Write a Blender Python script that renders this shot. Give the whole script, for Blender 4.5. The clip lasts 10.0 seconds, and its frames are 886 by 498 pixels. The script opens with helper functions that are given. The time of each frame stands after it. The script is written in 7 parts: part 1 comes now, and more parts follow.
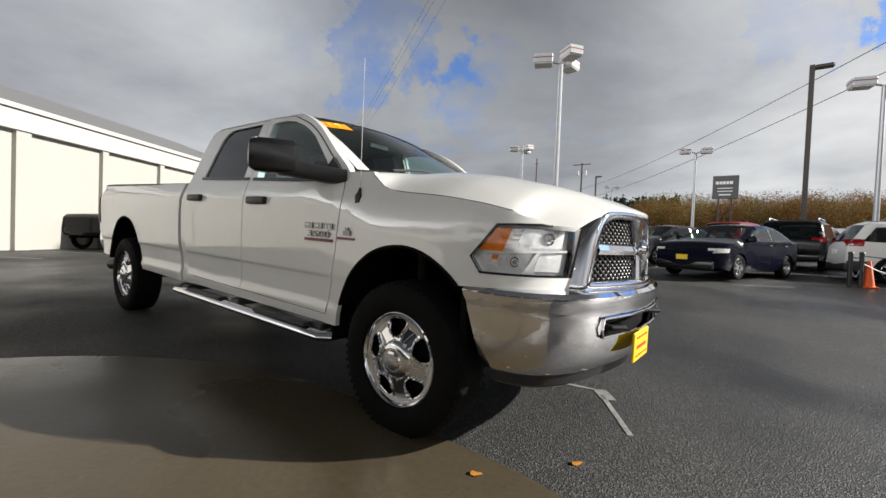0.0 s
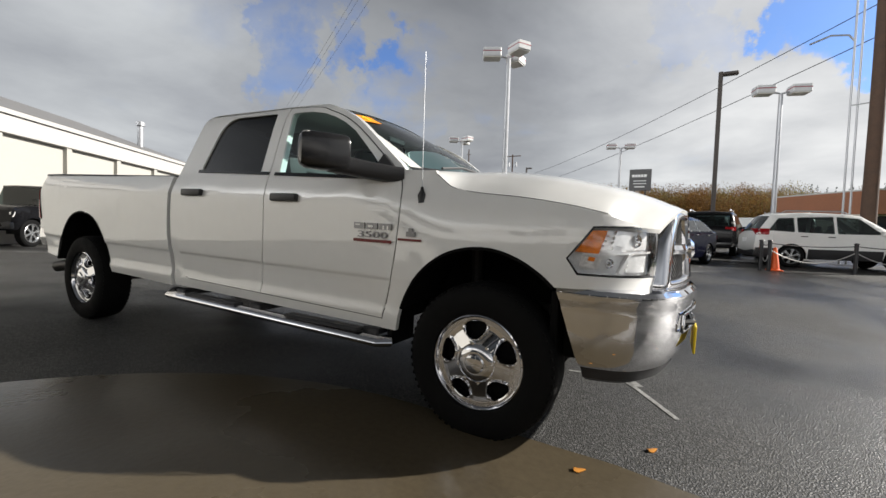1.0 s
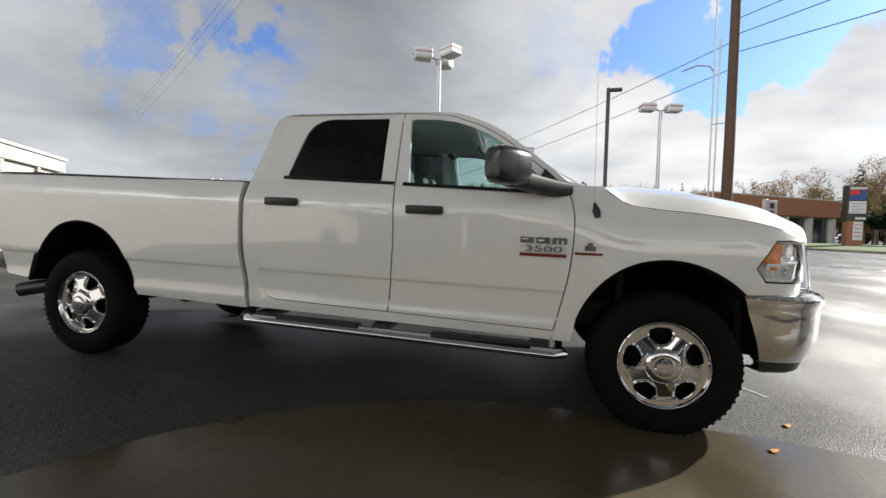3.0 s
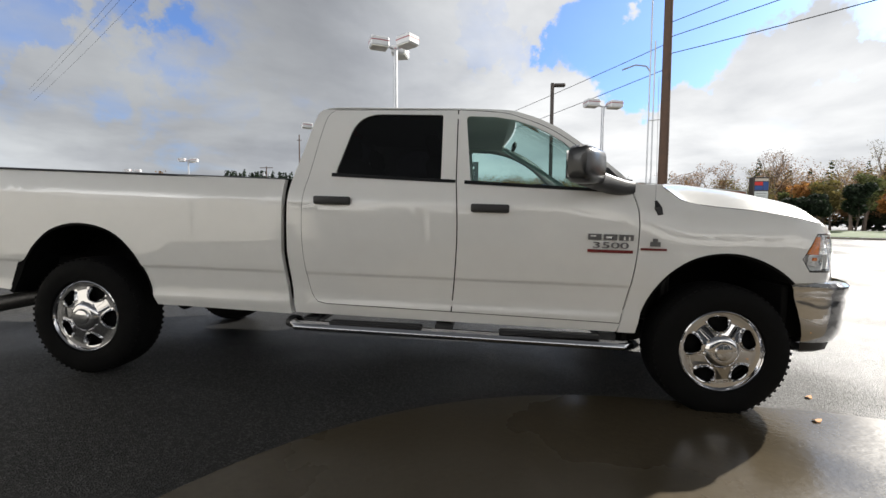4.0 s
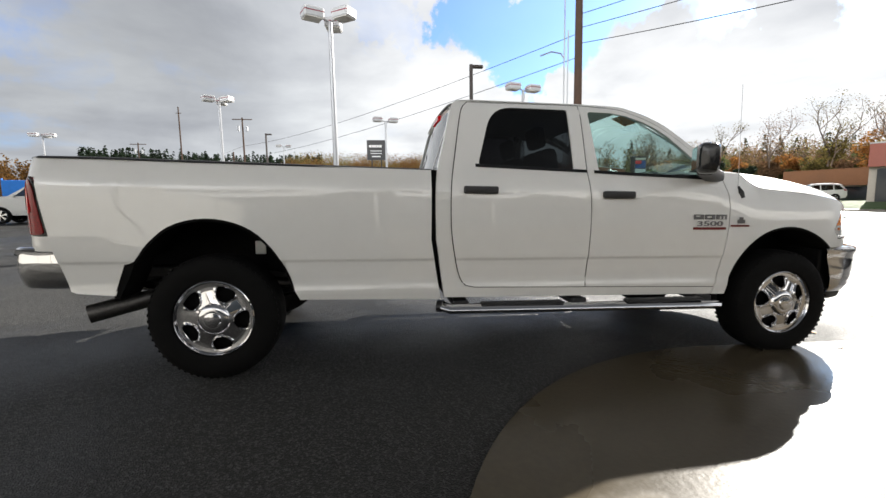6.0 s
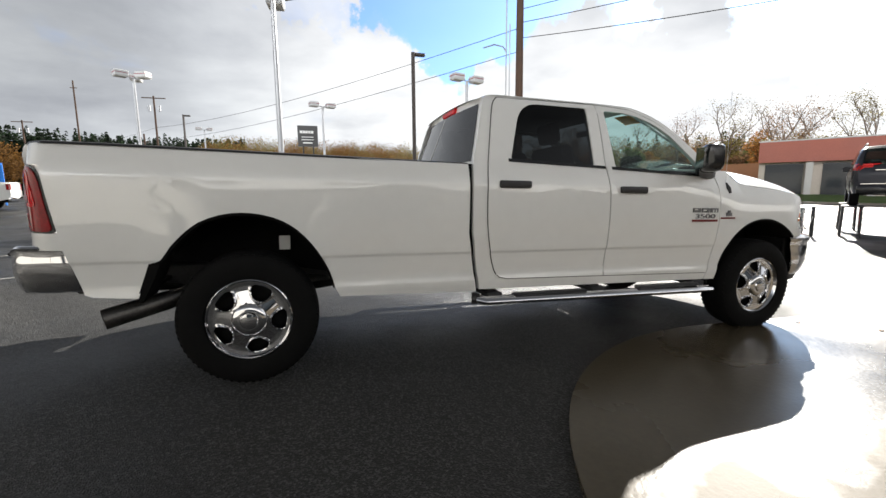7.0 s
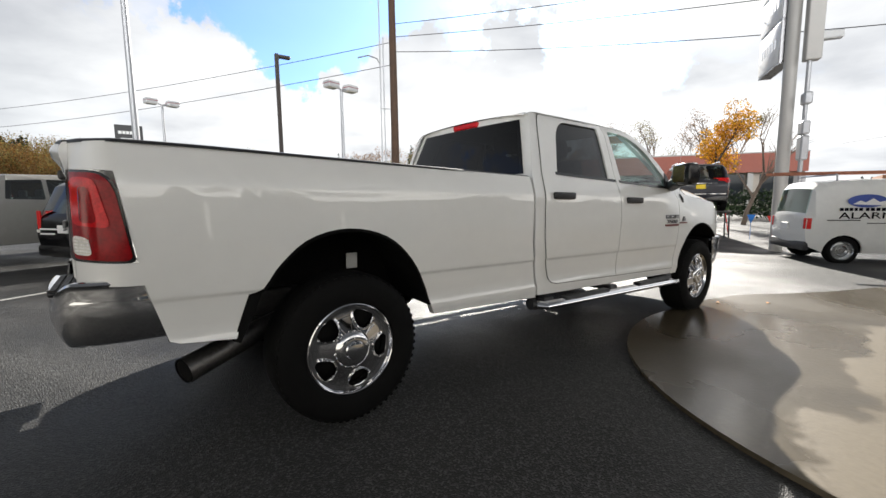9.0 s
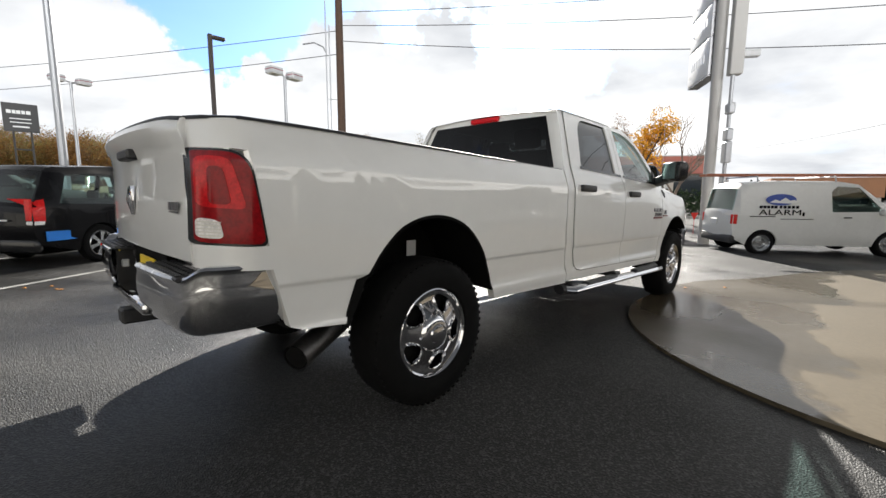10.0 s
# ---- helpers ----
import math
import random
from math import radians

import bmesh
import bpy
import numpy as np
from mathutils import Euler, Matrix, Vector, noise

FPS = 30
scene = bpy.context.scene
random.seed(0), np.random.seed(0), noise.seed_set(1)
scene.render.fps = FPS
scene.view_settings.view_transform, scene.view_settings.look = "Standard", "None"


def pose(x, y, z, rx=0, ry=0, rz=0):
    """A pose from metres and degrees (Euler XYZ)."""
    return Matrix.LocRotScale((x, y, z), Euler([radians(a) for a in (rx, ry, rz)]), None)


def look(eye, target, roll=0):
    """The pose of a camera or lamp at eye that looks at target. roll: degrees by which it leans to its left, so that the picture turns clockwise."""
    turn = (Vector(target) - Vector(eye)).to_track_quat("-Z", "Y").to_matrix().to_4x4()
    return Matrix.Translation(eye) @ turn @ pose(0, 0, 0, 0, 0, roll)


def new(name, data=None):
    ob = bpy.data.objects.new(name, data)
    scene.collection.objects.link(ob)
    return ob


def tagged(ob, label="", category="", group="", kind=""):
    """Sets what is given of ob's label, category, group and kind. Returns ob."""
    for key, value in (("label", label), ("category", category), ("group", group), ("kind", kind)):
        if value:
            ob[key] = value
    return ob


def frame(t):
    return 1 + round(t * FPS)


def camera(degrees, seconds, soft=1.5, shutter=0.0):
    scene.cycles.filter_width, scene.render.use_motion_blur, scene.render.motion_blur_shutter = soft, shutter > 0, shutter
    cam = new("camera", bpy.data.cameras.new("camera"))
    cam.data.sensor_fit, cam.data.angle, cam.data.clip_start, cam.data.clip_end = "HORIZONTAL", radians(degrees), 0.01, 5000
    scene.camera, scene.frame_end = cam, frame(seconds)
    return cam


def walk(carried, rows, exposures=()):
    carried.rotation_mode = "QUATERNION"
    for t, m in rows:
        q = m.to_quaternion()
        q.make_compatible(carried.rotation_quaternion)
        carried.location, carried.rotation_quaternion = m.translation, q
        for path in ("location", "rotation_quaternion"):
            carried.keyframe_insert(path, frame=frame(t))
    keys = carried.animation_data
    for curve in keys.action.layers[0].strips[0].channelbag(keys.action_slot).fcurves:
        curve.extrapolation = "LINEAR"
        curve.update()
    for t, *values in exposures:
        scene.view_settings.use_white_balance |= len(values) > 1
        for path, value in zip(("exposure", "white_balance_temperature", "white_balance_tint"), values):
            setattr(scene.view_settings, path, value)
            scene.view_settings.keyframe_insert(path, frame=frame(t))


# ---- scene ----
cam = camera(92.3, 10.0)
# The lot falls gently towards the truck's nose: LOT carries the lot's own level frame into the world.
LOT = pose(0, 0, 0, 0, 1.37, 0)
PATH = [
    (0, (5.864, -2.637, 0.974), (4.648, -1.05, 0.924), 2.3),
    (0.5, (5.542, -2.835, 1.0), (4.467, -1.15, 0.923), 2.5),
    (1, (5.186, -3.035, 1.01), (4.245, -1.273, 0.923), 1.9),
    (1.5, (4.835, -3.209, 0.999), (3.947, -1.418, 0.947), 2.2),
    (2, (4.417, -3.324, 1.049), (3.706, -1.458, 0.943), 1.2),
    (2.5, (4.009, -3.5, 1.063), (3.411, -1.595, 0.951), 1.8),
    (3, (3.617, -3.63, 1.07), (3.157, -1.685, 0.982), 1.3),
    (4.5, (2.382, -3.779, 1.131), (2.33, -1.785, 0.977), 0.4),
    (5, (1.948, -3.843, 1.154), (2.009, -1.852, 0.975), 0.2),
    (6.3, (0.891, -3.927, 1.195), (1.261, -1.975, 0.965), -0.3),
    (6.5, (0.742, -3.888, 1.212), (1.175, -1.949, 0.982), 0.3),
    (7, (0.395, -3.788, 1.215), (0.987, -1.898, 0.937), -0.4),
    (7.5, (0.079, -3.675, 1.235), (0.87, -1.858, 0.963), -0.8),
    (8, (-0.236, -3.413, 1.235), (0.643, -1.629, 1.026), -0.9),
    (8.5, (-0.552, -3.229, 1.243), (0.417, -1.489, 1.063), -0.5),
    (9, (-0.95, -3.085, 1.239), (0.246, -1.5, 1.001), -0.6),
    (9.5, (-1.294, -2.849, 1.209), (0.009, -1.36, 0.919), -0.6),
    (10, (-1.623, -2.626, 1.201), (-0.198, -1.247, 0.941), 0.3),
]
EXPO = [(0.0, 0.68), (2.5, 0.90), (4.5, 1.04), (6.5, 1.22), (8.5, 1.22), (10.0, 1.24)]
walk(cam, [(t, look(eye, target, roll)) for t, eye, target, roll in PATH], EXPO)

# ---------------------------------------------------------------- world and sun
SUN_TO = Vector((1.6, 1.15, 1.0)).normalized()
world = bpy.data.worlds.new("sky")
scene.world = world
world.use_nodes = True


def node(nt, kind, **values):
    n = nt.nodes.new(kind)
    for key, value in values.items():
        if key in n.inputs:
            n.inputs[key].default_value = value
        else:
            setattr(n, key, value)
    return n


def toward(az, el):
    az, el = radians(az), radians(el)
    return (math.cos(el) * math.cos(az), math.cos(el) * math.sin(az), math.sin(el))


def build_sky():
    nt = world.node_tree
    nt.nodes.clear()
    out = node(nt, "ShaderNodeOutputWorld")
    bg = node(nt, "ShaderNodeBackground")
    bg.inputs["Strength"].default_value = 0.62
    sky = node(nt, "ShaderNodeTexSky", sky_type="NISHITA", sun_disc=False,
               sun_elevation=math.asin(SUN_TO.z), sun_rotation=math.atan2(SUN_TO.x, SUN_TO.y))
    blue = node(nt, "ShaderNodeMix", data_type="RGBA", blend_type="MULTIPLY")
    blue.inputs[0].default_value = 1.0
    blue.inputs[7].default_value = (0.066, 0.108, 0.180, 1)
    nt.links.new(sky.outputs[0], blue.inputs[6])
    co = node(nt, "ShaderNodeTexCoord")
    # clouds lie on a flat layer: the direction is divided by its height
    sep = node(nt, "ShaderNodeSeparateXYZ")
    nt.links.new(co.outputs["Generated"], sep.inputs[0])

    def maths(op, a, b=None, clamp=False):
        m = node(nt, "ShaderNodeMath", operation=op, use_clamp=clamp)
        for i, v in enumerate((a, b)):
            if v is None:
                continue
            if isinstance(v, (int, float)):
                m.inputs[i].default_value = v
            else:
                nt.links.new(v, m.inputs[i])
        return m.outputs[0]

    up = maths("ADD", maths("MAXIMUM", sep.outputs[2], 0.0), 0.16)
    comb = node(nt, "ShaderNodeCombineXYZ")
    nt.links.new(maths("DIVIDE", sep.outputs[0], up), comb.inputs[0])
    nt.links.new(maths("DIVIDE", sep.outputs[1], up), comb.inputs[1])

    def noise_at(scale, detail, rough, shift, distort=0.0):
        mp = node(nt, "ShaderNodeMapping")
        mp.inputs["Location"].default_value = shift
        nt.links.new(comb.outputs[0], mp.inputs[0])
        n = node(nt, "ShaderNodeTexNoise", noise_dimensions="3D")
        n.inputs["Scale"].default_value = scale
        n.inputs["Detail"].default_value = detail
        n.inputs["Roughness"].default_value = rough
        n.inputs["Distortion"].default_value = distort
        nt.links.new(mp.outputs[0], n.inputs["Vector"])
        return n.outputs[0]

    broken = noise_at(1.35, 8, 0.52, (3.1, 1.7, 0), 0.3)
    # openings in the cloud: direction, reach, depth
    cover = maths("MULTIPLY", maths("SUBTRACT", broken, 0.5), 1.9)
    cover = maths("ADD", cover, 1.22)
    ragged = node(nt, "ShaderNodeTexNoise", noise_dimensions="3D")
    ragged.inputs["Scale"].default_value, ragged.inputs["Detail"].default_value = 4.0, 9
    ragged.inputs["Roughness"].default_value = 0.6
    nt.links.new(co.outputs["Generated"], ragged.inputs["Vector"])
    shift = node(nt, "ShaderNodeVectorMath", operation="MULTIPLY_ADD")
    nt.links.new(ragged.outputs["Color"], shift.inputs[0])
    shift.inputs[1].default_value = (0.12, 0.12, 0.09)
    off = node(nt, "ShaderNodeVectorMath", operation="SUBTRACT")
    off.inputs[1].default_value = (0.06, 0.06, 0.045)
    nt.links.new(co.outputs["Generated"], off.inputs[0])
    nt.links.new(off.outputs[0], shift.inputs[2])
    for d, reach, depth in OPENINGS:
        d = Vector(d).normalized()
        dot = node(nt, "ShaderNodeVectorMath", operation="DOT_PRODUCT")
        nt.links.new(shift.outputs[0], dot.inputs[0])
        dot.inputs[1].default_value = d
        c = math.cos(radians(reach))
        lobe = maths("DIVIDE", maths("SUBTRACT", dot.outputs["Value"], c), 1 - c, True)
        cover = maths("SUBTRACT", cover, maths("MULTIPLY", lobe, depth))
    mask = node(nt, "ShaderNodeMapRange", interpolation_type="SMOOTHSTEP")
    mask.inputs["From Min"].default_value = 0.0
    mask.inputs["To Min"].default_value = 0.14
    mask.inputs["From Max"].default_value = 1.05
    nt.links.new(cover, mask.inputs["Value"])
    # grey undersides away from the sun, white towards it
    dot = node(nt, "ShaderNodeVectorMath", operation="DOT_PRODUCT")
    nt.links.new(co.outputs["Generated"], dot.inputs[0])
    dot.inputs[1].default_value = SUN_TO
    near = node(nt, "ShaderNodeMapRange", interpolation_type="SMOOTHSTEP")
    near.inputs["From Min"].default_value = 0.38
    near.inputs["From Max"].default_value = 0.76
    nt.links.new(dot.outputs["Value"], near.inputs["Value"])
    bulk = noise_at(0.8, 8, 0.55, (7.3, 2.9, 0), 0.2)
    tone = maths("ADD", maths("MULTIPLY", maths("SUBTRACT", bulk, 0.5), 1.8), 0.62, True)
    grey = node(nt, "ShaderNodeMix", data_type="RGBA")
    grey.inputs[6].default_value = (0.22, 0.235, 0.275, 1)
    grey.inputs[7].default_value = (0.62, 0.645, 0.665, 1)
    nt.links.new(tone, grey.inputs[0])
    white = node(nt, "ShaderNodeMix", data_type="RGBA")
    white.inputs[6].default_value = (0.32, 0.34, 0.38, 1)
    white.inputs[7].default_value = (0.98, 0.985, 0.98, 1)
    nt.links.new(tone, white.inputs[0])
    cloud = node(nt, "ShaderNodeMix", data_type="RGBA")
    nt.links.new(near.outputs[0], cloud.inputs[0])
    nt.links.new(grey.outputs[2], cloud.inputs[6])
    nt.links.new(white.outputs[2], cloud.inputs[7])
    # unseen bright patch low behind the camera, added to light the truck's side
    fill_dot = node(nt, "ShaderNodeVectorMath", operation="DOT_PRODUCT")
    nt.links.new(co.outputs["Generated"], fill_dot.inputs[0])
    fill_dot.inputs[1].default_value = Vector((-0.52, -0.85, 0.14)).normalized()
    fill_lobe = node(nt, "ShaderNodeMapRange", interpolation_type="SMOOTHSTEP")
    fill_lobe.inputs["From Min"].default_value, fill_lobe.inputs["From Max"].default_value = 0.76, 0.96
    nt.links.new(fill_dot.outputs["Value"], fill_lobe.inputs["Value"])
    front = node(nt, "ShaderNodeMix", data_type="RGBA")
    # the added patch fades with height to spare the ground and tilted windows
    low = node(nt, "ShaderNodeMapRange", interpolation_type="SMOOTHSTEP")
    low.inputs["From Min"].default_value, low.inputs["From Max"].default_value = 0.24, 0.46
    low.inputs["To Min"].default_value, low.inputs["To Max"].default_value = 1.0, 0.0
    nt.links.new(sep.outputs[2], low.inputs["Value"])
    nt.links.new(maths("MULTIPLY", fill_lobe.outputs[0], low.outputs[0]), front.inputs[0])
    nt.links.new(cloud.outputs[2], front.inputs[6])
    front.inputs[7].default_value = (5.5, 5.5, 5.45, 1)
    # the sky high overhead is dimmed to keep shadows on the ground dark
    high = node(nt, "ShaderNodeMapRange", interpolation_type="SMOOTHSTEP")
    high.inputs["From Min"].default_value, high.inputs["From Max"].default_value = 0.40, 0.66
    high.inputs["To Min"].default_value, high.inputs["To Max"].default_value = 1.0, 0.16
    nt.links.new(sep.outputs[2], high.inputs["Value"])
    dimmed = node(nt, "ShaderNodeVectorMath", operation="SCALE")
    nt.links.new(front.outputs[2], dimmed.inputs[0])
    nt.links.new(high.outputs[0], dimmed.inputs["Scale"])
    # a thicker grey bank over the far end of the lot
    bank = node(nt, "ShaderNodeVectorMath", operation="DOT_PRODUCT")
    nt.links.new(shift.outputs[0], bank.inputs[0])
    bank.inputs[1].default_value = toward(124, 20)
    thick = node(nt, "ShaderNodeMapRange", interpolation_type="SMOOTHSTEP")
    thick.inputs["From Min"].default_value, thick.inputs["From Max"].default_value = 0.90, 1.0
    thick.inputs["To Min"].default_value, thick.inputs["To Max"].default_value = 1.0, 0.72
    nt.links.new(bank.outputs["Value"], thick.inputs["Value"])
    sombre = node(nt, "ShaderNodeVectorMath", operation="SCALE")
    nt.links.new(dimmed.outputs[0], sombre.inputs[0])
    nt.links.new(thick.outputs[0], sombre.inputs["Scale"])
    full = node(nt, "ShaderNodeMix", data_type="RGBA")
    nt.links.new(mask.outputs[0], full.inputs[0])
    nt.links.new(blue.outputs[2], full.inputs[6])
    nt.links.new(sombre.outputs[0], full.inputs[7])
    nt.links.new(full.outputs[2], bg.inputs[0])
    nt.links.new(bg.outputs[0], out.inputs[0])


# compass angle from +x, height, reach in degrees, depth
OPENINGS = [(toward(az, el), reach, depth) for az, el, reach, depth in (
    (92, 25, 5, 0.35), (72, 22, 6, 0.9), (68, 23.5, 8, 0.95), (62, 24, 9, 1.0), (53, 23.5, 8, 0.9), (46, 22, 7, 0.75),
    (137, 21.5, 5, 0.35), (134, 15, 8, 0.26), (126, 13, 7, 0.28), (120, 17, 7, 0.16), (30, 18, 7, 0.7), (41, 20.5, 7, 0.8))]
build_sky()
sun = new("sun", bpy.data.lights.new("sun", "SUN"))
sun.data.energy, sun.data.angle, sun.data.color = 5.0, radians(0.6), (1.0, 0.95, 0.87)
sun.matrix_world = look(SUN_TO * 50, (0, 0, 0))

# ---------------------------------------------------------------- materials


def surf(name, colour, rough=0.5, metal=0.0, vary=0.12, scale=6.0, bump=0.0, coat=0.0, fine=60.0, spec=0.5, wear=0.12, per_object=0.0):
    m = bpy.data.materials.new(name)
    m.use_nodes = True
    nt = m.node_tree
    b = nt.nodes["Principled BSDF"]
    b.inputs["Metallic"].default_value = metal
    b.inputs["Specular IOR Level"].default_value = spec
    b.inputs["Coat Weight"].default_value = coat
    b.inputs["Coat Roughness"].default_value = 0.02
    co = node(nt, "ShaderNodeTexCoord")
    n1 = node(nt, "ShaderNodeTexNoise")
    n1.inputs["Scale"].default_value = scale
    n1.inputs["Detail"].default_value = 6
    n2 = node(nt, "ShaderNodeTexNoise")
    n2.inputs["Scale"].default_value = fine
    n2.inputs["Detail"].default_value = 3
    for n in (n1, n2):
        nt.links.new(co.outputs["Object"], n.inputs["Vector"])
    add = node(nt, "ShaderNodeMath", operation="ADD")
    nt.links.new(n1.outputs[0], add.inputs[0])
    nt.links.new(n2.outputs[0], add.inputs[1])
    rng = node(nt, "ShaderNodeMapRange")
    rng.inputs["From Min"].default_value, rng.inputs["From Max"].default_value = 0.6, 1.4
    rng.inputs["To Min"].default_value, rng.inputs["To Max"].default_value = 1 - vary, 1 + vary
    nt.links.new(add.outputs[0], rng.inputs["Value"])
    factor = rng.outputs[0]
    if per_object:
        info = node(nt, "ShaderNodeObjectInfo")
        r2 = node(nt, "ShaderNodeMapRange")
        r2.inputs["To Min"].default_value, r2.inputs["To Max"].default_value = 1 - per_object, 1 + per_object
        nt.links.new(info.outputs["Random"], r2.inputs["Value"])
        mm = node(nt, "ShaderNodeMath", operation="MULTIPLY")
        nt.links.new(factor, mm.inputs[0])
        nt.links.new(r2.outputs[0], mm.inputs[1])
        factor = mm.outputs[0]
    sc = node(nt, "ShaderNodeVectorMath", operation="SCALE")
    sc.inputs[0].default_value = colour
    nt.links.new(factor, sc.inputs["Scale"])
    nt.links.new(sc.outputs[0], b.inputs["Base Color"])
    r = node(nt, "ShaderNodeMapRange")
    r.inputs["From Min"].default_value, r.inputs["From Max"].default_value = 0.3, 0.7
    r.inputs["To Min"].default_value, r.inputs["To Max"].default_value = max(0.0, rough - wear * rough), min(1.0, rough + wear * rough)
    nt.links.new(n1.outputs[0], r.inputs["Value"])
    nt.links.new(r.outputs[0], b.inputs["Roughness"])
    if bump:
        bp = node(nt, "ShaderNodeBump")
        bp.inputs["Strength"].default_value = 1.0
        bp.inputs["Distance"].default_value = bump
        nt.links.new(n2.outputs[0], bp.inputs["Height"])
        nt.links.new(bp.outputs[0], b.inputs["Normal"])
    return m


def glass(name, tint, rough=0.0):
    """A pane: a sharp reflection over a clear, tinted sheet."""
    m = bpy.data.materials.new(name)
    m.use_nodes = True
    nt = m.node_tree
    nt.nodes.clear()
    out = node(nt, "ShaderNodeOutputMaterial")
    tr = node(nt, "ShaderNodeBsdfTransparent")
    tr.inputs[0].default_value = (*tint, 1)
    gl = node(nt, "ShaderNodeBsdfGlossy")
    gl.inputs["Roughness"].default_value = rough
    lw = node(nt, "ShaderNodeLayerWeight")
    lw.inputs["Blend"].default_value = 0.5
    pw = node(nt, "ShaderNodeMath", operation="POWER")
    nt.links.new(lw.outputs["Facing"], pw.inputs[0])
    pw.inputs[1].default_value = 4.0
    sc = node(nt, "ShaderNodeMath", operation="MULTIPLY_ADD")
    nt.links.new(pw.outputs[0], sc.inputs[0])
    sc.inputs[1].default_value, sc.inputs[2].default_value = 0.90, 0.045
    mx = node(nt, "ShaderNodeMixShader")
    nt.links.new(sc.outputs[0], mx.inputs[0])
    nt.links.new(tr.outputs[0], mx.inputs[1])
    nt.links.new(gl.outputs[0], mx.inputs[2])
    nt.links.new(mx.outputs[0], out.inputs[0])
    return m


def lens(name, colour, rough=0.22):
    """Coloured lamp plastic with a gloss."""
    m = surf(name, colour, rough, vary=0.35, scale=25, fine=90, coat=0.06, spec=0.22)
    return m


M = {}
M["white_paint"] = surf("white_paint", (0.80, 0.80, 0.785), 0.42, coat=1.0, vary=0.025, scale=1.2, fine=9, spec=0.4)
M["white_paint"].node_tree.nodes["Principled BSDF"].inputs["Coat IOR"].default_value = 1.72
M["bed_liner"] = surf("bed_liner", (0.30, 0.30, 0.30), 0.6, vary=0.1)
M["chrome"] = surf("chrome", (0.70, 0.70, 0.72), 0.03, 1.0, vary=0.02, scale=3, fine=30, wear=0.15)
M["black_plastic"] = surf("black_plastic", (0.022, 0.022, 0.024), 0.5, vary=0.25, fine=180, bump=0.0006)
M["black_gloss"] = surf("black_gloss", (0.012, 0.012, 0.013), 0.2, vary=0.1)
M["liner_black"] = surf("liner_black", (0.006, 0.006, 0.006), 0.9, spec=0.1, vary=0.3)
M["rubber"] = surf("rubber", (0.006, 0.006, 0.0062), 0.8, spec=0.12, vary=0.25, scale=14, fine=120, bump=0.001)
M["dark_steel"] = surf("dark_steel", (0.045, 0.043, 0.042), 0.55, 0.6, vary=0.35)
M["exhaust_steel"] = surf("exhaust_steel", (0.12, 0.115, 0.11), 0.42, 0.9, vary=0.3)
M["seat_cloth"] = surf("seat_cloth", (0.10, 0.10, 0.105), 0.9, vary=0.2, fine=150)
M["headliner"] = surf("headliner", (0.45, 0.44, 0.42), 0.9)
M["amber"] = lens("amber_lens", (0.85, 0.22, 0.01))
M["red_lens"] = lens("red_lens", (0.24, 0.003, 0.006), 0.16)
M["red_bright"] = lens("red_bright_lens", (0.55, 0.010, 0.014), 0.10)
M["red_car"] = lens("red_car_lens", (0.60, 0.016, 0.016), 0.12)
M["clear_lens"] = lens("clear_lens", (0.78, 0.76, 0.74))
M["reflector"] = surf("reflector", (0.93, 0.93, 0.93), 0.16, 0.25, vary=0.12, scale=22, fine=50, coat=0.5)
M["yellow_plate"] = surf("yellow_plate", (0.85, 0.60, 0.01), 0.5, vary=0.05)
M["badge_red"] = surf("badge_red", (0.16, 0.012, 0.012), 0.35)
M["badge_steel"] = surf("badge_steel", (0.23, 0.23, 0.24), 0.3, 0.8)
M["sticker_orange"] = surf("sticker_orange", (0.95, 0.30, 0.01), 0.6, vary=0.06)
M["sticker_yellow"] = surf("sticker_yellow", (0.95, 0.75, 0.03), 0.6, vary=0.06)
M["clear_glass"] = glass("clear_glass", (0.66, 0.81, 0.79))
M["tint_glass"] = glass("tint_glass", (0.045, 0.045, 0.05))
M["lamp_glass"] = glass("lamp_glass", (0.95, 0.96, 0.97))
M["car_glass"] = glass("car_glass", (0.26, 0.32, 0.31))
M["mesh_dark"] = surf("mesh_dark", (0.028, 0.028, 0.03), 0.4, 0.0, spec=0.4, vary=0.2)
M["white_wall"] = surf("white_wall", (0.40, 0.39, 0.36), 0.75, vary=0.04, scale=0.7, fine=14, bump=0.002)
M["roof_grey"] = surf("roof_grey", (0.17, 0.17, 0.175), 0.7, vary=0.12, scale=1.5)
M["trim_white"] = surf("trim_white", (0.45, 0.44, 0.425), 0.5, vary=0.05)
M["shop_glass"] = surf("shop_glass", (0.02, 0.025, 0.03), 0.08)
M["galv"] = surf("galvanised_steel", (0.40, 0.41, 0.43), 0.45, 0.5, vary=0.12)
M["brown_pole"] = surf("brown_pole", (0.045, 0.035, 0.030), 0.5, vary=0.15)
M["pole_wood"] = surf("pole_wood", (0.085, 0.052, 0.036), 0.9, vary=0.35, scale=4, fine=40, bump=0.006)
M["lamp_box"] = surf("lamp_box", (0.55, 0.56, 0.57), 0.45, vary=0.08)
M["lamp_stripe"] = surf("lamp_stripe", (0.25, 0.03, 0.05), 0.5)
M["lamp_lens"] = surf("lamp_lens", (0.70, 0.68, 0.62), 0.25)
M["cable"] = surf("cable", (0.03, 0.03, 0.032), 0.7)
M["sign_black"] = surf("sign_black", (0.012, 0.012, 0.014), 0.35)
M["sign_white"] = surf("sign_white", (0.80, 0.80, 0.80), 0.5, vary=0.03)
M["sign_red"] = surf("sign_red", (0.55, 0.03, 0.03), 0.5)
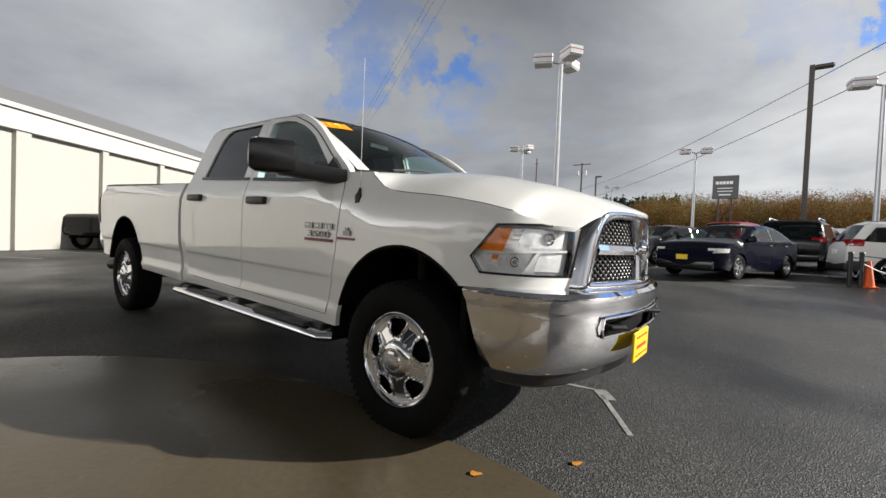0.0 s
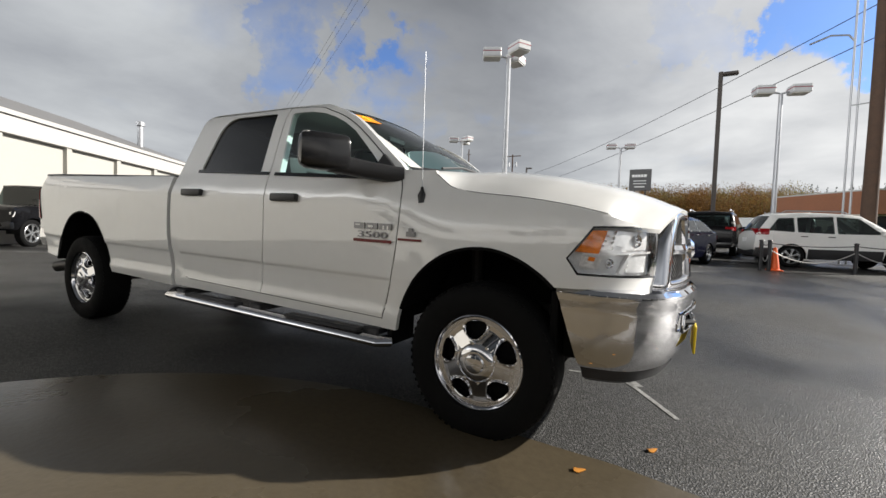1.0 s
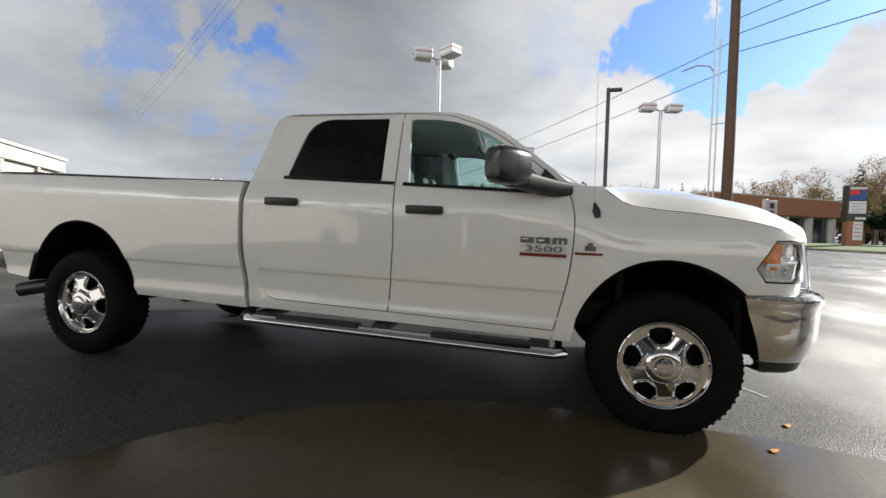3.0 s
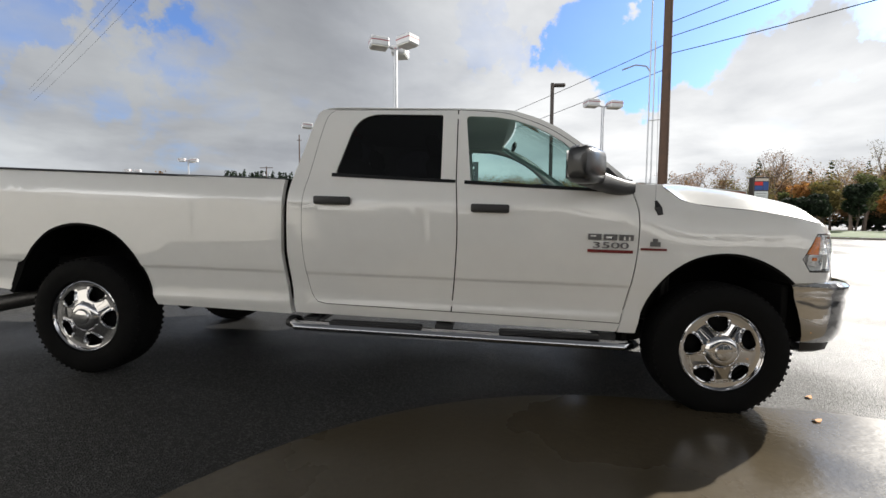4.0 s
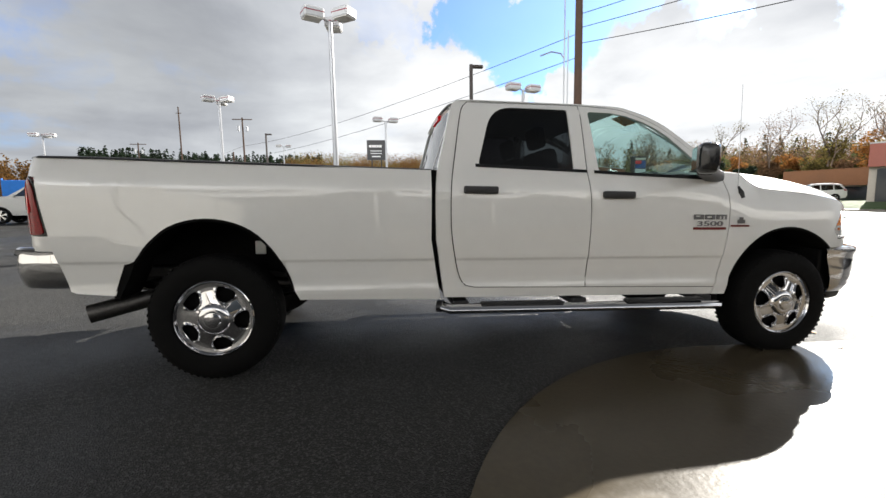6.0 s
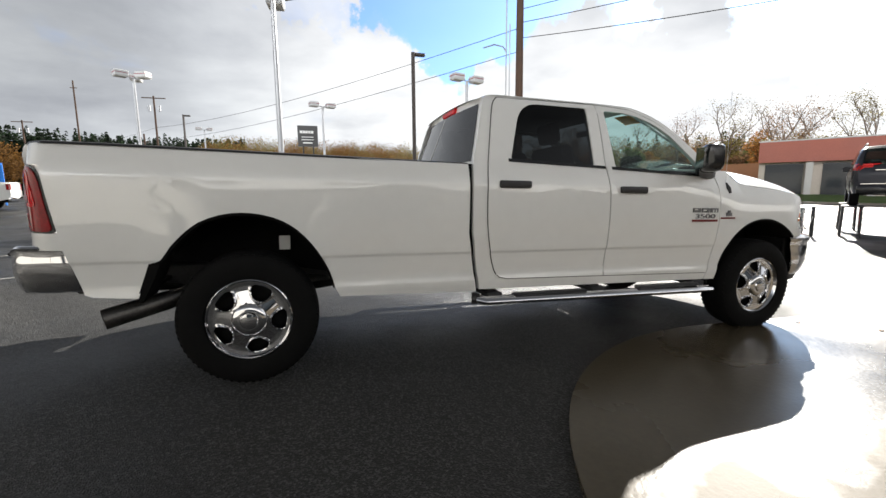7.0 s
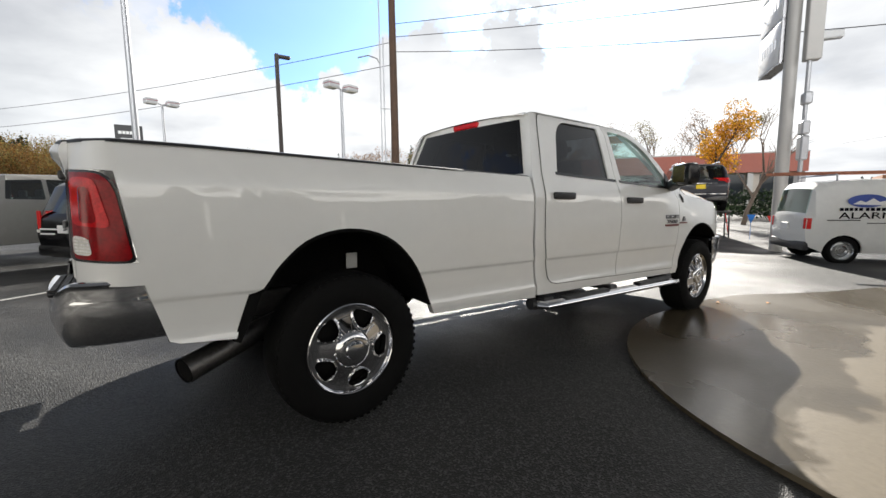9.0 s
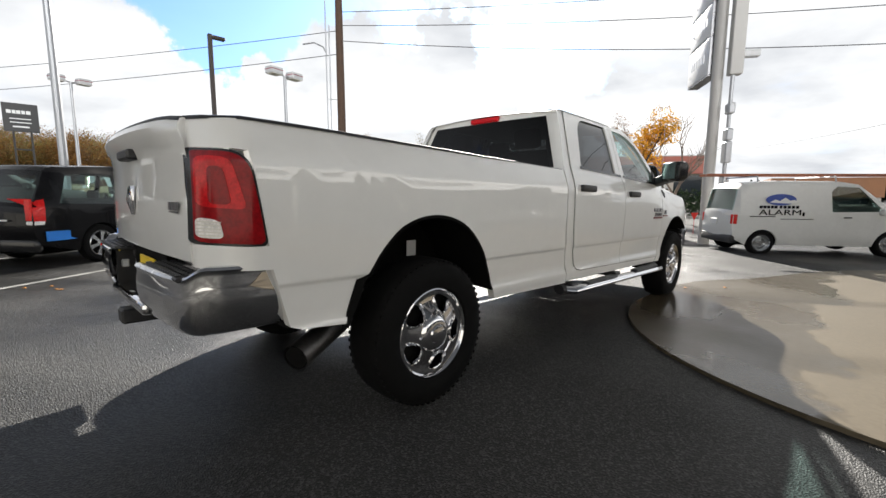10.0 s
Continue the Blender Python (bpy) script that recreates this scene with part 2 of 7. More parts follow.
M["brick_fascia"] = surf("brick_fascia", (0.27, 0.115, 0.065), 0.85, vary=0.15, scale=0.6, fine=10)
M["orange_fascia"] = surf("orange_fascia", (0.30, 0.145, 0.075), 0.85, vary=0.15, scale=0.6, fine=10)
M["red_fascia"] = surf("red_fascia", (0.36, 0.125, 0.095), 0.8, vary=0.12, scale=0.6, fine=10)
M["shop_wall"] = surf("shop_wall", (0.45, 0.40, 0.35), 0.85, vary=0.1)
M["ladder_brown"] = surf("ladder_brown", (0.34, 0.13, 0.075), 0.7, vary=0.2)
M["cone_orange"] = surf("cone_orange", (0.85, 0.12, 0.015), 0.55, vary=0.15)
M["blue_lens"] = surf("flag_blue", (0.02, 0.22, 0.75), 0.6)
M["mark_blue"] = surf("mark_blue", (0.05, 0.09, 0.36), 0.4)
M["flag_navy"] = surf("flag_navy", (0.03, 0.07, 0.22), 0.5)
M["flag_red"] = surf("flag_red", (0.75, 0.03, 0.02), 0.6)
M["grass"] = surf("grass", (0.055, 0.105, 0.016), 0.9, vary=0.4, scale=2, fine=30)
M["line_paint"] = surf("line_paint", (0.26, 0.26, 0.25), 0.7, vary=0.6, scale=5, fine=40)
M["rim_silver"] = surf("rim_silver", (0.55, 0.56, 0.57), 0.25, 0.9, vary=0.08)
for nm, c in (("navy", (0.003, 0.0035, 0.012)), ("black", (0.005, 0.005, 0.006)), ("silver", (0.55, 0.56, 0.57)),
              ("car_white", (0.72, 0.72, 0.70)), ("char", (0.035, 0.036, 0.045)), ("pewter", (0.24, 0.235, 0.225)),
              ("maroon", (0.22, 0.018, 0.018)), ("tan", (0.20, 0.17, 0.11)), ("grey_car", (0.16, 0.17, 0.18))):
    M[nm] = surf(nm + "_car_paint", c, 0.25, spec=0.12, coat=0.18, vary=0.04, scale=2, fine=12)
for nm, c in (("leaf_gold", (0.21, 0.105, 0.024)), ("leaf_yellow", (0.62, 0.32, 0.02)), ("leaf_olive", (0.20, 0.165, 0.05)), ("leaf_rust", (0.26, 0.155, 0.08)),
              ("leaf_orange", (0.40, 0.19, 0.05)), ("leaf_green", (0.12, 0.14, 0.045)), ("leaf_fir", (0.014, 0.028, 0.012)), ("leaf_hedge", (0.017, 0.031, 0.013)), ("twig", (0.22, 0.17, 0.135))):
    M[nm] = surf(nm, c, 0.85, vary=0.3, scale=0.12, fine=3)
    nt_leaf = M[nm].node_tree
    geo = node(nt_leaf, "ShaderNodeNewGeometry")
    per = node(nt_leaf, "ShaderNodeMapRange")
    per.inputs["To Min"].default_value, per.inputs["To Max"].default_value = 0.45, 1.45
    nt_leaf.links.new(geo.outputs["Random Per Island"], per.inputs["Value"])
    lk = nt_leaf.nodes["Principled BSDF"].inputs["Base Color"].links[0].from_socket
    mix_leaf = node(nt_leaf, "ShaderNodeVectorMath", operation="SCALE")
    nt_leaf.links.new(lk, mix_leaf.inputs[0])
    nt_leaf.links.new(per.outputs[0], mix_leaf.inputs["Scale"])
    nt_leaf.links.new(mix_leaf.outputs[0], nt_leaf.nodes["Principled BSDF"].inputs["Base Color"])
    if nm != "twig":
        # thin leaves let the light through
        glow = node(nt_leaf, "ShaderNodeBsdfTranslucent")
        nt_leaf.links.new(mix_leaf.outputs[0], glow.inputs[0])
        both = node(nt_leaf, "ShaderNodeMixShader")
        both.inputs[0].default_value = 0.5
        nt_leaf.links.new(nt_leaf.nodes["Principled BSDF"].outputs[0], both.inputs[1])
        nt_leaf.links.new(glow.outputs[0], both.inputs[2])
        nt_leaf.links.new(both.outputs[0], nt_leaf.nodes["Material Output"].inputs[0])
M["bark"] = surf("bark", (0.07, 0.055, 0.045), 0.95, vary=0.3, bump=0.01)
M["leaf_fallen"] = surf("leaf_fallen", (0.50, 0.20, 0.02), 0.7, vary=0.3)


def asphalt():
    m = surf("asphalt", (0.030, 0.0298, 0.0292), 0.5, vary=0.3, scale=0.55, fine=55, bump=0.004, spec=0.36)
    nt = m.node_tree
    b = nt.nodes["Principled BSDF"]
    co = node(nt, "ShaderNodeTexCoord")
    # damp patches with a gloss, chippings that catch the light
    wet = node(nt, "ShaderNodeTexNoise")
    wet.inputs["Scale"].default_value, wet.inputs["Detail"].default_value = 0.33, 7
    nt.links.new(co.outputs["Object"], wet.inputs["Vector"])
    r = node(nt, "ShaderNodeMapRange")
    r.inputs["From Min"].default_value, r.inputs["From Max"].default_value = 0.40, 0.62
    r.inputs["To Min"].default_value, r.inputs["To Max"].default_value = 0.30, 0.72
    nt.links.new(wet.outputs[0], r.inputs["Value"])
    nt.links.new(r.outputs[0], b.inputs["Roughness"])
    chip = node(nt, "ShaderNodeTexVoronoi")
    chip.inputs["Scale"].default_value = 120
    nt.links.new(co.outputs["Object"], chip.inputs["Vector"])
    tone = node(nt, "ShaderNodeSeparateColor")
    nt.links.new(chip.outputs["Color"], tone.inputs[0])
    spread = node(nt, "ShaderNodeMapRange")
    spread.inputs["From Min"].default_value, spread.inputs["From Max"].default_value = 0.55, 1.0
    spread.inputs["To Min"].default_value, spread.inputs["To Max"].default_value = 0.75, 2.9
    nt.links.new(tone.outputs[0], spread.inputs["Value"])
    old = b.inputs["Base Color"].links[0].from_socket
    mul = node(nt, "ShaderNodeVectorMath", operation="SCALE")
    nt.links.new(old, mul.inputs[0])
    nt.links.new(spread.outputs[0], mul.inputs["Scale"])
    nt.links.new(mul.outputs[0], b.inputs["Base Color"])
    # where water lies the surface is darker
    damp = node(nt, "ShaderNodeMapRange")
    damp.inputs["From Min"].default_value, damp.inputs["From Max"].default_value = 0.36, 0.58
    damp.inputs["To Min"].default_value, damp.inputs["To Max"].default_value = 0.50, 1.18
    nt.links.new(wet.outputs[0], damp.inputs["Value"])
    soak = node(nt, "ShaderNodeVectorMath", operation="SCALE")
    nt.links.new(mul.outputs[0], soak.inputs[0])
    nt.links.new(damp.outputs[0], soak.inputs["Scale"])
    nt.links.new(soak.outputs[0], b.inputs["Base Color"])
    bp = node(nt, "ShaderNodeBump")
    bp.inputs["Strength"].default_value, bp.inputs["Distance"].default_value = 1.0, 0.0056
    nt.links.new(chip.outputs["Distance"], bp.inputs["Height"])
    nt.links.new(bp.outputs[0], b.inputs["Normal"])
    return m


def concrete():
    m = surf("concrete", (0.094, 0.076, 0.050), 0.4, spec=0.36, vary=0.14, scale=0.8, fine=30, bump=0.0012)
    nt = m.node_tree
    b = nt.nodes["Principled BSDF"]
    co = node(nt, "ShaderNodeTexCoord")
    wet = node(nt, "ShaderNodeTexNoise")
    wet.inputs["Scale"].default_value, wet.inputs["Detail"].default_value = 0.5, 6
    nt.links.new(co.outputs["Object"], wet.inputs["Vector"])
    r = node(nt, "ShaderNodeMapRange")
    r.inputs["From Min"].default_value, r.inputs["From Max"].default_value = 0.38, 0.62
    r.inputs["To Min"].default_value, r.inputs["To Max"].default_value = 0.12, 0.40
    nt.links.new(wet.outputs[0], r.inputs["Value"])
    # the side away from the truck has dried to a paler, duller tan with a sharp edge
    pos = node(nt, "ShaderNodeSeparateXYZ")
    nt.links.new(co.outputs["Object"], pos.inputs[0])
    edge = node(nt, "ShaderNodeTexNoise")
    edge.inputs["Scale"].default_value, edge.inputs["Detail"].default_value = 0.9, 5
    nt.links.new(co.outputs["Object"], edge.inputs["Vector"])
    sway = node(nt, "ShaderNodeMath", operation="MULTIPLY_ADD")
    nt.links.new(edge.outputs[0], sway.inputs[0])
    sway.inputs[1].default_value = 1.5
    nt.links.new(pos.outputs[1], sway.inputs[2])
    dry = node(nt, "ShaderNodeMapRange", interpolation_type="SMOOTHSTEP")
    dry.inputs["From Min"].default_value, dry.inputs["From Max"].default_value = DRY_Y + 0.05, DRY_Y - 0.05
    nt.links.new(sway.outputs[0], dry.inputs["Value"])
    rough = node(nt, "ShaderNodeMix", data_type="FLOAT")
    nt.links.new(dry.outputs[0], rough.inputs[0])
    nt.links.new(r.outputs[0], rough.inputs[2])
    rough.inputs[3].default_value = 0.62
    nt.links.new(rough.outputs[0], b.inputs["Roughness"])
    pale = node(nt, "ShaderNodeMapRange")
    pale.inputs["To Min"].default_value, pale.inputs["To Max"].default_value = 0.86, 1.28
    nt.links.new(dry.outputs[0], pale.inputs["Value"])
    old = b.inputs["Base Color"].links[0].from_socket
    tint = node(nt, "ShaderNodeVectorMath", operation="SCALE")
    nt.links.new(old, tint.inputs[0])
    nt.links.new(pale.outputs[0], tint.inputs["Scale"])
    nt.links.new(tint.outputs[0], b.inputs["Base Color"])
    return m


DRY_Y = -1.75
M["asphalt"] = asphalt()
M["concrete"] = concrete()

# ---------------------------------------------------------------- mesh helpers


def finish(bm, name, material, sharp=32):
    me = bpy.data.meshes.new(name)
    bmesh.ops.recalc_face_normals(bm, faces=bm.faces)
    bm.to_mesh(me)
    bm.free()
    me.materials.append(M[material] if isinstance(material, str) else material)
    me.polygons.foreach_set("use_smooth", [True] * len(me.polygons))
    me.set_sharp_from_angle(angle=radians(sharp))
    return me


def part(name, bm, material, parent, label="", sharp=32):
    ob = new(name, finish(bm, name, material, sharp))
    ob.parent = parent
    if label:
        ob["label"] = label
    return ob


def thing(name, m, label, category, group="", kind=""):
    e = new(name)
    e.empty_display_size = 0.2
    e.matrix_world = m
    return tagged(e, label, category, group, kind)


def single(name, bm, material, label, category, group="", kind="", m=None, sharp=32):
    ob = new(name, finish(bm, name, material, sharp))
    if m is not None:
        ob.matrix_world = m
    return tagged(ob, label, category, group, kind)


def B():
    return bmesh.new()


def box(bm, lo, hi, bevel=0.0, m=None, seg=1):
    c = [(a + b) / 2 for a, b in zip(lo, hi)]
    s = [abs(b - a) for a, b in zip(lo, hi)]
    mat = Matrix.Translation(c) @ Matrix.Diagonal((*s, 1))
    r = bmesh.ops.create_cube(bm, size=1, matrix=mat)
    vs = r["verts"]
    if bevel:
        es = {e for v in vs for e in v.link_edges}
        rb = bmesh.ops.bevel(bm, geom=list(es), offset=bevel, segments=seg, profile=0.5, affect="EDGES")
        vs = list({v for f in rb["faces"] for v in f.verts} | {v for v in vs if v.is_valid})
    if m is not None:
        bmesh.ops.transform(bm, matrix=m, verts=vs)
    return bm


def tube(bm, pts, radius, seg=10, cap=True, squash=None):
    """A round bar along points; radius a number or one per point. squash: (sideways, upright) factors."""
    pts = [Vector(p) for p in pts]
    rad = radius if isinstance(radius, (list, tuple)) else [radius] * len(pts)
    rings = []
    for i, p in enumerate(pts):
        d = (pts[min(i + 1, len(pts) - 1)] - pts[max(i - 1, 0)]).normalized()
        ref = Vector((0, 0, 1)) if abs(d.z) < 0.9 else Vector((1, 0, 0))
        a = d.cross(ref).normalized()
        b = a.cross(d).normalized()
        sa, sb = squash or (1, 1)
        rings.append([bm.verts.new(p + (a * math.cos(2 * math.pi * k / seg) * sa + b * math.sin(2 * math.pi * k / seg) * sb) * rad[i]) for k in range(seg)])
    for r0, r1 in zip(rings, rings[1:]):
        for k in range(seg):
            bm.faces.new((r0[k], r0[(k + 1) % seg], r1[(k + 1) % seg], r1[k]))
    if cap:
        bm.faces.new(rings[0])
        bm.faces.new(rings[-1])
    return bm


def grid(bm, rows, close=False):
    """Faces between rows of points."""
    vv = [[bm.verts.new(p) for p in r] for r in rows]
    n = len(vv[0])
    for a, b in zip(vv, vv[1:]):
        for k in range(n if close else n - 1):
            bm.faces.new((a[k], a[(k + 1) % n], b[(k + 1) % n], b[k]))
    return vv


def lathe(bm, profile, seg=48, axis="y"):
    """Spin (radius, along) pairs round the axis."""
    rows = []
    for r, h in profile:
        ring = []
        for k in range(seg):
            a = 2 * math.pi * k / seg
            ring.append((r * math.cos(a), h, r * math.sin(a)) if axis == "y" else (r * math.cos(a), r * math.sin(a), h))
        rows.append(ring)
    grid(bm, rows, True)
    return bm


def lerp_table(x, table):
    if x <= table[0][0]:
        return table[0][1]
    for (a, va), (b, vb) in zip(table, table[1:]):
        if x <= b:
            return va + (vb - va) * (x - a) / (b - a)
    return table[-1][1]


def smooth_table(x, table):
    """Like lerp_table, but rounded over at the knots (Catmull-Rom)."""
    n = len(table)
    if x <= table[0][0]:
        return table[0][1]
    if x >= table[-1][0]:
        return table[-1][1]
    for i in range(n - 1):
        (a, va), (b, vb) = table[i], table[i + 1]
        if x <= b:
            m0 = (vb - table[i - 1][1]) / (b - table[i - 1][0]) if i else (vb - va) / (b - a)
            m1 = (table[i + 2][1] - va) / (table[i + 2][0] - a) if i + 2 < n else (vb - va) / (b - a)
            h = b - a
            t = (x - a) / h
            return ((2 * t ** 3 - 3 * t ** 2 + 1) * va + (t ** 3 - 2 * t ** 2 + t) * h * m0
                    + (-2 * t ** 3 + 3 * t ** 2) * vb + (t ** 3 - t ** 2) * h * m1)


def rounded(points, radius, n=4):
    """Round the corners of an outline; radius a number or one per corner."""
    out = []
    k = len(points)
    for i in range(k):
        r = radius[i] if isinstance(radius, (list, tuple)) else radius
        p, a, b = Vector(points[i]), Vector(points[i - 1]), Vector(points[(i + 1) % k])
        if r <= 0:
            out.append(tuple(p))
            continue
        u, v = (a - p), (b - p)
        ru, rv = min(r, u.length * 0.48), min(r, v.length * 0.48)
        s, e = p + u.normalized() * ru, p + v.normalized() * rv
        for j in range(n + 1):
            t = j / n
            out.append(tuple((1 - t) ** 2 * s + 2 * t * (1 - t) * p + t ** 2 * e))
    return out


def spline(points, n=4):
    """A smooth open path through points."""
    out = []
    k = len(points)
    for i in range(k - 1):
        p0, p1, p2, p3 = (Vector(points[max(i - 1, 0)]), Vector(points[i]), Vector(points[i + 1]), Vector(points[min(i + 2, k - 1)]))
        for j in range(n):
            t = j / n
            out.append(tuple(0.5 * (2 * p1 + (p2 - p0) * t + (2 * p0 - 5 * p1 + 4 * p2 - p3) * t * t + (3 * p1 - p0 - 3 * p2 + p3) * t ** 3)))
    out.append(tuple(points[-1]))
    return out


def panel(bm, outline, shape, side, holes=(), step=0.09, depth=0.03, lift=0.0, cuts=(), xcuts=()):
    """A sheet cut to an outline in (x, z), laid on the side surface y = side * shape(x, z), with its rim turned in."""
    verts_first = set(bm.verts)
    edges = []
    for loop in (outline, *holes):
        vs = [bm.verts.new((p[0], 0, p[1])) for p in loop]
        edges += [bm.edges.new((vs[i], vs[(i + 1) % len(vs)])) for i in range(len(vs))]
    bmesh.ops.triangle_fill(bm, use_beauty=True, use_dissolve=False, edges=edges, normal=(0, -1, 0))
    mine = [v for v in bm.verts if v not in verts_first]
    x0, x1 = min(v.co.x for v in mine), max(v.co.x for v in mine)
    z0, z1 = min(v.co.z for v in mine), max(v.co.z for v in mine)
    for axis, lo, hi, more in ((0, x0, x1, xcuts), (2, z0, z1, cuts)):
        n = int((hi - lo) / step)
        for at in [lo + (hi - lo) * i / (n + 1) for i in range(1, n + 1)] + [c for c in more if lo < c < hi]:
            geom = [g for seq in (bm.verts, bm.edges, bm.faces) for g in seq]
            co, no = [0, 0, 0], [0, 0, 0]
            co[axis], no[axis] = at, 1
            bmesh.ops.bisect_plane(bm, geom=geom, plane_co=co, plane_no=no, dist=1e-5)
    bmesh.ops.dissolve_degenerate(bm, dist=1e-5, edges=bm.edges)
    rim = [e for e in bm.edges if e.is_boundary]
    for v in bm.verts:
        v.co.y = side * (shape(v.co.x, v.co.z) + lift)
    if depth:
        ext = bmesh.ops.extrude_edge_only(bm, edges=rim)
        for g in ext["geom"]:
            if isinstance(g, bmesh.types.BMVert):
                g.co.y -= side * depth
    return bm


def bar_parts(name, rows, at, across, up, out, material, parent):
    for row in rows:
        part(name, bars(B(), [row], at, across, up, out), material, parent)


def bars(bm, rows, at, across, up, out):
    """Plain raised bars: rows of (start, width, bottom, height) on the plane of at, across, up."""
    a, u, o = Vector(across), Vector(up), Vector(out)
    for s, w, b, h in rows:
        p = Vector(at)
        quad = [p + a * s + u * b, p + a * (s + w) + u * b, p + a * (s + w) + u * (b + h), p + a * s + u * (b + h)]
        lo = [bm.verts.new(q) for q in quad]
        hi = [bm.verts.new(q + o) for q in quad]
        bm.faces.new(hi)
        for i in range(4):
            bm.faces.new((lo[i], lo[(i + 1) % 4], hi[(i + 1) % 4], hi[i]))
    return bm


def lettering(text, size, m, material, parent, name="lettering", depth=0.002, label=""):
    cu = bpy.data.curves.new(name, "FONT")
    cu.body, cu.size, cu.align_x, cu.extrude = text, size, "CENTER", depth
    tmp = bpy.data.objects.new(name, cu)
    scene.collection.objects.link(tmp)
    me = bpy.data.meshes.new_from_object(tmp.evaluated_get(bpy.context.evaluated_depsgraph_get()))
    bpy.data.objects.remove(tmp)
    me.materials.clear()
    me.materials.append(M[material])
    ob = new(name, me)
    ob.matrix_world = m
    if parent is not None:
        ob.parent = parent
    if label:
        ob["label"] = label
    return ob


# ---------------------------------------------------------------- ground, pad, road


def ground_z(x, y):
    z = -0.0239 * max(-6, min(25, x)) + 0.033 * min(max(y - 2, 0), 23)
    # the lot stays lower towards its rear corner
    return z - 0.050 * min(max(y - 2, 0), 8) * min(max((3 - x) / 3, 0), 1)


def build_ground():
    xs = [-2500, -900, -400, -200, -120, -70, -40, -25, -12, -7, -5, -3, -1.5, 0, 1.5, 3, 5, 8, 12, 25, 40, 70, 120, 200, 400, 900, 2500]
    ys = [-2500, -900, -300, -120, -60, -30, -15, -6, 2, 4, 6, 8, 10, 15, 25, 45, 80, 140, 300, 900, 2500]
    bm = B()
    grid(bm, [[(x, y, ground_z(x, y)) for x in xs] for y in ys])
    single("ground", bm, "asphalt", "damp dark grey asphalt of the sales lot", "ground", kind="structure")
    # concrete apron with one rounded corner
    cx, cy, r = 3.79, -3.39, 2.56
    ring = [(cx + r * math.cos(a), cy + r * math.sin(a)) for a in [math.pi - i * math.pi / 2 / 24 for i in range(25)]]
    outline = ring + [(5.0, -0.86), (5.5, -0.95), (5.9, -1.10), (6.4, -1.40), (7.0, -1.66), (8.1, -2.04), (9.2, -2.55), (10.6, -3.6), (11.6, -6.0), (12.0, -11.4), (1.23, -11.4)]
    bm = B()
    f = bm.faces.new([bm.verts.new((x, y, 0)) for x, y in outline])
    for i in range(1, 8):
        bmesh.ops.bisect_plane(bm, geom=bm.verts[:] + bm.edges[:] + bm.faces[:], plane_co=(0, -0.9 - i * 1.3, 0), plane_no=(0, 1, 0))
    for v in bm.verts:
        v.co.z = ground_z(v.co.x, v.co.y) + 0.030
    rim = [e for e in bm.edges if e.is_boundary]
    ext = bmesh.ops.extrude_edge_only(bm, edges=rim)
    for g in ext["geom"]:
        if isinstance(g, bmesh.types.BMVert):
            g.co.z -= 0.07
    single("pavement_apron", bm, "concrete", "tan concrete apron with a rounded corner, partly wet", "pavement", kind="structure")


build_ground()

# ---------------------------------------------------------------- the pickup truck
WHEEL_F, WHEEL_R = 11, -31
# Its own frame: x to the nose from the rear axle, y to its left, z up from the ground.
SECTION = [(0.40, 0.930), (0.50, 0.965), (0.56, 0.975), (0.595, 0.978), (0.635, 0.966), (0.70, 0.966), (0.792, 0.972), (0.806, 0.980), (0.83, 0.982), (0.95, 0.986), (1.10, 0.989), (1.25, 0.986), (1.295, 0.982),
           (1.33, 0.970), (1.40, 0.945), (1.44, 0.926), (1.48, 0.912), (1.60, 0.876), (1.75, 0.830), (1.88, 0.785), (1.93, 0.755), (1.97, 0.71)]
FENDER = [(0.40, 0.930), (0.50, 0.965), (0.62, 0.975), (0.80, 0.984), (0.95, 0.988), (1.10, 0.980), (1.20, 0.962), (1.27, 0.935), (1.32, 0.905), (1.38, 0.875), (1.44, 0.85), (1.52, 0.82)]


def truck_side(x, z):
    w = smooth_table(z, SECTION)
    if x > 3.55:
        k = min(1.0, (x - 3.55) / 0.5)
        w = w * (1 - k) + smooth_table(z, FENDER) * k
    if x < -0.95:
        w -= 0.20 * ((-0.95 - x) / 0.19) ** 2.4
    # wheel arches stand slightly proud
    for ax in (0.0, 4.302):
        r = math.hypot(x - ax, (z - 0.50))
        if 0.40 < r < 0.75 and z > 0.5:
            w += 0.014 * (1 - (r - 0.40) / 0.35)
    return w


# plan of the nose at headlamp height; past 4.60 the sheets of the side are laid out along it
NOSE = [(4.60, -0.985), (4.67, -0.982), (4.736, -0.974), (4.846, -0.942), (4.95, -0.880), (5.03, -0.790), (5.085, -0.690), (5.12, -0.594), (5.145, -0.50)]


def wrap(bm):
    """Bend what reaches past x = 4.60 round the nose: x there is the way along the plan."""
    pts = spline(NOSE, 6)
    way = [4.60]
    for a, b in zip(pts, pts[1:]):
        way.append(way[-1] + math.dist(a, b))
    for v in bm.verts:
        u = v.co.x
        if u <= 4.60:
            continue
        i = max(k for k in range(len(way) - 1) if way[k] <= u)
        a, b = Vector(pts[i]), Vector(pts[i + 1])
        d = (b - a).normalized()
        q = a + d * (u - way[i])
        n = Vector((d.y, -d.x))
        off = abs(v.co.y) - 0.985
        side = 1 if v.co.y > 0 else -1
        v.co.x, v.co.y = q.x + n.x * off, -side * (q.y + n.y * off)
    return bm


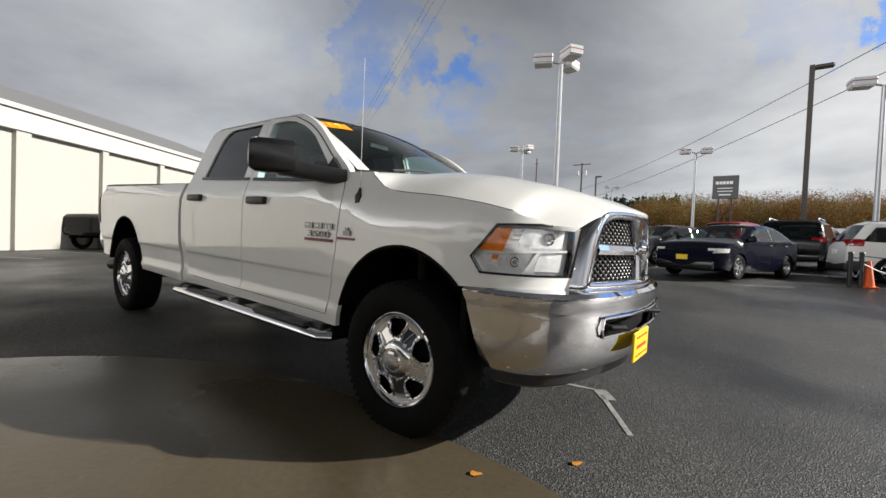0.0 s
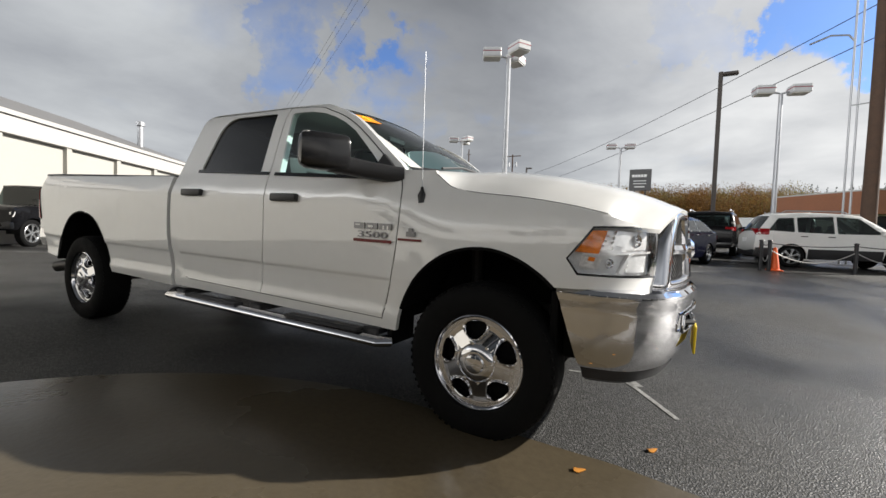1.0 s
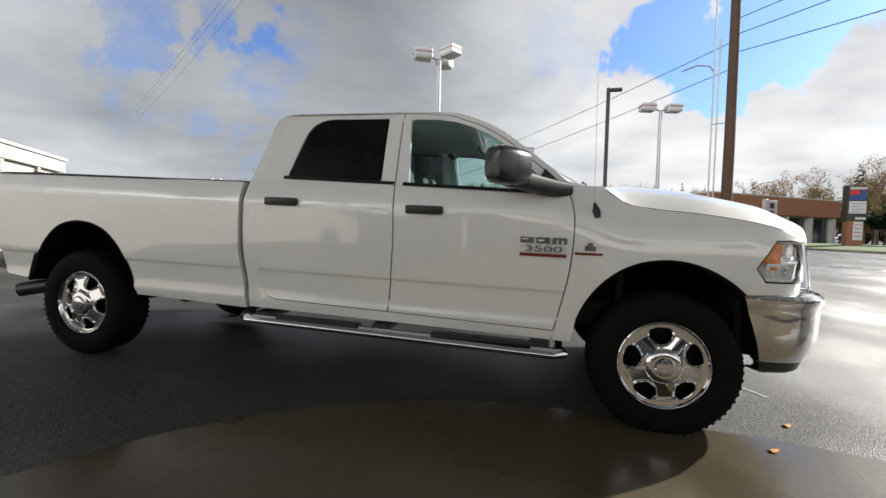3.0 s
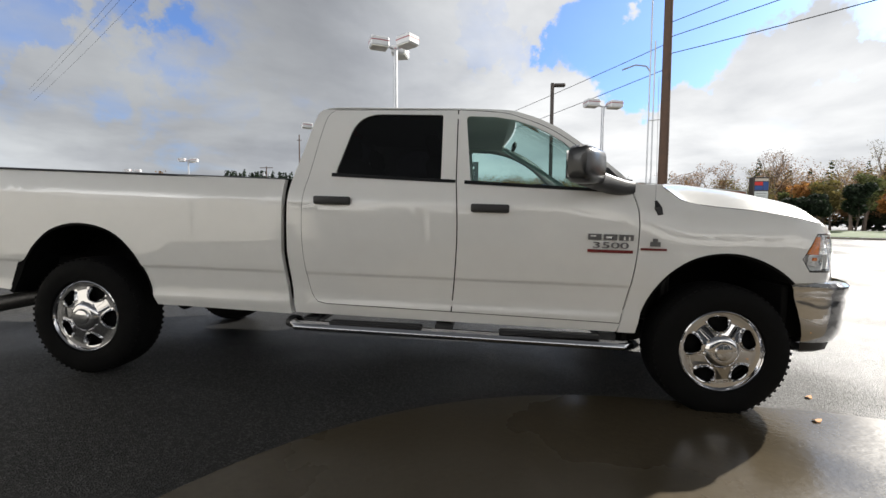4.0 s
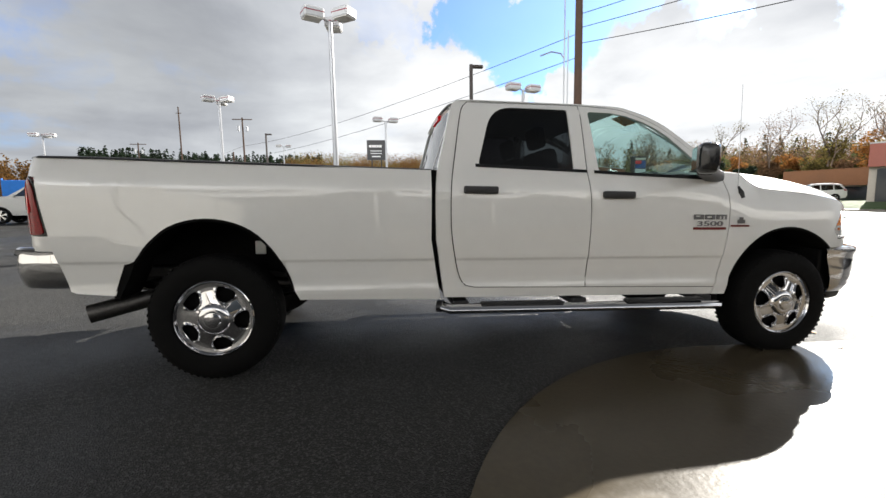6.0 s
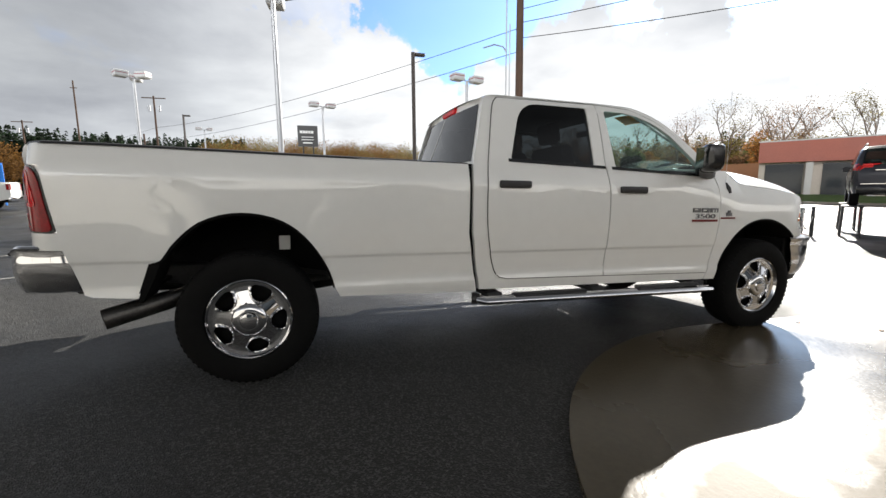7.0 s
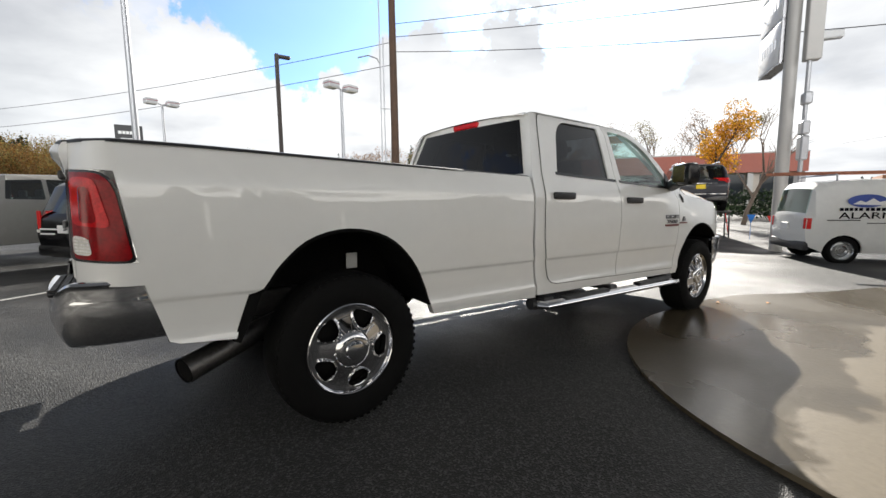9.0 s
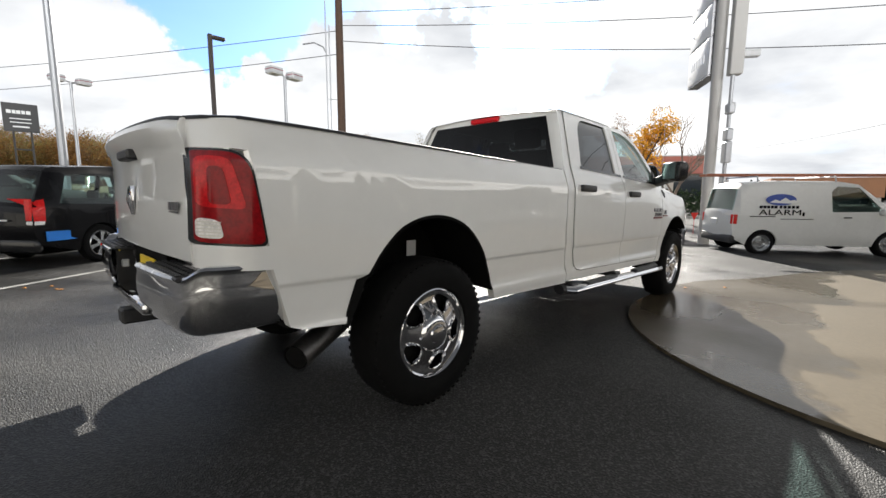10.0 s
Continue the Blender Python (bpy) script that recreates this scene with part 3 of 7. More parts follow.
TAIL_X = (-0.97, -0.995, -1.015, -1.035, -1.05, -1.065, -1.078, -1.09, -1.1, -1.11, -1.118, -1.126, -1.132)
CREASES = (0.56, 0.585, 0.60, 0.615, 0.635, 0.67, 0.75, 0.785, 0.793, 0.8, 0.806, 0.815)
ARCH_F = [(3.80, 0.64), (3.83, 0.72), (3.885, 0.815), (3.95, 0.892), (4.03, 0.956), (4.11, 0.998), (4.20, 1.024), (4.30, 1.034), (4.40, 1.024), (4.50, 0.992), (4.58, 0.950), (4.64, 0.908), (4.685, 0.866)]
ARCH_R = [(0.520, 0.60), (0.490, 0.70), (0.440, 0.80), (0.380, 0.89), (0.300, 0.975), (0.21, 1.035), (0.10, 1.072), (-0.02, 1.085), (-0.14, 1.070), (-0.25, 1.028), (-0.33, 0.965), (-0.40, 0.89), (-0.455, 0.81), (-0.51, 0.79)]
DOOR_TOP = [(2.60, 1.945), (2.90, 1.925), (3.03, 1.885), (3.15, 1.84), (3.27, 1.775), (3.39, 1.69), (3.52, 1.585), (3.69, 1.44)]


def truck_tyre():
    bm = B()
    prof = [(0.246, -0.090), (0.253, -0.112), (0.262, -0.130), (0.290, -0.139), (0.335, -0.141), (0.375, -0.132), (0.400, -0.118), (0.4145, -0.098), (0.4195, -0.06), (0.4205, 0.0),
            (0.4195, 0.06), (0.4145, 0.098), (0.400, 0.118), (0.375, 0.132), (0.335, 0.141), (0.290, 0.139), (0.262, 0.130), (0.253, 0.112), (0.246, 0.090)]
    lathe(bm, prof, 72)
    # shoulder blocks
    for k in range(60):
        a = 2 * math.pi * k / 60
        for s in (-1, 1):
            m = Matrix.Rotation(-a, 4, "Y") @ Matrix.Translation((0.4045, s * 0.107, 0))
            box(bm, (-0.004, -0.014, -0.009), (0.0045, 0.014, 0.009), m=m)
    return bm


def wheel_face():
    """Five broad flat spokes that run into a wide rim band; rounded openings between them with rolled edges."""
    bm = B()
    n, rings = 200, 26
    r0, r1 = 0.100, 0.2395

    def opening(r, a):
        """1 on the edge of the nearest opening, less inside it."""
        step = 2 * math.pi / 5
        da = (a % step) - step / 2
        v = r * math.sin(da)
        w = 0.045 + 0.45 * (r - 0.170)
        return ((abs(r - 0.174) / 0.040) ** 3.2 + (abs(v) / w) ** 3.2) ** (1 / 3.2)

    def height(r, a):
        f = opening(r, a)
        t = (r - r0) / (r1 - r0)
        h = 0.034 - 0.024 * min(1.0, t / 0.62) + 0.004 * max(0, (t - 0.8) / 0.2)
        inner = max(0.0, min(1.0, (0.205 - r) / 0.03))
        h += 0.016 * inner * math.exp(-((f - 1.24) / 0.11) ** 2)
        if f < 1.16:
            h -= 0.026 * ((1.16 - f) / 0.16) ** 2
        return h

    vv = []
    for i in range(rings + 1):
        r = r0 + (r1 - r0) * i / rings
        vv.append([bm.verts.new((r * math.cos(2 * math.pi * k / n), 0, r * math.sin(2 * math.pi * k / n))) for k in range(n)])
    for i in range(rings):
        for k in range(n):
            r, a = r0 + (r1 - r0) * (i + 0.5) / rings, 2 * math.pi * (k + 0.5) / n
            if opening(r, a) > 1.0:
                bm.faces.new((vv[i][k], vv[i][(k + 1) % n], vv[i + 1][(k + 1) % n], vv[i + 1][k]))
    for v in [v for v in bm.verts if not v.link_faces]:
        bm.verts.remove(v)
    # draw the stepped edge of each opening onto its true curve
    for v in bm.verts:
        r = math.hypot(v.co.x, v.co.z)
        if v.is_boundary and 0.11 < r < 0.23:
            for _ in range(4):
                r, a = math.hypot(v.co.x, v.co.z), math.atan2(v.co.z, v.co.x)
                f, e = opening(r, a), 1e-4
                fr, fa = (opening(r + e, a) - f) / e, (opening(r, a + e) - f) / e
                g2 = fr * fr + (fa / r) ** 2 + 1e-9
                r2, a2 = r - (f - 1) * fr / g2, a - (f - 1) * fa / (r * r) / g2
                v.co.x, v.co.z = r2 * math.cos(a2), r2 * math.sin(a2)
    for v in bm.verts:
        v.co.y = -height(math.hypot(v.co.x, v.co.z), math.atan2(v.co.z, v.co.x))
    rim = [e for e in bm.edges if e.is_boundary]
    ext = bmesh.ops.extrude_edge_only(bm, edges=rim)
    for g in ext["geom"]:
        if isinstance(g, bmesh.types.BMVert):
            g.co.y += 0.022
    return bm


def truck_wheel(parent, x, y, out, turn=0.0):
    """out: -1 for the near side, where the outer face looks to -y."""
    e = new("wheel")
    e.parent = parent
    e.matrix_local = pose(x, y, 0.4205, 0, 0, 0 if out < 0 else 180) @ pose(0, 0, 0, 0, turn, 0)
    part("tyre", truck_tyre(), "rubber", e, "black rubber tyre with a blocky shoulder")
    rim = part("rim", wheel_face_shift(), "chrome", e, "polished chrome five-spoke wheel")
    bm = B()
    lathe(bm, [(0.2365, -0.100), (0.240, -0.106), (0.244, -0.118), (0.249, -0.124), (0.2545, -0.121), (0.256, -0.110), (0.250, -0.098), (0.236, -0.092), (0.226, -0.02), (0.226, 0.09)], 72)
    part("rim_lip", bm, "chrome", e)
    bm = B()
    lathe(bm, [(0.0, -0.160), (0.034, -0.159), (0.048, -0.155), (0.054, -0.146), (0.062, -0.146), (0.080, -0.142), (0.096, -0.132), (0.106, -0.118), (0.110, -0.108), (0.116, -0.104), (0.120, -0.094), (0.121, -0.07)], 40)
    part("hub_cap", bm, "chrome", e, "domed chrome hub cap")
    for k in range(8):
        bm = B()
        a = 2 * math.pi * (k + 0.5) / 8
        tube(bm, [(0.103 * math.cos(a), -0.095, 0.103 * math.sin(a)), (0.103 * math.cos(a), -0.130, 0.103 * math.sin(a))], 0.009, 8)
        part("wheel_nut", bm, "chrome", e)
    bm = B()
    lathe(bm, [(0.0, -0.045), (0.17, -0.045), (0.222, -0.03), (0.222, 0.03), (0.0, 0.03)], 32)
    part("brake_disc", bm, "liner_black", e, "dark brake disc behind the spokes")
    return e


def wheel_face_shift():
    bm = wheel_face()
    for v in bm.verts:
        v.co.y -= 0.088
    return bm


def mirror_y(bm):
    for v in bm.verts:
        v.co.y = -v.co.y
    return bm


def shrink(points, d):
    """Pull an outline in by d."""
    n = len(points)
    area = sum(points[i][0] * points[(i + 1) % n][1] - points[(i + 1) % n][0] * points[i][1] for i in range(n))
    s = 1 if area > 0 else -1
    out = []
    for i in range(n):
        p, a, b = Vector(points[i]), Vector(points[i - 1]), Vector(points[(i + 1) % n])
        n1 = Vector((-(p - a).y, (p - a).x)).normalized() * s
        n2 = Vector((-(b - p).y, (b - p).x)).normalized() * s
        m = (n1 + n2)
        m = m / max(0.5, m.length_squared / 2)
        out.append(tuple(p + m * d))
    return out


def build_truck():
    T = thing("pickup_truck", LOT, "white crew-cab pickup truck with chrome bumpers beside a concrete apron", "pickup truck")
    win_r = rounded([(1.785, 1.468), (2.505, 1.448), (2.495, 1.905), (1.905, 1.905)], [0.03, 0.02, 0.02, 0.16], 6)
    win_f_corners = [(2.70, 1.442), (3.63, 1.412), (3.50, 1.545), (3.41, 1.625), (3.30, 1.722), (3.20, 1.785), (3.10, 1.832), (2.98, 1.872), (2.85, 1.893), (2.655, 1.897)]
    win_f = rounded(win_f_corners, [0.02, 0.02, 0, 0, 0, 0, 0, 0, 0, 0.03])
    door_f = spline(DOOR_TOP + [(3.735, 1.37), (3.757, 1.28), (3.762, 1.16), (3.752, 0.98), (3.728, 0.82), (3.672, 0.566)], 3) + spline([(2.608, 0.586), (2.622, 0.80), (2.63, 1.044), (2.624, 1.25), (2.610, 1.44)], 2)
    door_r = [(2.592, 1.945)] + spline([(2.602, 1.44), (2.616, 1.25), (2.622, 1.044), (2.614, 0.80), (2.600, 0.586)], 2) + [ (1.76, 0.600)] + spline([(1.70, 0.612), (1.66, 0.66), (1.622, 0.80), (1.590, 1.016), (1.588, 1.302), (1.620, 1.52), (1.655, 1.74), (1.685, 1.88), (1.73, 1.935)], 3)
    cab_out = [(1.543, 0.525), (3.66, 0.503)] + spline([(3.70, 0.60), (3.765, 0.884), (3.79, 1.17), (3.785, 1.33), (3.74, 1.45), (3.56, 1.605), (3.42, 1.715), (3.29, 1.81), (3.16, 1.878), (3.04, 1.925), (2.92, 1.957), (2.6, 1.968)], 3) \
        + spline([(1.76, 1.967), (1.68, 1.958), (1.63, 1.935), (1.598, 1.87), (1.545, 1.64), (1.488, 1.41), (1.476, 1.2), (1.482, 0.941)], 3)
    fender = [(3.668, 0.505), (3.775, 0.505), (3.79, 0.58)] + spline(ARCH_F, 2) + [(4.95, 0.874), (5.255, 0.874), (5.255, 0.931), (5.00, 0.931), (4.782, 0.934), (4.727, 1.012), (4.846, 1.170), (4.95, 1.175), (5.10, 1.181), (5.05, 1.196), (4.973, 1.213), (4.87, 1.234),
                                                                          (4.713, 1.266), (4.478, 1.298), (4.204, 1.322), (4.05, 1.352), (3.96, 1.41), (3.93, 1.452)] + spline([(3.705, 1.455), (3.743, 1.38), (3.765, 1.28), (3.770, 1.16), (3.760, 0.98), (3.736, 0.82), (3.690, 0.60)], 3)
    bed = [(1.445, 1.424), (1.445, 0.94), (1.515, 0.515), (0.553, 0.535)] + spline(ARCH_R, 2) + [(-0.580, 0.588), (-0.80, 0.605), (-0.84, 0.62), (-0.915, 0.875), (-1.138, 0.880), (-1.138, 0.972), (-0.930, 0.970), (-0.992, 1.335),
                                                                                 (-1.138, 1.345), (-1.138, 1.452), (-0.92, 1.457), (-0.7, 1.456)]
    tail = [(-1.14, 0.984), (-0.945, 0.980), (-1.003, 1.322), (-1.14, 1.333)]
    for s in (-1, 1):
        bm = panel(B(), cab_out, lambda x, z: truck_side(x, z) - 0.010, s, holes=(shrink(win_r, -0.012), shrink(win_f, -0.012)), depth=0.05)
        part("cab_side", bm, "white_paint", T)
        d = part("front_door", panel(B(), door_f, truck_side, s, holes=(win_f,), cuts=CREASES), "white_paint", T)
        part("window_pane", panel(B(), shrink(win_f, -0.006), lambda x, z: truck_side(x, z) - 0.014, s, depth=0), "clear_glass", d, "clear door window")
        part("door_seal", panel(B(), shrink(door_f, -0.006), lambda x, z: truck_side(x, z) - 0.007, s, holes=(shrink(win_f, -0.02),), depth=0, cuts=CREASES), "liner_black", d)
        door_trim(d, s, 2.832, 1.267, [(2.66, 1.436), (3.66, 1.400)])
        d2 = part("rear_door", panel(B(), door_r, truck_side, s, holes=(win_r,), cuts=CREASES), "white_paint", T)
        part("window_pane", panel(B(), shrink(win_r, -0.006), lambda x, z: truck_side(x, z) - 0.014, s, depth=0), "tint_glass", d2, "dark tinted door window")
        part("door_seal", panel(B(), shrink(door_r, -0.006), lambda x, z: truck_side(x, z) - 0.007, s, holes=(shrink(win_r, -0.02),), depth=0, cuts=CREASES), "liner_black", d2)
        door_trim(d2, s, 1.793, 1.290, [(1.765, 1.466), (2.60, 1.440)])
        part("front_fender", wrap(panel(B(), fender, truck_side, s, step=0.06)), "white_paint", T)
        part("bed_side", panel(B(), bed, truck_side, s, depth=0.05, cuts=CREASES, xcuts=TAIL_X), "white_paint", T)
        # tail lamp
        t = part("tail_lamp", panel(B(), rounded(tail, [0.02, 0.03, 0.09, 0.01], 6), truck_side, s, lift=0.010, step=0.05, depth=0.05, xcuts=TAIL_X), "red_lens", T, "large red tail lamp")
        bm = panel(B(), rounded([(-1.137, 1.12), (-1.01, 1.11), (-1.055, 1.305), (-1.137, 1.315)], 0.03), truck_side, s, lift=0.014, step=0.05, depth=0.02, xcuts=TAIL_X)
        part("brake_lens", bm, "red_bright", t, "brighter red upper lens")
        bm = panel(B(), rounded([(-1.138, 1.0), (-1.075, 1.0), (-1.085, 1.07), (-1.138, 1.08)], 0.02), truck_side, s, lift=0.014, step=0.05, depth=0.02, xcuts=TAIL_X)
        rv = part("reverse_lens", bm, "clear_lens", t, "clear reversing lens")
        for k in range(5):
            bm = panel(B(), [(-1.136, 1.008 + 0.013 * k), (-1.082, 1.008 + 0.013 * k), (-1.083, 1.012 + 0.013 * k), (-1.136, 1.012 + 0.013 * k)], truck_side, s, lift=0.017, step=0.05, depth=0.006)
            part("lens_rib", bm, "lamp_lens", rv)
        bm = panel(B(), rounded([(-1.11, 1.13), (-1.055, 1.13), (-1.075, 1.27), (-1.11, 1.275)], 0.02), truck_side, s, lift=0.017, step=0.05, depth=0.02, xcuts=TAIL_X)
        part("lens_core", bm, "red_lens", t, "dark red core of the upper lens")
        bm = panel(B(), rounded(shrink(tail, -0.010), [0.02, 0.03, 0.09, 0.01], 6), truck_side, s, lift=0.003, step=0.05, depth=0.02, xcuts=TAIL_X)
        part("lamp_surround", bm, "black_gloss", t)
        # black rubber between cab and bed, and round the arches
        bm = B()
        grid(bm, [[(x, s * (truck_side(1.46, z) - 0.045), z) for x in (1.43, 1.50)] for z in [0.53 + i * 0.09 for i in range(11)]])
        part("gap_seal", bm, "liner_black", T)
        for arch, ax in ((spline(ARCH_F, 2), 4.302), (spline(ARCH_R, 2), 0.0)):
            liner(T, arch, s)
        headlamp(T, s)
        running_board(T, s)
        mirror(T, s)
        rail_cap(T, s)
        mudflap(T, s)
    # roof
    bm = B()
    rows = []
    for i in range(17):
        x = 1.60 + 1.36 * i / 16
        drop = 0.020 * max(0, (x - 2.5) / 0.46) ** 2 + 0.03 * max(0, (1.72 - x) / 0.12) ** 2
        rows.append([(x + 0.07 * (1 - v * v) * (i / 16), 0.735 * v, 1.962 - 0.010 * abs(v) ** 6 + 0.028 * (1 - v * v) - drop) for v in [j / 8 - 1 for j in range(17)]])
    grid(bm, rows)
    part("roof", bm, "white_paint", T)
    # inside of the cab
    cabin(T)
    # windscreen and its pillars
    def screen(u, v, out=0.0):
        """u along the slope from the cowl, v across."""
        x = (3.92 - 0.20 * v * v) * (1 - u) + (3.02 - 0.08 * v * v) * u + 0.03 * math.sin(math.pi * u)
        y = v * (0.83 * (1 - u) + 0.715 * u)
        z = 1.475 * (1 - u) + 1.955 * u + 0.015 * (1 - v * v) + out - 0.03 * u * v * v
        return (x + out * 0.5, y, z)
    bm = B()
    grid(bm, [[screen(0.02 + 0.96 * i / 10, j / 8 - 1) for j in range(17)] for i in range(11)])
    scr = part("windscreen", bm, "clear_glass", T, "raked clear windscreen with an orange year sticker")
    for i, (a, b) in enumerate(((-0.99, -0.90), (0.90, 0.99))):
        bm = B()
        grid(bm, [[screen(k / 10, a + (b - a) * j / 2, 0.006) for j in range(3)] for k in range(11)])
        part("pillar_trim", bm, "white_paint", T)
    bm = B()
    grid(bm, [[screen(0.80 + 0.13 * i / 4, -0.92 + 0.36 * j / 6, 0.006) for j in range(7)] for i in range(5)])
    part("year_sticker", bm, "sticker_orange", scr, "orange sticker with yellow figures")
    c, ax, up = Vector(screen(0.865, -0.76, 0.010)), Vector(screen(0.865, -0.60, 0.010)) - Vector(screen(0.865, -0.90, 0.010)), Vector(screen(0.95, -0.76, 0.010)) - Vector(screen(0.80, -0.76, 0.010))
    ax.normalize()
    up = (up - ax * up.dot(ax)).normalized()
    nrm = ax.cross(up)
    m = Matrix(((ax.x, up.x, nrm.x, 0), (ax.y, up.y, nrm.y, 0), (ax.z, up.z, nrm.z, 0), (0, 0, 0, 1)))
    lettering("14", 0.13, LOT @ Matrix.Translation(c - up * 0.045) @ m, "sticker_yellow", None, "year_figures").parent = scr
    bpy.data.objects["year_figures"].matrix_parent_inverse = LOT.inverted()
    bm = B()
    grid(bm, [[Vector(screen(-0.07 + 0.09 * i / 2, j / 8 - 1)) + Vector((0, 0, 0.004)) for j in range(17)] for i in range(3)])
    part("cowl", bm, "black_plastic", T, "black plastic cowl below the windscreen")
    for y0, y1 in ((-0.60, -0.02), (0.05, 0.62)):
        bm = B()
        tube(bm, [Vector(screen(0.0, y0 / 0.83, 0.02)), Vector(screen(0.05, (y0 * 0.6 + y1 * 0.4) / 0.83, 0.025)), Vector(screen(0.02, y1 / 0.83, 0.02))], 0.009, 6)
        part("wiper", bm, "black_plastic", T)
    # rear window of the cab
    bm = B()
    rows = [[(1.515 + 0.135 * (z - 1.42) / 0.53 - 0.03 * (1 - v * v), v * (0.90 - 0.20 * max(0, z - 1.44) / 0.5), z) for v in [j / 8 - 1 for j in range(17)]] for z in (0.6, 1.0, 1.42, 1.46)]
    grid(bm, rows)
    rows = [[(1.515 + 0.135 * (z - 1.42) / 0.53 - 0.03 * (1 - v * v), v * (0.90 - 0.20 * max(0, z - 1.44) / 0.5), z) for v in [j / 8 - 1 for j in range(17)]] for z in (1.895, 1.93, 1.955)]
    grid(bm, rows)
    for a, b in ((-1, -0.86), (0.86, 1)):
        grid(bm, [[(1.515 + 0.135 * (z - 1.42) / 0.53 - 0.03 * (1 - v * v), v * (0.90 - 0.20 * max(0, z - 1.44) / 0.5), z) for v in (a, (a + b) / 2, b)] for z in (1.46, 1.6, 1.75, 1.895)])
    part("cab_back", bm, "white_paint", T)
    bm = B()
    grid(bm, [[(1.508 + 0.135 * (z - 1.42) / 0.53 - 0.03 * (1 - v * v), v * (0.90 - 0.20 * max(0, z - 1.44) / 0.5), z) for v in [-0.91 + 1.82 * j / 12 for j in range(13)]] for z in (1.455, 1.6, 1.75, 1.90)])
    part("rear_window", bm, "tint_glass", T, "dark tinted rear window")
    bm = B()
    box(bm, (1.592, -0.17, 1.902), (1.665, 0.17, 1.950), 0.010)
    part("high_brake_lamp", bm, "red_bright", T, "red high brake lamp on the cab roof edge")
    hood(T)
    front_end(T)
    bed_inside(T)
    rear_end(T)
    underbody(T)
    badges(T)
    # aerial on the near front fender
    bm = B()
    tube(bm, [(3.895, -0.950, 1.255), (3.885, -0.938, 1.30), (3.875, -0.918, 1.345)], [0.020, 0.026, 0.012], 8, squash=(0.7, 1))
    a = part("aerial_base", bm, "black_plastic", T)
    bm = B()
    tube(bm, [(3.875, -0.918, 1.34), (3.85, -0.912, 2.12)], 0.0016, 5)
    part("aerial", bm, "galv", a, "thin whip aerial")
    for x, y, s, turn in ((4.302, -0.862, -1, WHEEL_F), (0.0, -0.862, -1, WHEEL_R), (4.302, 0.862, 1, 40), (0.0, 0.862, 1, 0)):
        truck_wheel(T, x, y, s, turn)
    return T


def door_trim(door, s, hx, hz, belt):
    y = truck_side(hx, hz)
    bm = B()
    box(bm, (hx - 0.123, y - 0.010, hz - 0.027), (hx + 0.123, y + 0.032, hz + 0.027), 0.012, seg=2)
    if s < 0:
        mirror_y(bm)
    part("handle", bm, "black_plastic", door, "black plastic door handle")
    (x0, z0), (x1, z1) = belt
    bm = panel(B(), [(x0, z0 - 0.012), (x1, z1 - 0.012), (x1, z1 + 0.010), (x0, z0 + 0.012)], truck_side, s, lift=0.006, depth=0.015)
    part("belt_trim", bm, "black_gloss", door, "thin black belt trim")


def liner(T, arch, s):
    """Black wheel well: a flared lip and a deep tub."""
    bm = B()
    lip = [(x, s * (truck_side(x, z) + 0.004), z) for x, z in arch]
    cx = sum(p[0] for p in arch) / len(arch)
    lip2 = [(cx + (x - cx) * 0.975, s * (truck_side(x, z) + 0.002), 0.5 + (z - 0.5) * 0.97) for x, z in arch]
    deep = [(cx + (x - cx) * 0.99, s * 0.52, 0.5 + (z - 0.5) * 1.0 + 0.02) for x, z in arch]
    grid(bm, [lip, lip2, deep])
    f = bm.faces.new([bm.verts.new(p) for p in deep])
    part("wheel_well", bm, "liner_black", T, "black wheel arch liner")
    if arch[0][0] < 1:
        for (x, z, x2, z2) in ((-0.50, 0.80, -0.53, 0.53),):
            bm = B()
            quad = [(-0.455, 0.805), (-0.516, 0.798), (-0.592, 0.575), (-0.562, 0.562), (-0.495, 0.70)]
            vs = [(x, s * 0.978, z) for x, z in quad]
            fr = bm.faces.new([bm.verts.new(p) for p in vs])
            r = bmesh.ops.extrude_face_region(bm, geom=[fr])
            bmesh.ops.translate(bm, verts=[g for g in r["geom"] if isinstance(g, bmesh.types.BMVert)], vec=(0, -s * 0.25, 0))
            part("arch_guard", bm, "liner_black", T)
        if s < 0:
            bm = B()
            box(bm, (0.16, -0.56, 0.80), (0.235, -0.548, 0.90), 0.003)
            part("well_sticker", bm, "sign_white", T, "white paper sticker in the wheel well")


def mudflap(T, s):
    bm = B()
    box(bm, (3.70, s * 0.955 if s < 0 else 0.70, 0.40), (3.735, -0.70 if s < 0 else 0.955, 0.62), 0.006)
    part("splash_guard", bm, "liner_black", T)
    bm = B()
    box(bm, (4.66, s * 0.93 if s < 0 else 0.60, 0.42), (4.70, -0.60 if s < 0 else 0.93, 0.84), 0.006)
    box(bm, (4.71, min(s * 0.45, s * 0.84), 0.50), (4.93, max(s * 0.45, s * 0.84), 0.90), 0.01)
    part("splash_guard", bm, "liner_black", T)


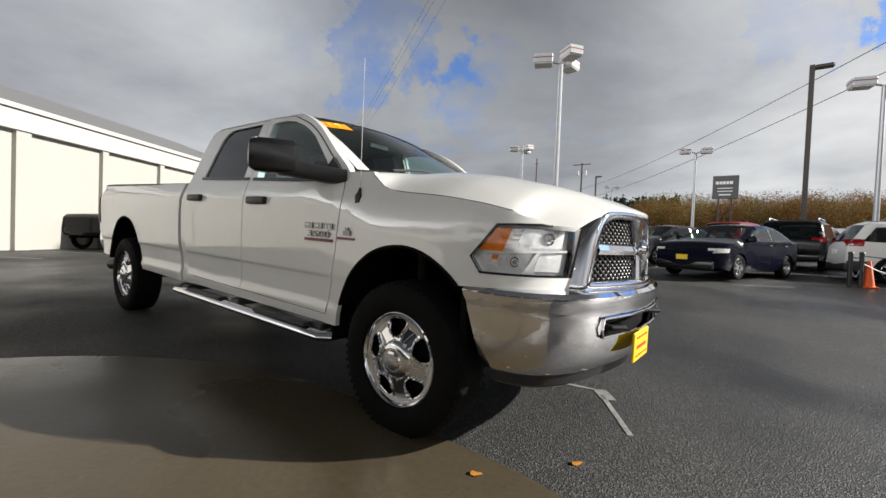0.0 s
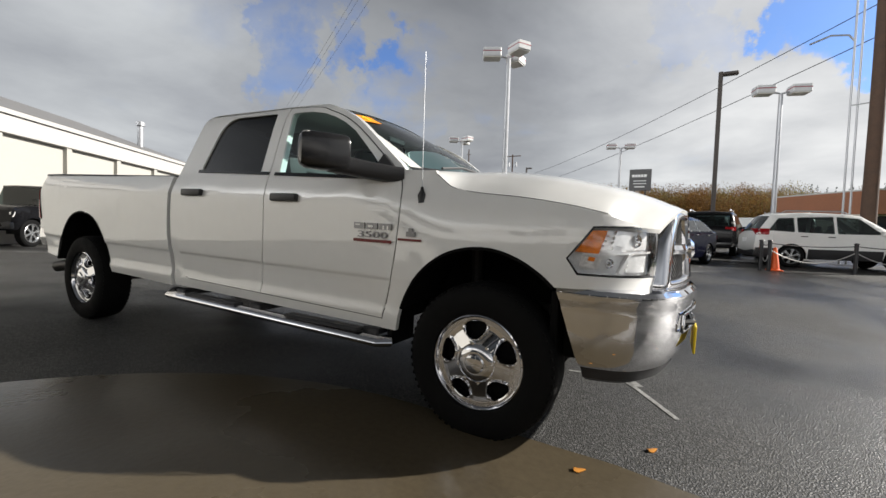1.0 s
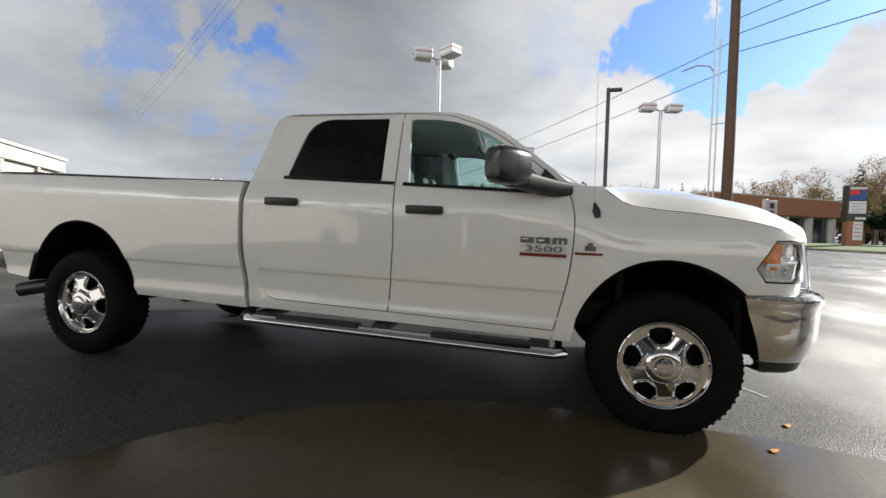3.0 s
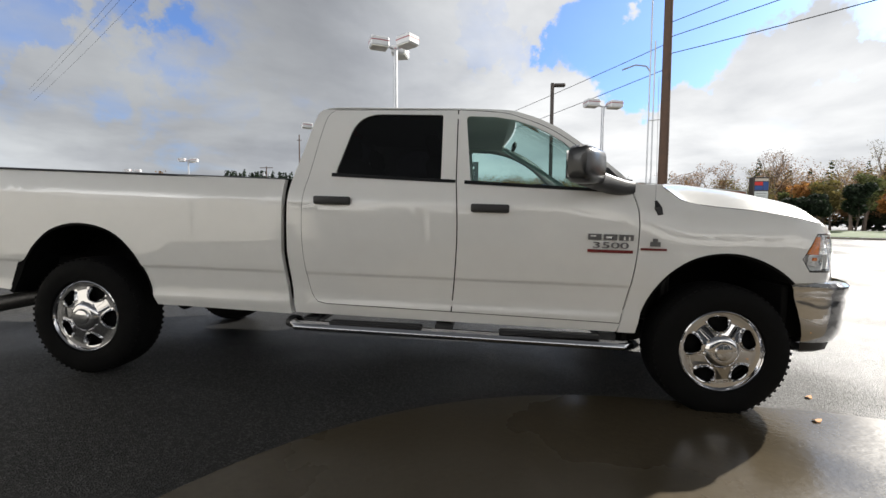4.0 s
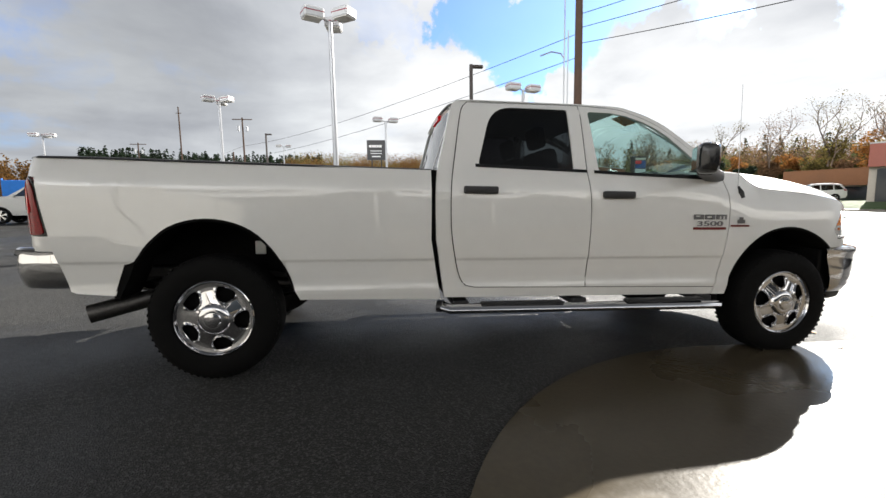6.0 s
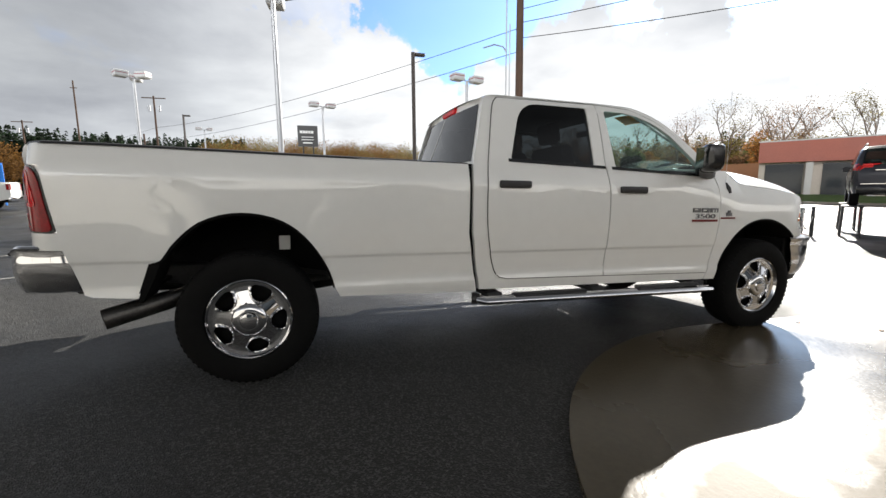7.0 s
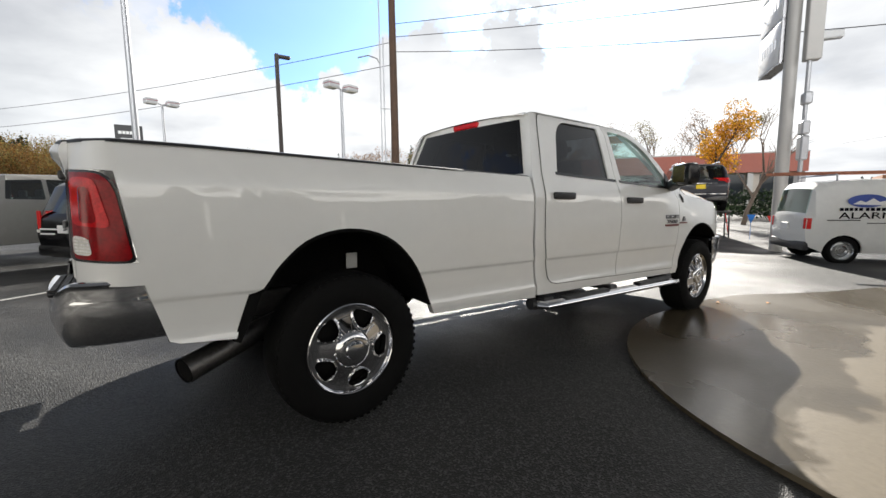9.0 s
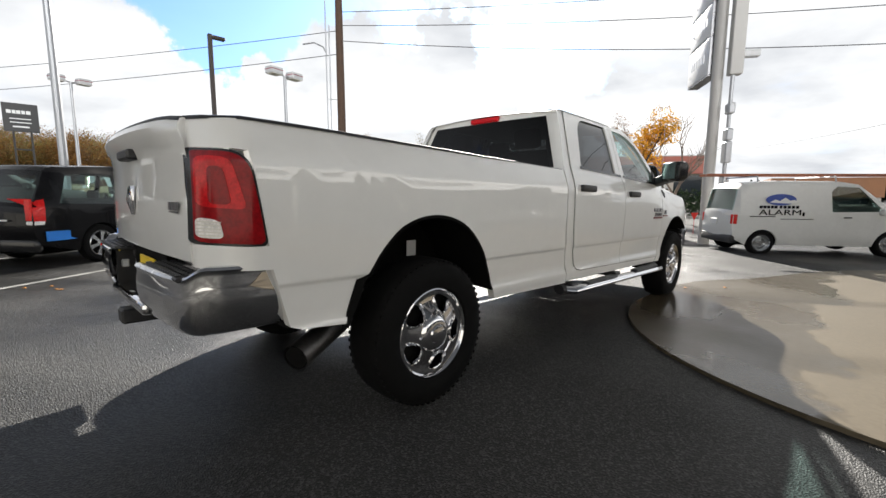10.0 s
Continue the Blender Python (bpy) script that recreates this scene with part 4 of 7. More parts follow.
def running_board(T, s):
    bm = B()
    y = s * 1.005
    pts = [(1.53, y * 0.93, 0.455), (1.58, y, 0.450), (1.8, y, 0.448), (3.5, y, 0.432), (3.68, y, 0.430), (3.73, y * 0.95, 0.430)]
    tube(bm, pts, 0.055, 14, squash=(1.0, 0.62))
    r = part("running_board", bm, "chrome", T, "polished oval step bar with black treads")
    for x0, x1 in ((1.80, 2.42), (2.92, 3.55)):
        bm = B()
        box(bm, (x0, min(s * 0.965, s * 1.045), 0.466), (x1, max(s * 0.965, s * 1.045), 0.492), 0.01)
        part("tread", bm, "black_plastic", r, "black plastic step tread")
    for x in (1.66, 2.56, 3.60):
        bm = B()
        box(bm, (x - 0.06, min(s * 0.70, s * 0.99), 0.455), (x + 0.06, max(s * 0.70, s * 0.99), 0.50), 0.01)
        part("step_bracket", bm, "black_plastic", r)
    bm = B()
    tube(bm, [(1.50, y * 0.92, 0.455), (1.54, y * 0.935, 0.455)], 0.062, 12, squash=(1, 0.68))
    part("end_cap", bm, "black_plastic", r)


def rail_cap(T, s):
    bm = B()
    xs = [-1.137, -1.132, -1.125, -1.115] + [-1.10 + 2.545 * i / 24 for i in range(25)]
    rows = []
    for x in xs:
        z = 1.458 - 0.034 * max(0, (x + 0.7)) / 2.145
        w = truck_side(x, 1.43)
        rows.append([(x, s * (w + 0.002), z - 0.007), (x, s * (w - 0.008), z + 0.006), (x, s * (w - 0.03), z + 0.011), (x, s * (w - 0.10), z + 0.011), (x, s * (w - 0.105), z - 0.03)])
    grid(bm, rows)
    part("bed_rail_cap", bm, "black_plastic", T, "black plastic bed rail cap")


def mirror(T, s):
    """Towing mirror: a deep housing that runs into a sturdy tapered arm."""
    head = [((3.462, 1.078, 1.520), 0.050, 0.030), ((3.455, 1.084, 1.520), 0.092, 0.058), ((3.440, 1.098, 1.521), 0.104, 0.070), ((3.36, 1.20, 1.521), 0.107, 0.074), ((3.31, 1.272, 1.522), 0.103, 0.068), ((3.295, 1.300, 1.523), 0.086, 0.054), ((3.29, 1.308, 1.523), 0.05, 0.03)]
    stalk = [((3.70, 0.885, 1.424), 0.044, 0.058), ((3.63, 0.935, 1.425), 0.050, 0.058), ((3.54, 1.010, 1.438), 0.050, 0.056), ((3.45, 1.085, 1.455), 0.052, 0.056), ((3.38, 1.16, 1.462), 0.052, 0.056)]
    d = Vector((0.83, 0.56, 0)).normalized()
    def body(secs):
        bm = B()
        rows = []
        for (x, y, z), h, w in secs:
            ring = []
            for k in range(20):
                a = 2 * math.pi * k / 20
                ca, sa = math.cos(a), math.sin(a)
                ca, sa = math.copysign(abs(ca) ** 0.5, ca), math.copysign(abs(sa) ** 0.5, sa)
                q = Vector((x, y, z)) + d * w * ca + Vector((0, 0, h * sa))
                ring.append((q.x, s * q.y, q.z))
            rows.append(ring)
        vv = grid(bm, rows, True)
        bm.faces.new(vv[0])
        bm.faces.new(vv[-1])
        return bm
    arm = part("mirror_housing", body(head), "black_gloss", T, "large black towing mirror on a sturdy arm", 40)
    part("mirror_arm", body(stalk), "black_plastic", arm, "sturdy black mirror arm", 40)
    # black sail where the arm meets the door
    bm = panel(B(), [(3.50, 1.405), (3.725, 1.392), (3.70, 1.44), (3.575, 1.555)], truck_side, s, lift=0.010, depth=0.02)
    part("mirror_sail", bm, "black_plastic", arm)
    bm = B()
    c, e = Vector((3.295, 1.10, 1.52)), Vector((3.225, 1.235, 1.52))
    ax = (e - c)
    quad = [c + Vector((0, 0, -0.075)), e + Vector((0, 0, -0.075)), e + Vector((0, 0, 0.08)), c + Vector((0, 0, 0.08))]
    n = Vector((-0.85, -0.45, 0)).normalized() * 0.012
    vs = [Vector(v) + Vector((0.012, 0.0, 0)) for v in quad] + [Vector(v) + n for v in quad]
    vv = [bm.verts.new((v.x + 0.035, s * v.y, v.z)) for v in vs]
    for f in ((4, 5, 6, 7), (0, 1, 5, 4), (1, 2, 6, 5), (2, 3, 7, 6), (3, 0, 4, 7)):
        bm.faces.new([vv[k] for k in f])
    part("mirror_glass", bm, "chrome", arm, "mirror glass facing back")
    bm = B()
    box(bm, (3.30, min(s * 1.275, s * 1.305), 1.585), (3.36, max(s * 1.275, s * 1.305), 1.622), 0.01)
    part("mirror_marker", bm, "clear_lens", arm)


def headlamp(T, s):
    def deep(d):
        return lambda u, z: truck_side(4.6, z) - d
    def lay(outline, d, depth=0.02, lift=0.0, holes=()):
        return wrap(panel(B(), outline, deep(d), s, holes=holes, step=0.05, depth=depth, lift=lift))
    out = [(4.737, 1.012), (4.786, 0.945), (5.225, 0.942), (5.272, 1.168), (4.95, 1.165), (4.853, 1.160)]
    h = part("headlamp", lay(shrink(out, -0.002), 0.046, 0.0), "reflector", T, "large clear headlamp with an amber corner")
    part("lamp_cover", lay(out, 0.0, 0.05, 0.003), "lamp_glass", h, "clear lamp cover")
    part("lamp_joint", lay(shrink(out, -0.009), 0.008, 0.03, holes=(out,)), "black_gloss", h)
    # black strip between the lamp and the grille
    part("lamp_end", lay([(5.228, 0.945), (5.30, 0.940), (5.33, 1.168), (5.276, 1.168)], 0.012, 0.03), "black_plastic", h)
    part("turn_signal", lay([(4.768, 1.045), (4.848, 1.150), (4.925, 1.152), (4.880, 1.040)], 0.022, 0.03), "amber", h, "amber turn signal")
    for k in range(4):
        a = 1.052 + 0.024 * k
        part("signal_rib", lay([(4.885 + 0.016 * k, a), (4.945 + 0.012 * k, a + 0.004), (4.945 + 0.012 * k, a + 0.010), (4.887 + 0.016 * k, a + 0.006)], 0.016, 0.03), "reflector", h)
    # high beam above, low beam below, a bright ledge between
    part("upper_reflector", lay([(4.960, 1.062), (5.205, 1.068), (5.235, 1.155), (4.985, 1.152)], 0.036, 0.01), "reflector", h)
    part("reflector_facet", lay([(4.955, 1.085), (5.03, 1.075), (5.055, 1.150), (4.985, 1.152)], 0.030, 0.02), "reflector", h)
    part("lower_reflector", lay([(5.045, 0.955), (5.205, 0.955), (5.220, 1.050), (5.075, 1.045)], 0.036, 0.010), "reflector", h)
    part("lamp_ledge", lay([(4.80, 1.030), (5.23, 1.050), (5.232, 1.060), (4.80, 1.040)], 0.024, 0.02), "reflector", h)
    part("lamp_divider", lay([(4.985, 0.952), (5.010, 0.952), (5.070, 1.045), (5.050, 1.045)], 0.022, 0.02), "reflector", h)
    part("marker_reflector", lay([(4.790, 0.975), (4.88, 0.965), (4.90, 1.020), (4.80, 1.025)], 0.030, 0.02), "clear_lens", h)
    part("marker_amber", lay([(4.83, 1.005), (4.86, 1.003), (4.866, 1.022), (4.836, 1.024)], 0.022, 0.02), "amber", h)
    for cu, cz, r in ((5.125, 1.110, 0.030), (5.13, 1.0, 0.028), (4.945, 0.995, 0.024)):
        bm = B()
        lathe(bm, [(r, 0.006), (r * 0.92, 0.008), (r * 0.6, 0.018), (0.012, 0.020), (0.010, 0.006), (0.0, 0.005)], 16)
        for v in bm.verts:
            v.co = (v.co.x + cu, -0.985 + 0.024 + v.co.y, v.co.z + cz)
        wrap(bm)
        if s > 0:
            mirror_y(bm)
        part("lamp_bowl", bm, "chrome", h)


HOOD_W = [(3.80, 0.855), (4.0, 0.878), (4.2, 0.893), (4.478, 0.902), (4.71, 0.900), (4.87, 0.885), (4.95, 0.856), (5.03, 0.842), (5.10, 0.818), (5.16, 0.775), (5.20, 0.735), (5.24, 0.672)]
HOOD_EDGE = [(3.80, 1.452), (3.93, 1.440), (4.05, 1.358), (4.204, 1.327), (4.478, 1.303), (4.713, 1.271), (4.87, 1.239), (4.973, 1.216), (5.10, 1.184), (5.24, 1.172)]
HOOD_TOP = [(3.80, 1.478), (4.19, 1.492), (4.52, 1.462), (4.80, 1.412), (4.95, 1.380), (5.05, 1.354), (5.12, 1.332), (5.17, 1.312), (5.20, 1.302), (5.24, 1.284)]


def hood(T):
    bm = B()
    rows = []
    for i in range(37):
        x = 3.80 + 1.44 * i / 36
        fold = min(1.0, max(0.0, (x - 4.86) / 0.32))
        fold = fold * fold * (3 - 2 * fold)
        w, e, t = smooth_table(x, HOOD_W), smooth_table(x, HOOD_EDGE), smooth_table(x, HOOD_TOP)
        row = []
        for j in range(33):
            v = -1 + 2 * j / 32
            a = abs(v)
            k = 1 - max(0.0, (a - 0.30) / 0.70) ** 2.6
            bulge = 0.012 if a < 0.42 else 0.012 * max(0, 1 - (a - 0.42) / 0.10)
            row.append((x - 0.29 * (v * w) ** 2 * fold, v * w, e + (t - e) * k + bulge * (1 - i / 40) + 0.010 * (1 - v * v)))
        rows.append(row)
    grid(bm, rows)
    rim = [e for e in bm.edges if e.is_boundary]
    ext = bmesh.ops.extrude_edge_only(bm, edges=rim)
    for g in ext["geom"]:
        if isinstance(g, bmesh.types.BMVert):
            g.co.z -= 0.02
    hd = part("hood", bm, "white_paint", T, "white hood with a raised middle")
    for s in (-1, 1):
        bm = B()
        tube(bm, [(x, s * (smooth_table(x, HOOD_W) + 0.002), smooth_table(x, HOOD_EDGE) - 0.001) for x in [3.94 + 0.05 * i for i in range(20)]], 0.0018, 5, cap=False)
        part("hood_seam", bm, "liner_black", hd)


def front_end(T):
    # grille: a chrome surround leaning back, a cross, dark mesh in four openings
    def gx(z, y):
        return 5.272 - 0.10 * (z - 0.86) - 0.29 * y * y
    half_out = spline([(0.0, 0.866), (0.30, 0.866), (0.61, 0.864), (0.664, 0.872), (0.652, 0.93), (0.616, 1.04), (0.572, 1.15), (0.525, 1.215), (0.475, 1.262), (0.40, 1.284), (0.22, 1.294), (0.0, 1.296)], 4)
    half_in = spline([(0.0, 0.918), (0.30, 0.918), (0.545, 0.916), (0.580, 0.926), (0.568, 0.96), (0.535, 1.04), (0.495, 1.125), (0.462, 1.180), (0.415, 1.215), (0.34, 1.230), (0.20, 1.236), (0.0, 1.238)], 4)
    outer = half_out + [(-y, z) for y, z in half_out[-2:0:-1]]
    inner = half_in + [(-y, z) for y, z in half_in[-2:0:-1]]
    def between(k):
        return [(a[0] + (b[0] - a[0]) * k, a[1] + (b[1] - a[1]) * k) for a, b in zip(outer, inner)]
    bm = B()
    rows = []
    for loop, back in ((outer, -0.10), (outer, -0.020), (between(0.12), 0.004), (between(0.45), 0.016), (between(0.80), 0.012), (between(0.96), 0.0), (inner, -0.012), (inner, -0.07)):
        rows.append([(gx(z, y) + back, y, z) for y, z in loop])
    grid(bm, rows, True)
    g = part("grille", bm, "chrome", T, "chrome grille surround with a cross and dark mesh", 50)
    reach = lambda z: lerp_table(z, [(q[1], q[0]) for q in half_in[8:]])
    bm = B()
    rows = []
    for i in range(17):
        y = (i / 8 - 1) * reach(1.075)
        rows.append([(gx(1.043, y) - 0.07, y, 1.043), (gx(1.043, y) - 0.010, y, 1.043), (gx(1.05, y) + 0.004, y, 1.050), (gx(1.075, y) + 0.012, y, 1.072), (gx(1.095, y) + 0.004, y, 1.096), (gx(1.103, y) - 0.010, y, 1.103), (gx(1.103, y) - 0.07, y, 1.103)])
    grid(bm, rows)
    part("grille_bar", bm, "chrome", g)
    bm = B()
    rows = []
    for i in range(11):
        z = 0.905 + 0.345 * i / 10
        w = 0.062 + 0.03 * abs(z - 1.075) / 0.16
        rows.append([(gx(z, 0) - 0.07, -w, z), (gx(z, 0) - 0.008, -w, z), (gx(z, 0) + 0.006, -w + 0.014, z), (gx(z, 0) + 0.018, 0, z), (gx(z, 0) + 0.006, w - 0.014, z), (gx(z, 0) - 0.008, w, z), (gx(z, 0) - 0.07, w, z)])
    grid(bm, rows)
    part("grille_bar", bm, "chrome", g)
    bm = B()
    lathe(bm, [(0.0, 0.02), (0.04, 0.018), (0.062, 0.0), (0.066, -0.02)], 20, "z")
    bmesh.ops.transform(bm, verts=bm.verts, matrix=pose(gx(1.075, 0) + 0.022, 0, 1.075, 0, 84, 0))
    part("emblem", bm, "chrome", g, "plain round chrome emblem")
    for sy in (-1, 1):
        for z0, z1 in ((0.918, 1.045), (1.10, 1.238)):
            bm = B()
            slope, d = 1.35, 0.046
            h = z1 - z0
            for sl in (1, -1):
                c = 0.05 - slope * h
                while c < 0.60 + slope * h:
                    pts = []
                    for k in range(13):
                        z = z0 + h * k / 12
                        y = c + sl * slope * (z - z0)
                        if 0.06 <= y <= reach(z) + 0.004:
                            pts.append((gx(z, y) - 0.030 + 0.003 * sl, sy * y, z))
                    if len(pts) > 1:
                        tube(bm, [pts[0], pts[-1]], 0.0042, 5, cap=False)
                    c += d
            part("grille_mesh", bm, "mesh_dark", g, "honeycomb mesh insert")
    bm = B()
    grid(bm, [[(gx(z, y) - 0.085, y, z) for y in (-0.56, -0.3, 0, 0.3, 0.56)] for z in (0.90, 1.07, 1.25)])
    part("grille_backing", bm, "liner_black", g)
    # bumper: a chrome bar wrapped round the nose
    plan = [(4.690, -0.962), (4.80, -0.968), (4.92, -0.962), (5.03, -0.938), (5.125, -0.890), (5.205, -0.810), (5.270, -0.705), (5.292, -0.655), (5.318, -0.58), (5.35, -0.44), (5.378, -0.30), (5.394, -0.15), (5.40, 0)]
    plan = [(4.69 + (x - 4.69) * 0.875, y) for x, y in plan]
    plan = plan + [(x, -y) for x, y in plan[-2::-1]]
    def loop(z, inset, lean=0.0):
        pts = []
        for i, (x, y) in enumerate(plan):
            a, b = plan[max(i - 1, 0)], plan[min(i + 1, len(plan) - 1)]
            tx, ty = b[0] - a[0], b[1] - a[1]
            ln = math.hypot(tx, ty)
            nx, ny = ty / ln, -tx / ln
            end = max(0, 1 - min(i, len(plan) - 1 - i) / 2.0)
            pts.append((x - nx * inset + lean * end, y - ny * inset, z + (0 if inset < 0.1 else 0)))
        return pts
    centre = lambda y, lo, hi: lo if abs(y) < 0.44 else hi
    bm = B()
    levels = [(0.858, 0.20, 0.0), (0.874, 0.17, 0.0), (0.876, 0.05, 0.0), (0.868, 0.012, 0.0), (0.850, -0.006, 0.0), (0.825, -0.008, 0.01), (0.795, 0.004, 0.02), (0.755, 0.005, 0.03), (0.70, 0.006, 0.05), (0.652, 0.009, 0.065), (0.61, 0.012, 0.08), (0.54, 0.028, 0.10), (0.49, 0.055, 0.115), (0.478, 0.075, 0.12), (0.478, 0.12, 0.12)]
    rows = [loop(z, ins, ln) for z, ins, ln in levels]
    vv = [[bm.verts.new(p) for p in r] for r in rows]
    n = len(plan)
    for i in range(len(vv) - 1):
        for k in range(n - 1):
            ymid = (plan[k][1] + plan[k + 1][1]) / 2
            zmid = (levels[i][0] + levels[i + 1][0]) / 2
            if abs(ymid) < 0.52 and 0.653 < zmid < 0.754:
                continue
            bm.faces.new((vv[i][k], vv[i][k + 1], vv[i + 1][k + 1], vv[i + 1][k]))
    part("front_bumper", bm, "chrome", T, "broad chrome front bumper reflecting the lot")
    bm = B()
    grid(bm, [[(x - 0.07, y * 0.985, z) for x, y in plan if abs(y) < 0.62] for z in (0.58, 0.66, 0.72)])
    part("bumper_opening", bm, "liner_black", T, "black opening in the bumper")
    bm = B()
    rows = [loop(0.482, 0.07, 0.12), loop(0.43, 0.085, 0.13), loop(0.41, 0.12, 0.14), loop(0.40, 0.3, 0.1)]
    grid(bm, rows)
    part("air_dam", bm, "black_plastic", T, "black air dam below the bumper")
    bm = B()
    grid(bm, [loop(0.872, 0.13), loop(0.884, 0.14), loop(0.886, 0.22)])
    part("bumper_filler", bm, "liner_black", T)
    # bright lip round the opening
    def lip(z):
        return [(x + 0.006, y, z) for x, y in plan if abs(y) < 0.60]
    top, low = lip(0.748), lip(0.660)
    bm = B()
    tube(bm, top + [(low[-1][0], low[-1][1] * 1.03, 0.70)] + low[::-1] + [(low[0][0], low[0][1] * 1.03, 0.70), top[0]], 0.007, 8, cap=False)
    part("opening_lip", bm, "chrome", T)
    for y in (-0.40, 0.40):
        bm = B()
        tube(bm, [(5.12, y - 0.05, 0.685), (5.25, y - 0.045, 0.69), (5.295, y, 0.69), (5.25, y + 0.045, 0.69), (5.12, y + 0.05, 0.685)], 0.015, 8)
        part("tow_hook", bm, "black_plastic", T)
    bm = B()
    box(bm, (5.312, -0.30, 0.495), (5.325, 0.005, 0.65), 0.004)
    p = part("dealer_plate", bm, "yellow_plate", T, "yellow dealer plate on the bumper")
    bar_parts("plate_bar", [(0.03, 0.25, 0.025, 0.008), (0.04, 0.23, 0.12, 0.010), (0.05, 0.20, 0.065, 0.018)], (5.325, -0.30, 0.495), (0, 1, 0), (0, 0, 1), (0.002, 0, 0), "sign_red", p)


def bed_inside(T):
    bm = B()
    box(bm, (-1.08, -0.51, 0.90), (1.42, 0.51, 0.94))
    for y in [-0.40 + 0.16 * i for i in range(6)]:
        box(bm, (-1.06, y - 0.03, 0.94), (1.40, y + 0.03, 0.952), 0.004)
    part("bed_floor", bm, "white_paint", T)
    bm = B()
    for s in (-1, 1):
        box(bm, (-1.02, min(s * 0.80, s * 0.84), 1.12), (1.43, max(s * 0.80, s * 0.84), 1.42))
        box(bm, (-1.02, min(s * 0.50, s * 0.82), 1.11), (1.42, max(s * 0.50, s * 0.82), 1.15), 0.01)
    box(bm, (1.40, -0.84, 0.92), (1.435, 0.84, 1.425))
    part("bed_wall", bm, "white_paint", T)


def rear_end(T):
    # tailgate with a lip along its top
    bm = B()
    prof = [(-1.120, 0.885), (-1.148, 0.900), (-1.156, 1.00), (-1.158, 1.15), (-1.150, 1.24), (-1.150, 1.31), (-1.168, 1.36), (-1.196, 1.395), (-1.206, 1.425), (-1.196, 1.450), (-1.165, 1.468), (-1.11, 1.472), (-1.08, 1.462), (-1.08, 0.90)]
    def bend(x, y, z):
        """The gate bows out in the middle and follows the bed's taper at its ends."""
        k = 1 - (abs(y) / 0.765) ** 2
        e = 1 - (abs(y) / 0.765) ** 6
        fit = min(1.0, (truck_side(-1.138, min(z, 1.43)) - 0.004) / 0.765)
        return ((-1.145 + (x + 1.145) * (0.35 + 0.65 * e) - 0.028 * k) if x < -1.1 else x, y * fit, z + 0.012 * k * (1 if z > 1.3 else 0) - (0.012 * (1 - e) if z > 1.4 else 0))
    rows = []
    for i in range(19):
        y = -0.765 + 1.53 * i / 18
        rows.append([bend(x, y, z) for x, z in prof])
    vv = grid(bm, rows)
    bm.faces.new(vv[0])
    bm.faces.new(vv[-1])
    tg = part("tailgate", bm, "white_paint", T, "white tailgate with a spoiler lip")
    bm = B()
    grid(bm, [[bend(x, -0.765 + 1.53 * i / 18, z) for x, z in ((-1.184, 1.458), (-1.180, 1.467), (-1.165, 1.475), (-1.11, 1.478), (-1.082, 1.470))] for i in range(19)])
    part("tailgate_cap", bm, "black_plastic", tg, "thin black cap along the tailgate's top")
    bm = B()
    box(bm, (-1.225, -0.12, 1.325), (-1.165, 0.12, 1.375), 0.01)
    part("tailgate_handle", bm, "black_plastic", tg, "black tailgate handle")
    bm = B()
    tube(bm, [(-1.188, 0, 1.06), (-1.196, 0, 1.13), (-1.188, 0, 1.20)], [0.03, 0.065, 0.055], 12, squash=(1.0, 0.25))
    part("tailgate_emblem", bm, "chrome", tg, "plain chrome shield emblem")
    bar_parts("tailgate_badge", [(0, 0.035, 0, 0.032), (0.042, 0.03, 0, 0.032), (0.079, 0.035, 0, 0.032), (0, 0.11, -0.010, 0.006)], (-1.166, -0.70, 1.10), (0, 1, 0), (0, 0, 1), (-0.008, 0, 0), "badge_steel", tg)
    # corner filler behind the tail lamps
    for s in (-1, 1):
        bm = B()
        grid(bm, [[(-1.135, s * y, z) for y in (0.735, min(0.775, truck_side(-1.138, z)))] for z in (0.88, 1.1, 1.3, 1.38)])
        part("bed_corner", bm, "white_paint", T)
    # chrome bumper in two corner pieces: the top edge steps up round the corner, a rolled lip runs along it
    for s in (-1, 1):
        plan = spline([(-0.880, 0.952), (-1.00, 0.962), (-1.13, 0.950), (-1.20, 0.922), (-1.255, 0.86), (-1.285, 0.76), (-1.30, 0.60), (-1.308, 0.45), (-1.310, 0.34)], 4)
        plan = [(-0.88 + (x + 0.88) * 0.87, y) for x, y in plan]
        levels = [(0.0, 0.055, -0.012), (0.0, 0.016, 0.0), (0.012, 0.004, 0.0), (0.05, -0.003, 0.0), (0.09, 0.004, 0.0), (0.13, 0.006, 0.0), (0.30, 0.0, 0.0), (0.50, 0.001, 0.0), (0.68, 0.010, 0.0), (0.84, 0.024, 0.0), (0.95, 0.042, 0.0), (1.0, 0.075, 0.0)]
        bm = B()
        rows = []
        for f, ins, drop in levels:
            row = []
            for i, (x, y) in enumerate(plan):
                a, b = plan[max(i - 1, 0)], plan[min(i + 1, len(plan) - 1)]
                tx, ty = b[0] - a[0], b[1] - a[1]
                ln = math.hypot(tx, ty)
                # the step in the top edge lies just behind the corner
                k = min(1.0, max(0.0, (0.935 - y) / 0.075)) if x < -1.1 else 0.0
                k = k * k * (3 - 2 * k)
                ztop = 0.900 - 0.042 * k
                zlow = 0.612 + 0.012 * (1 - k)
                lean = 0.055 * f * max(0.0, min(1.0, (x + 1.10) / 0.22))
                row.append((x - ty / ln * ins + lean, s * (y + tx / ln * ins), ztop + (zlow - ztop) * f + drop))
            rows.append(row)
        grid(bm, rows)
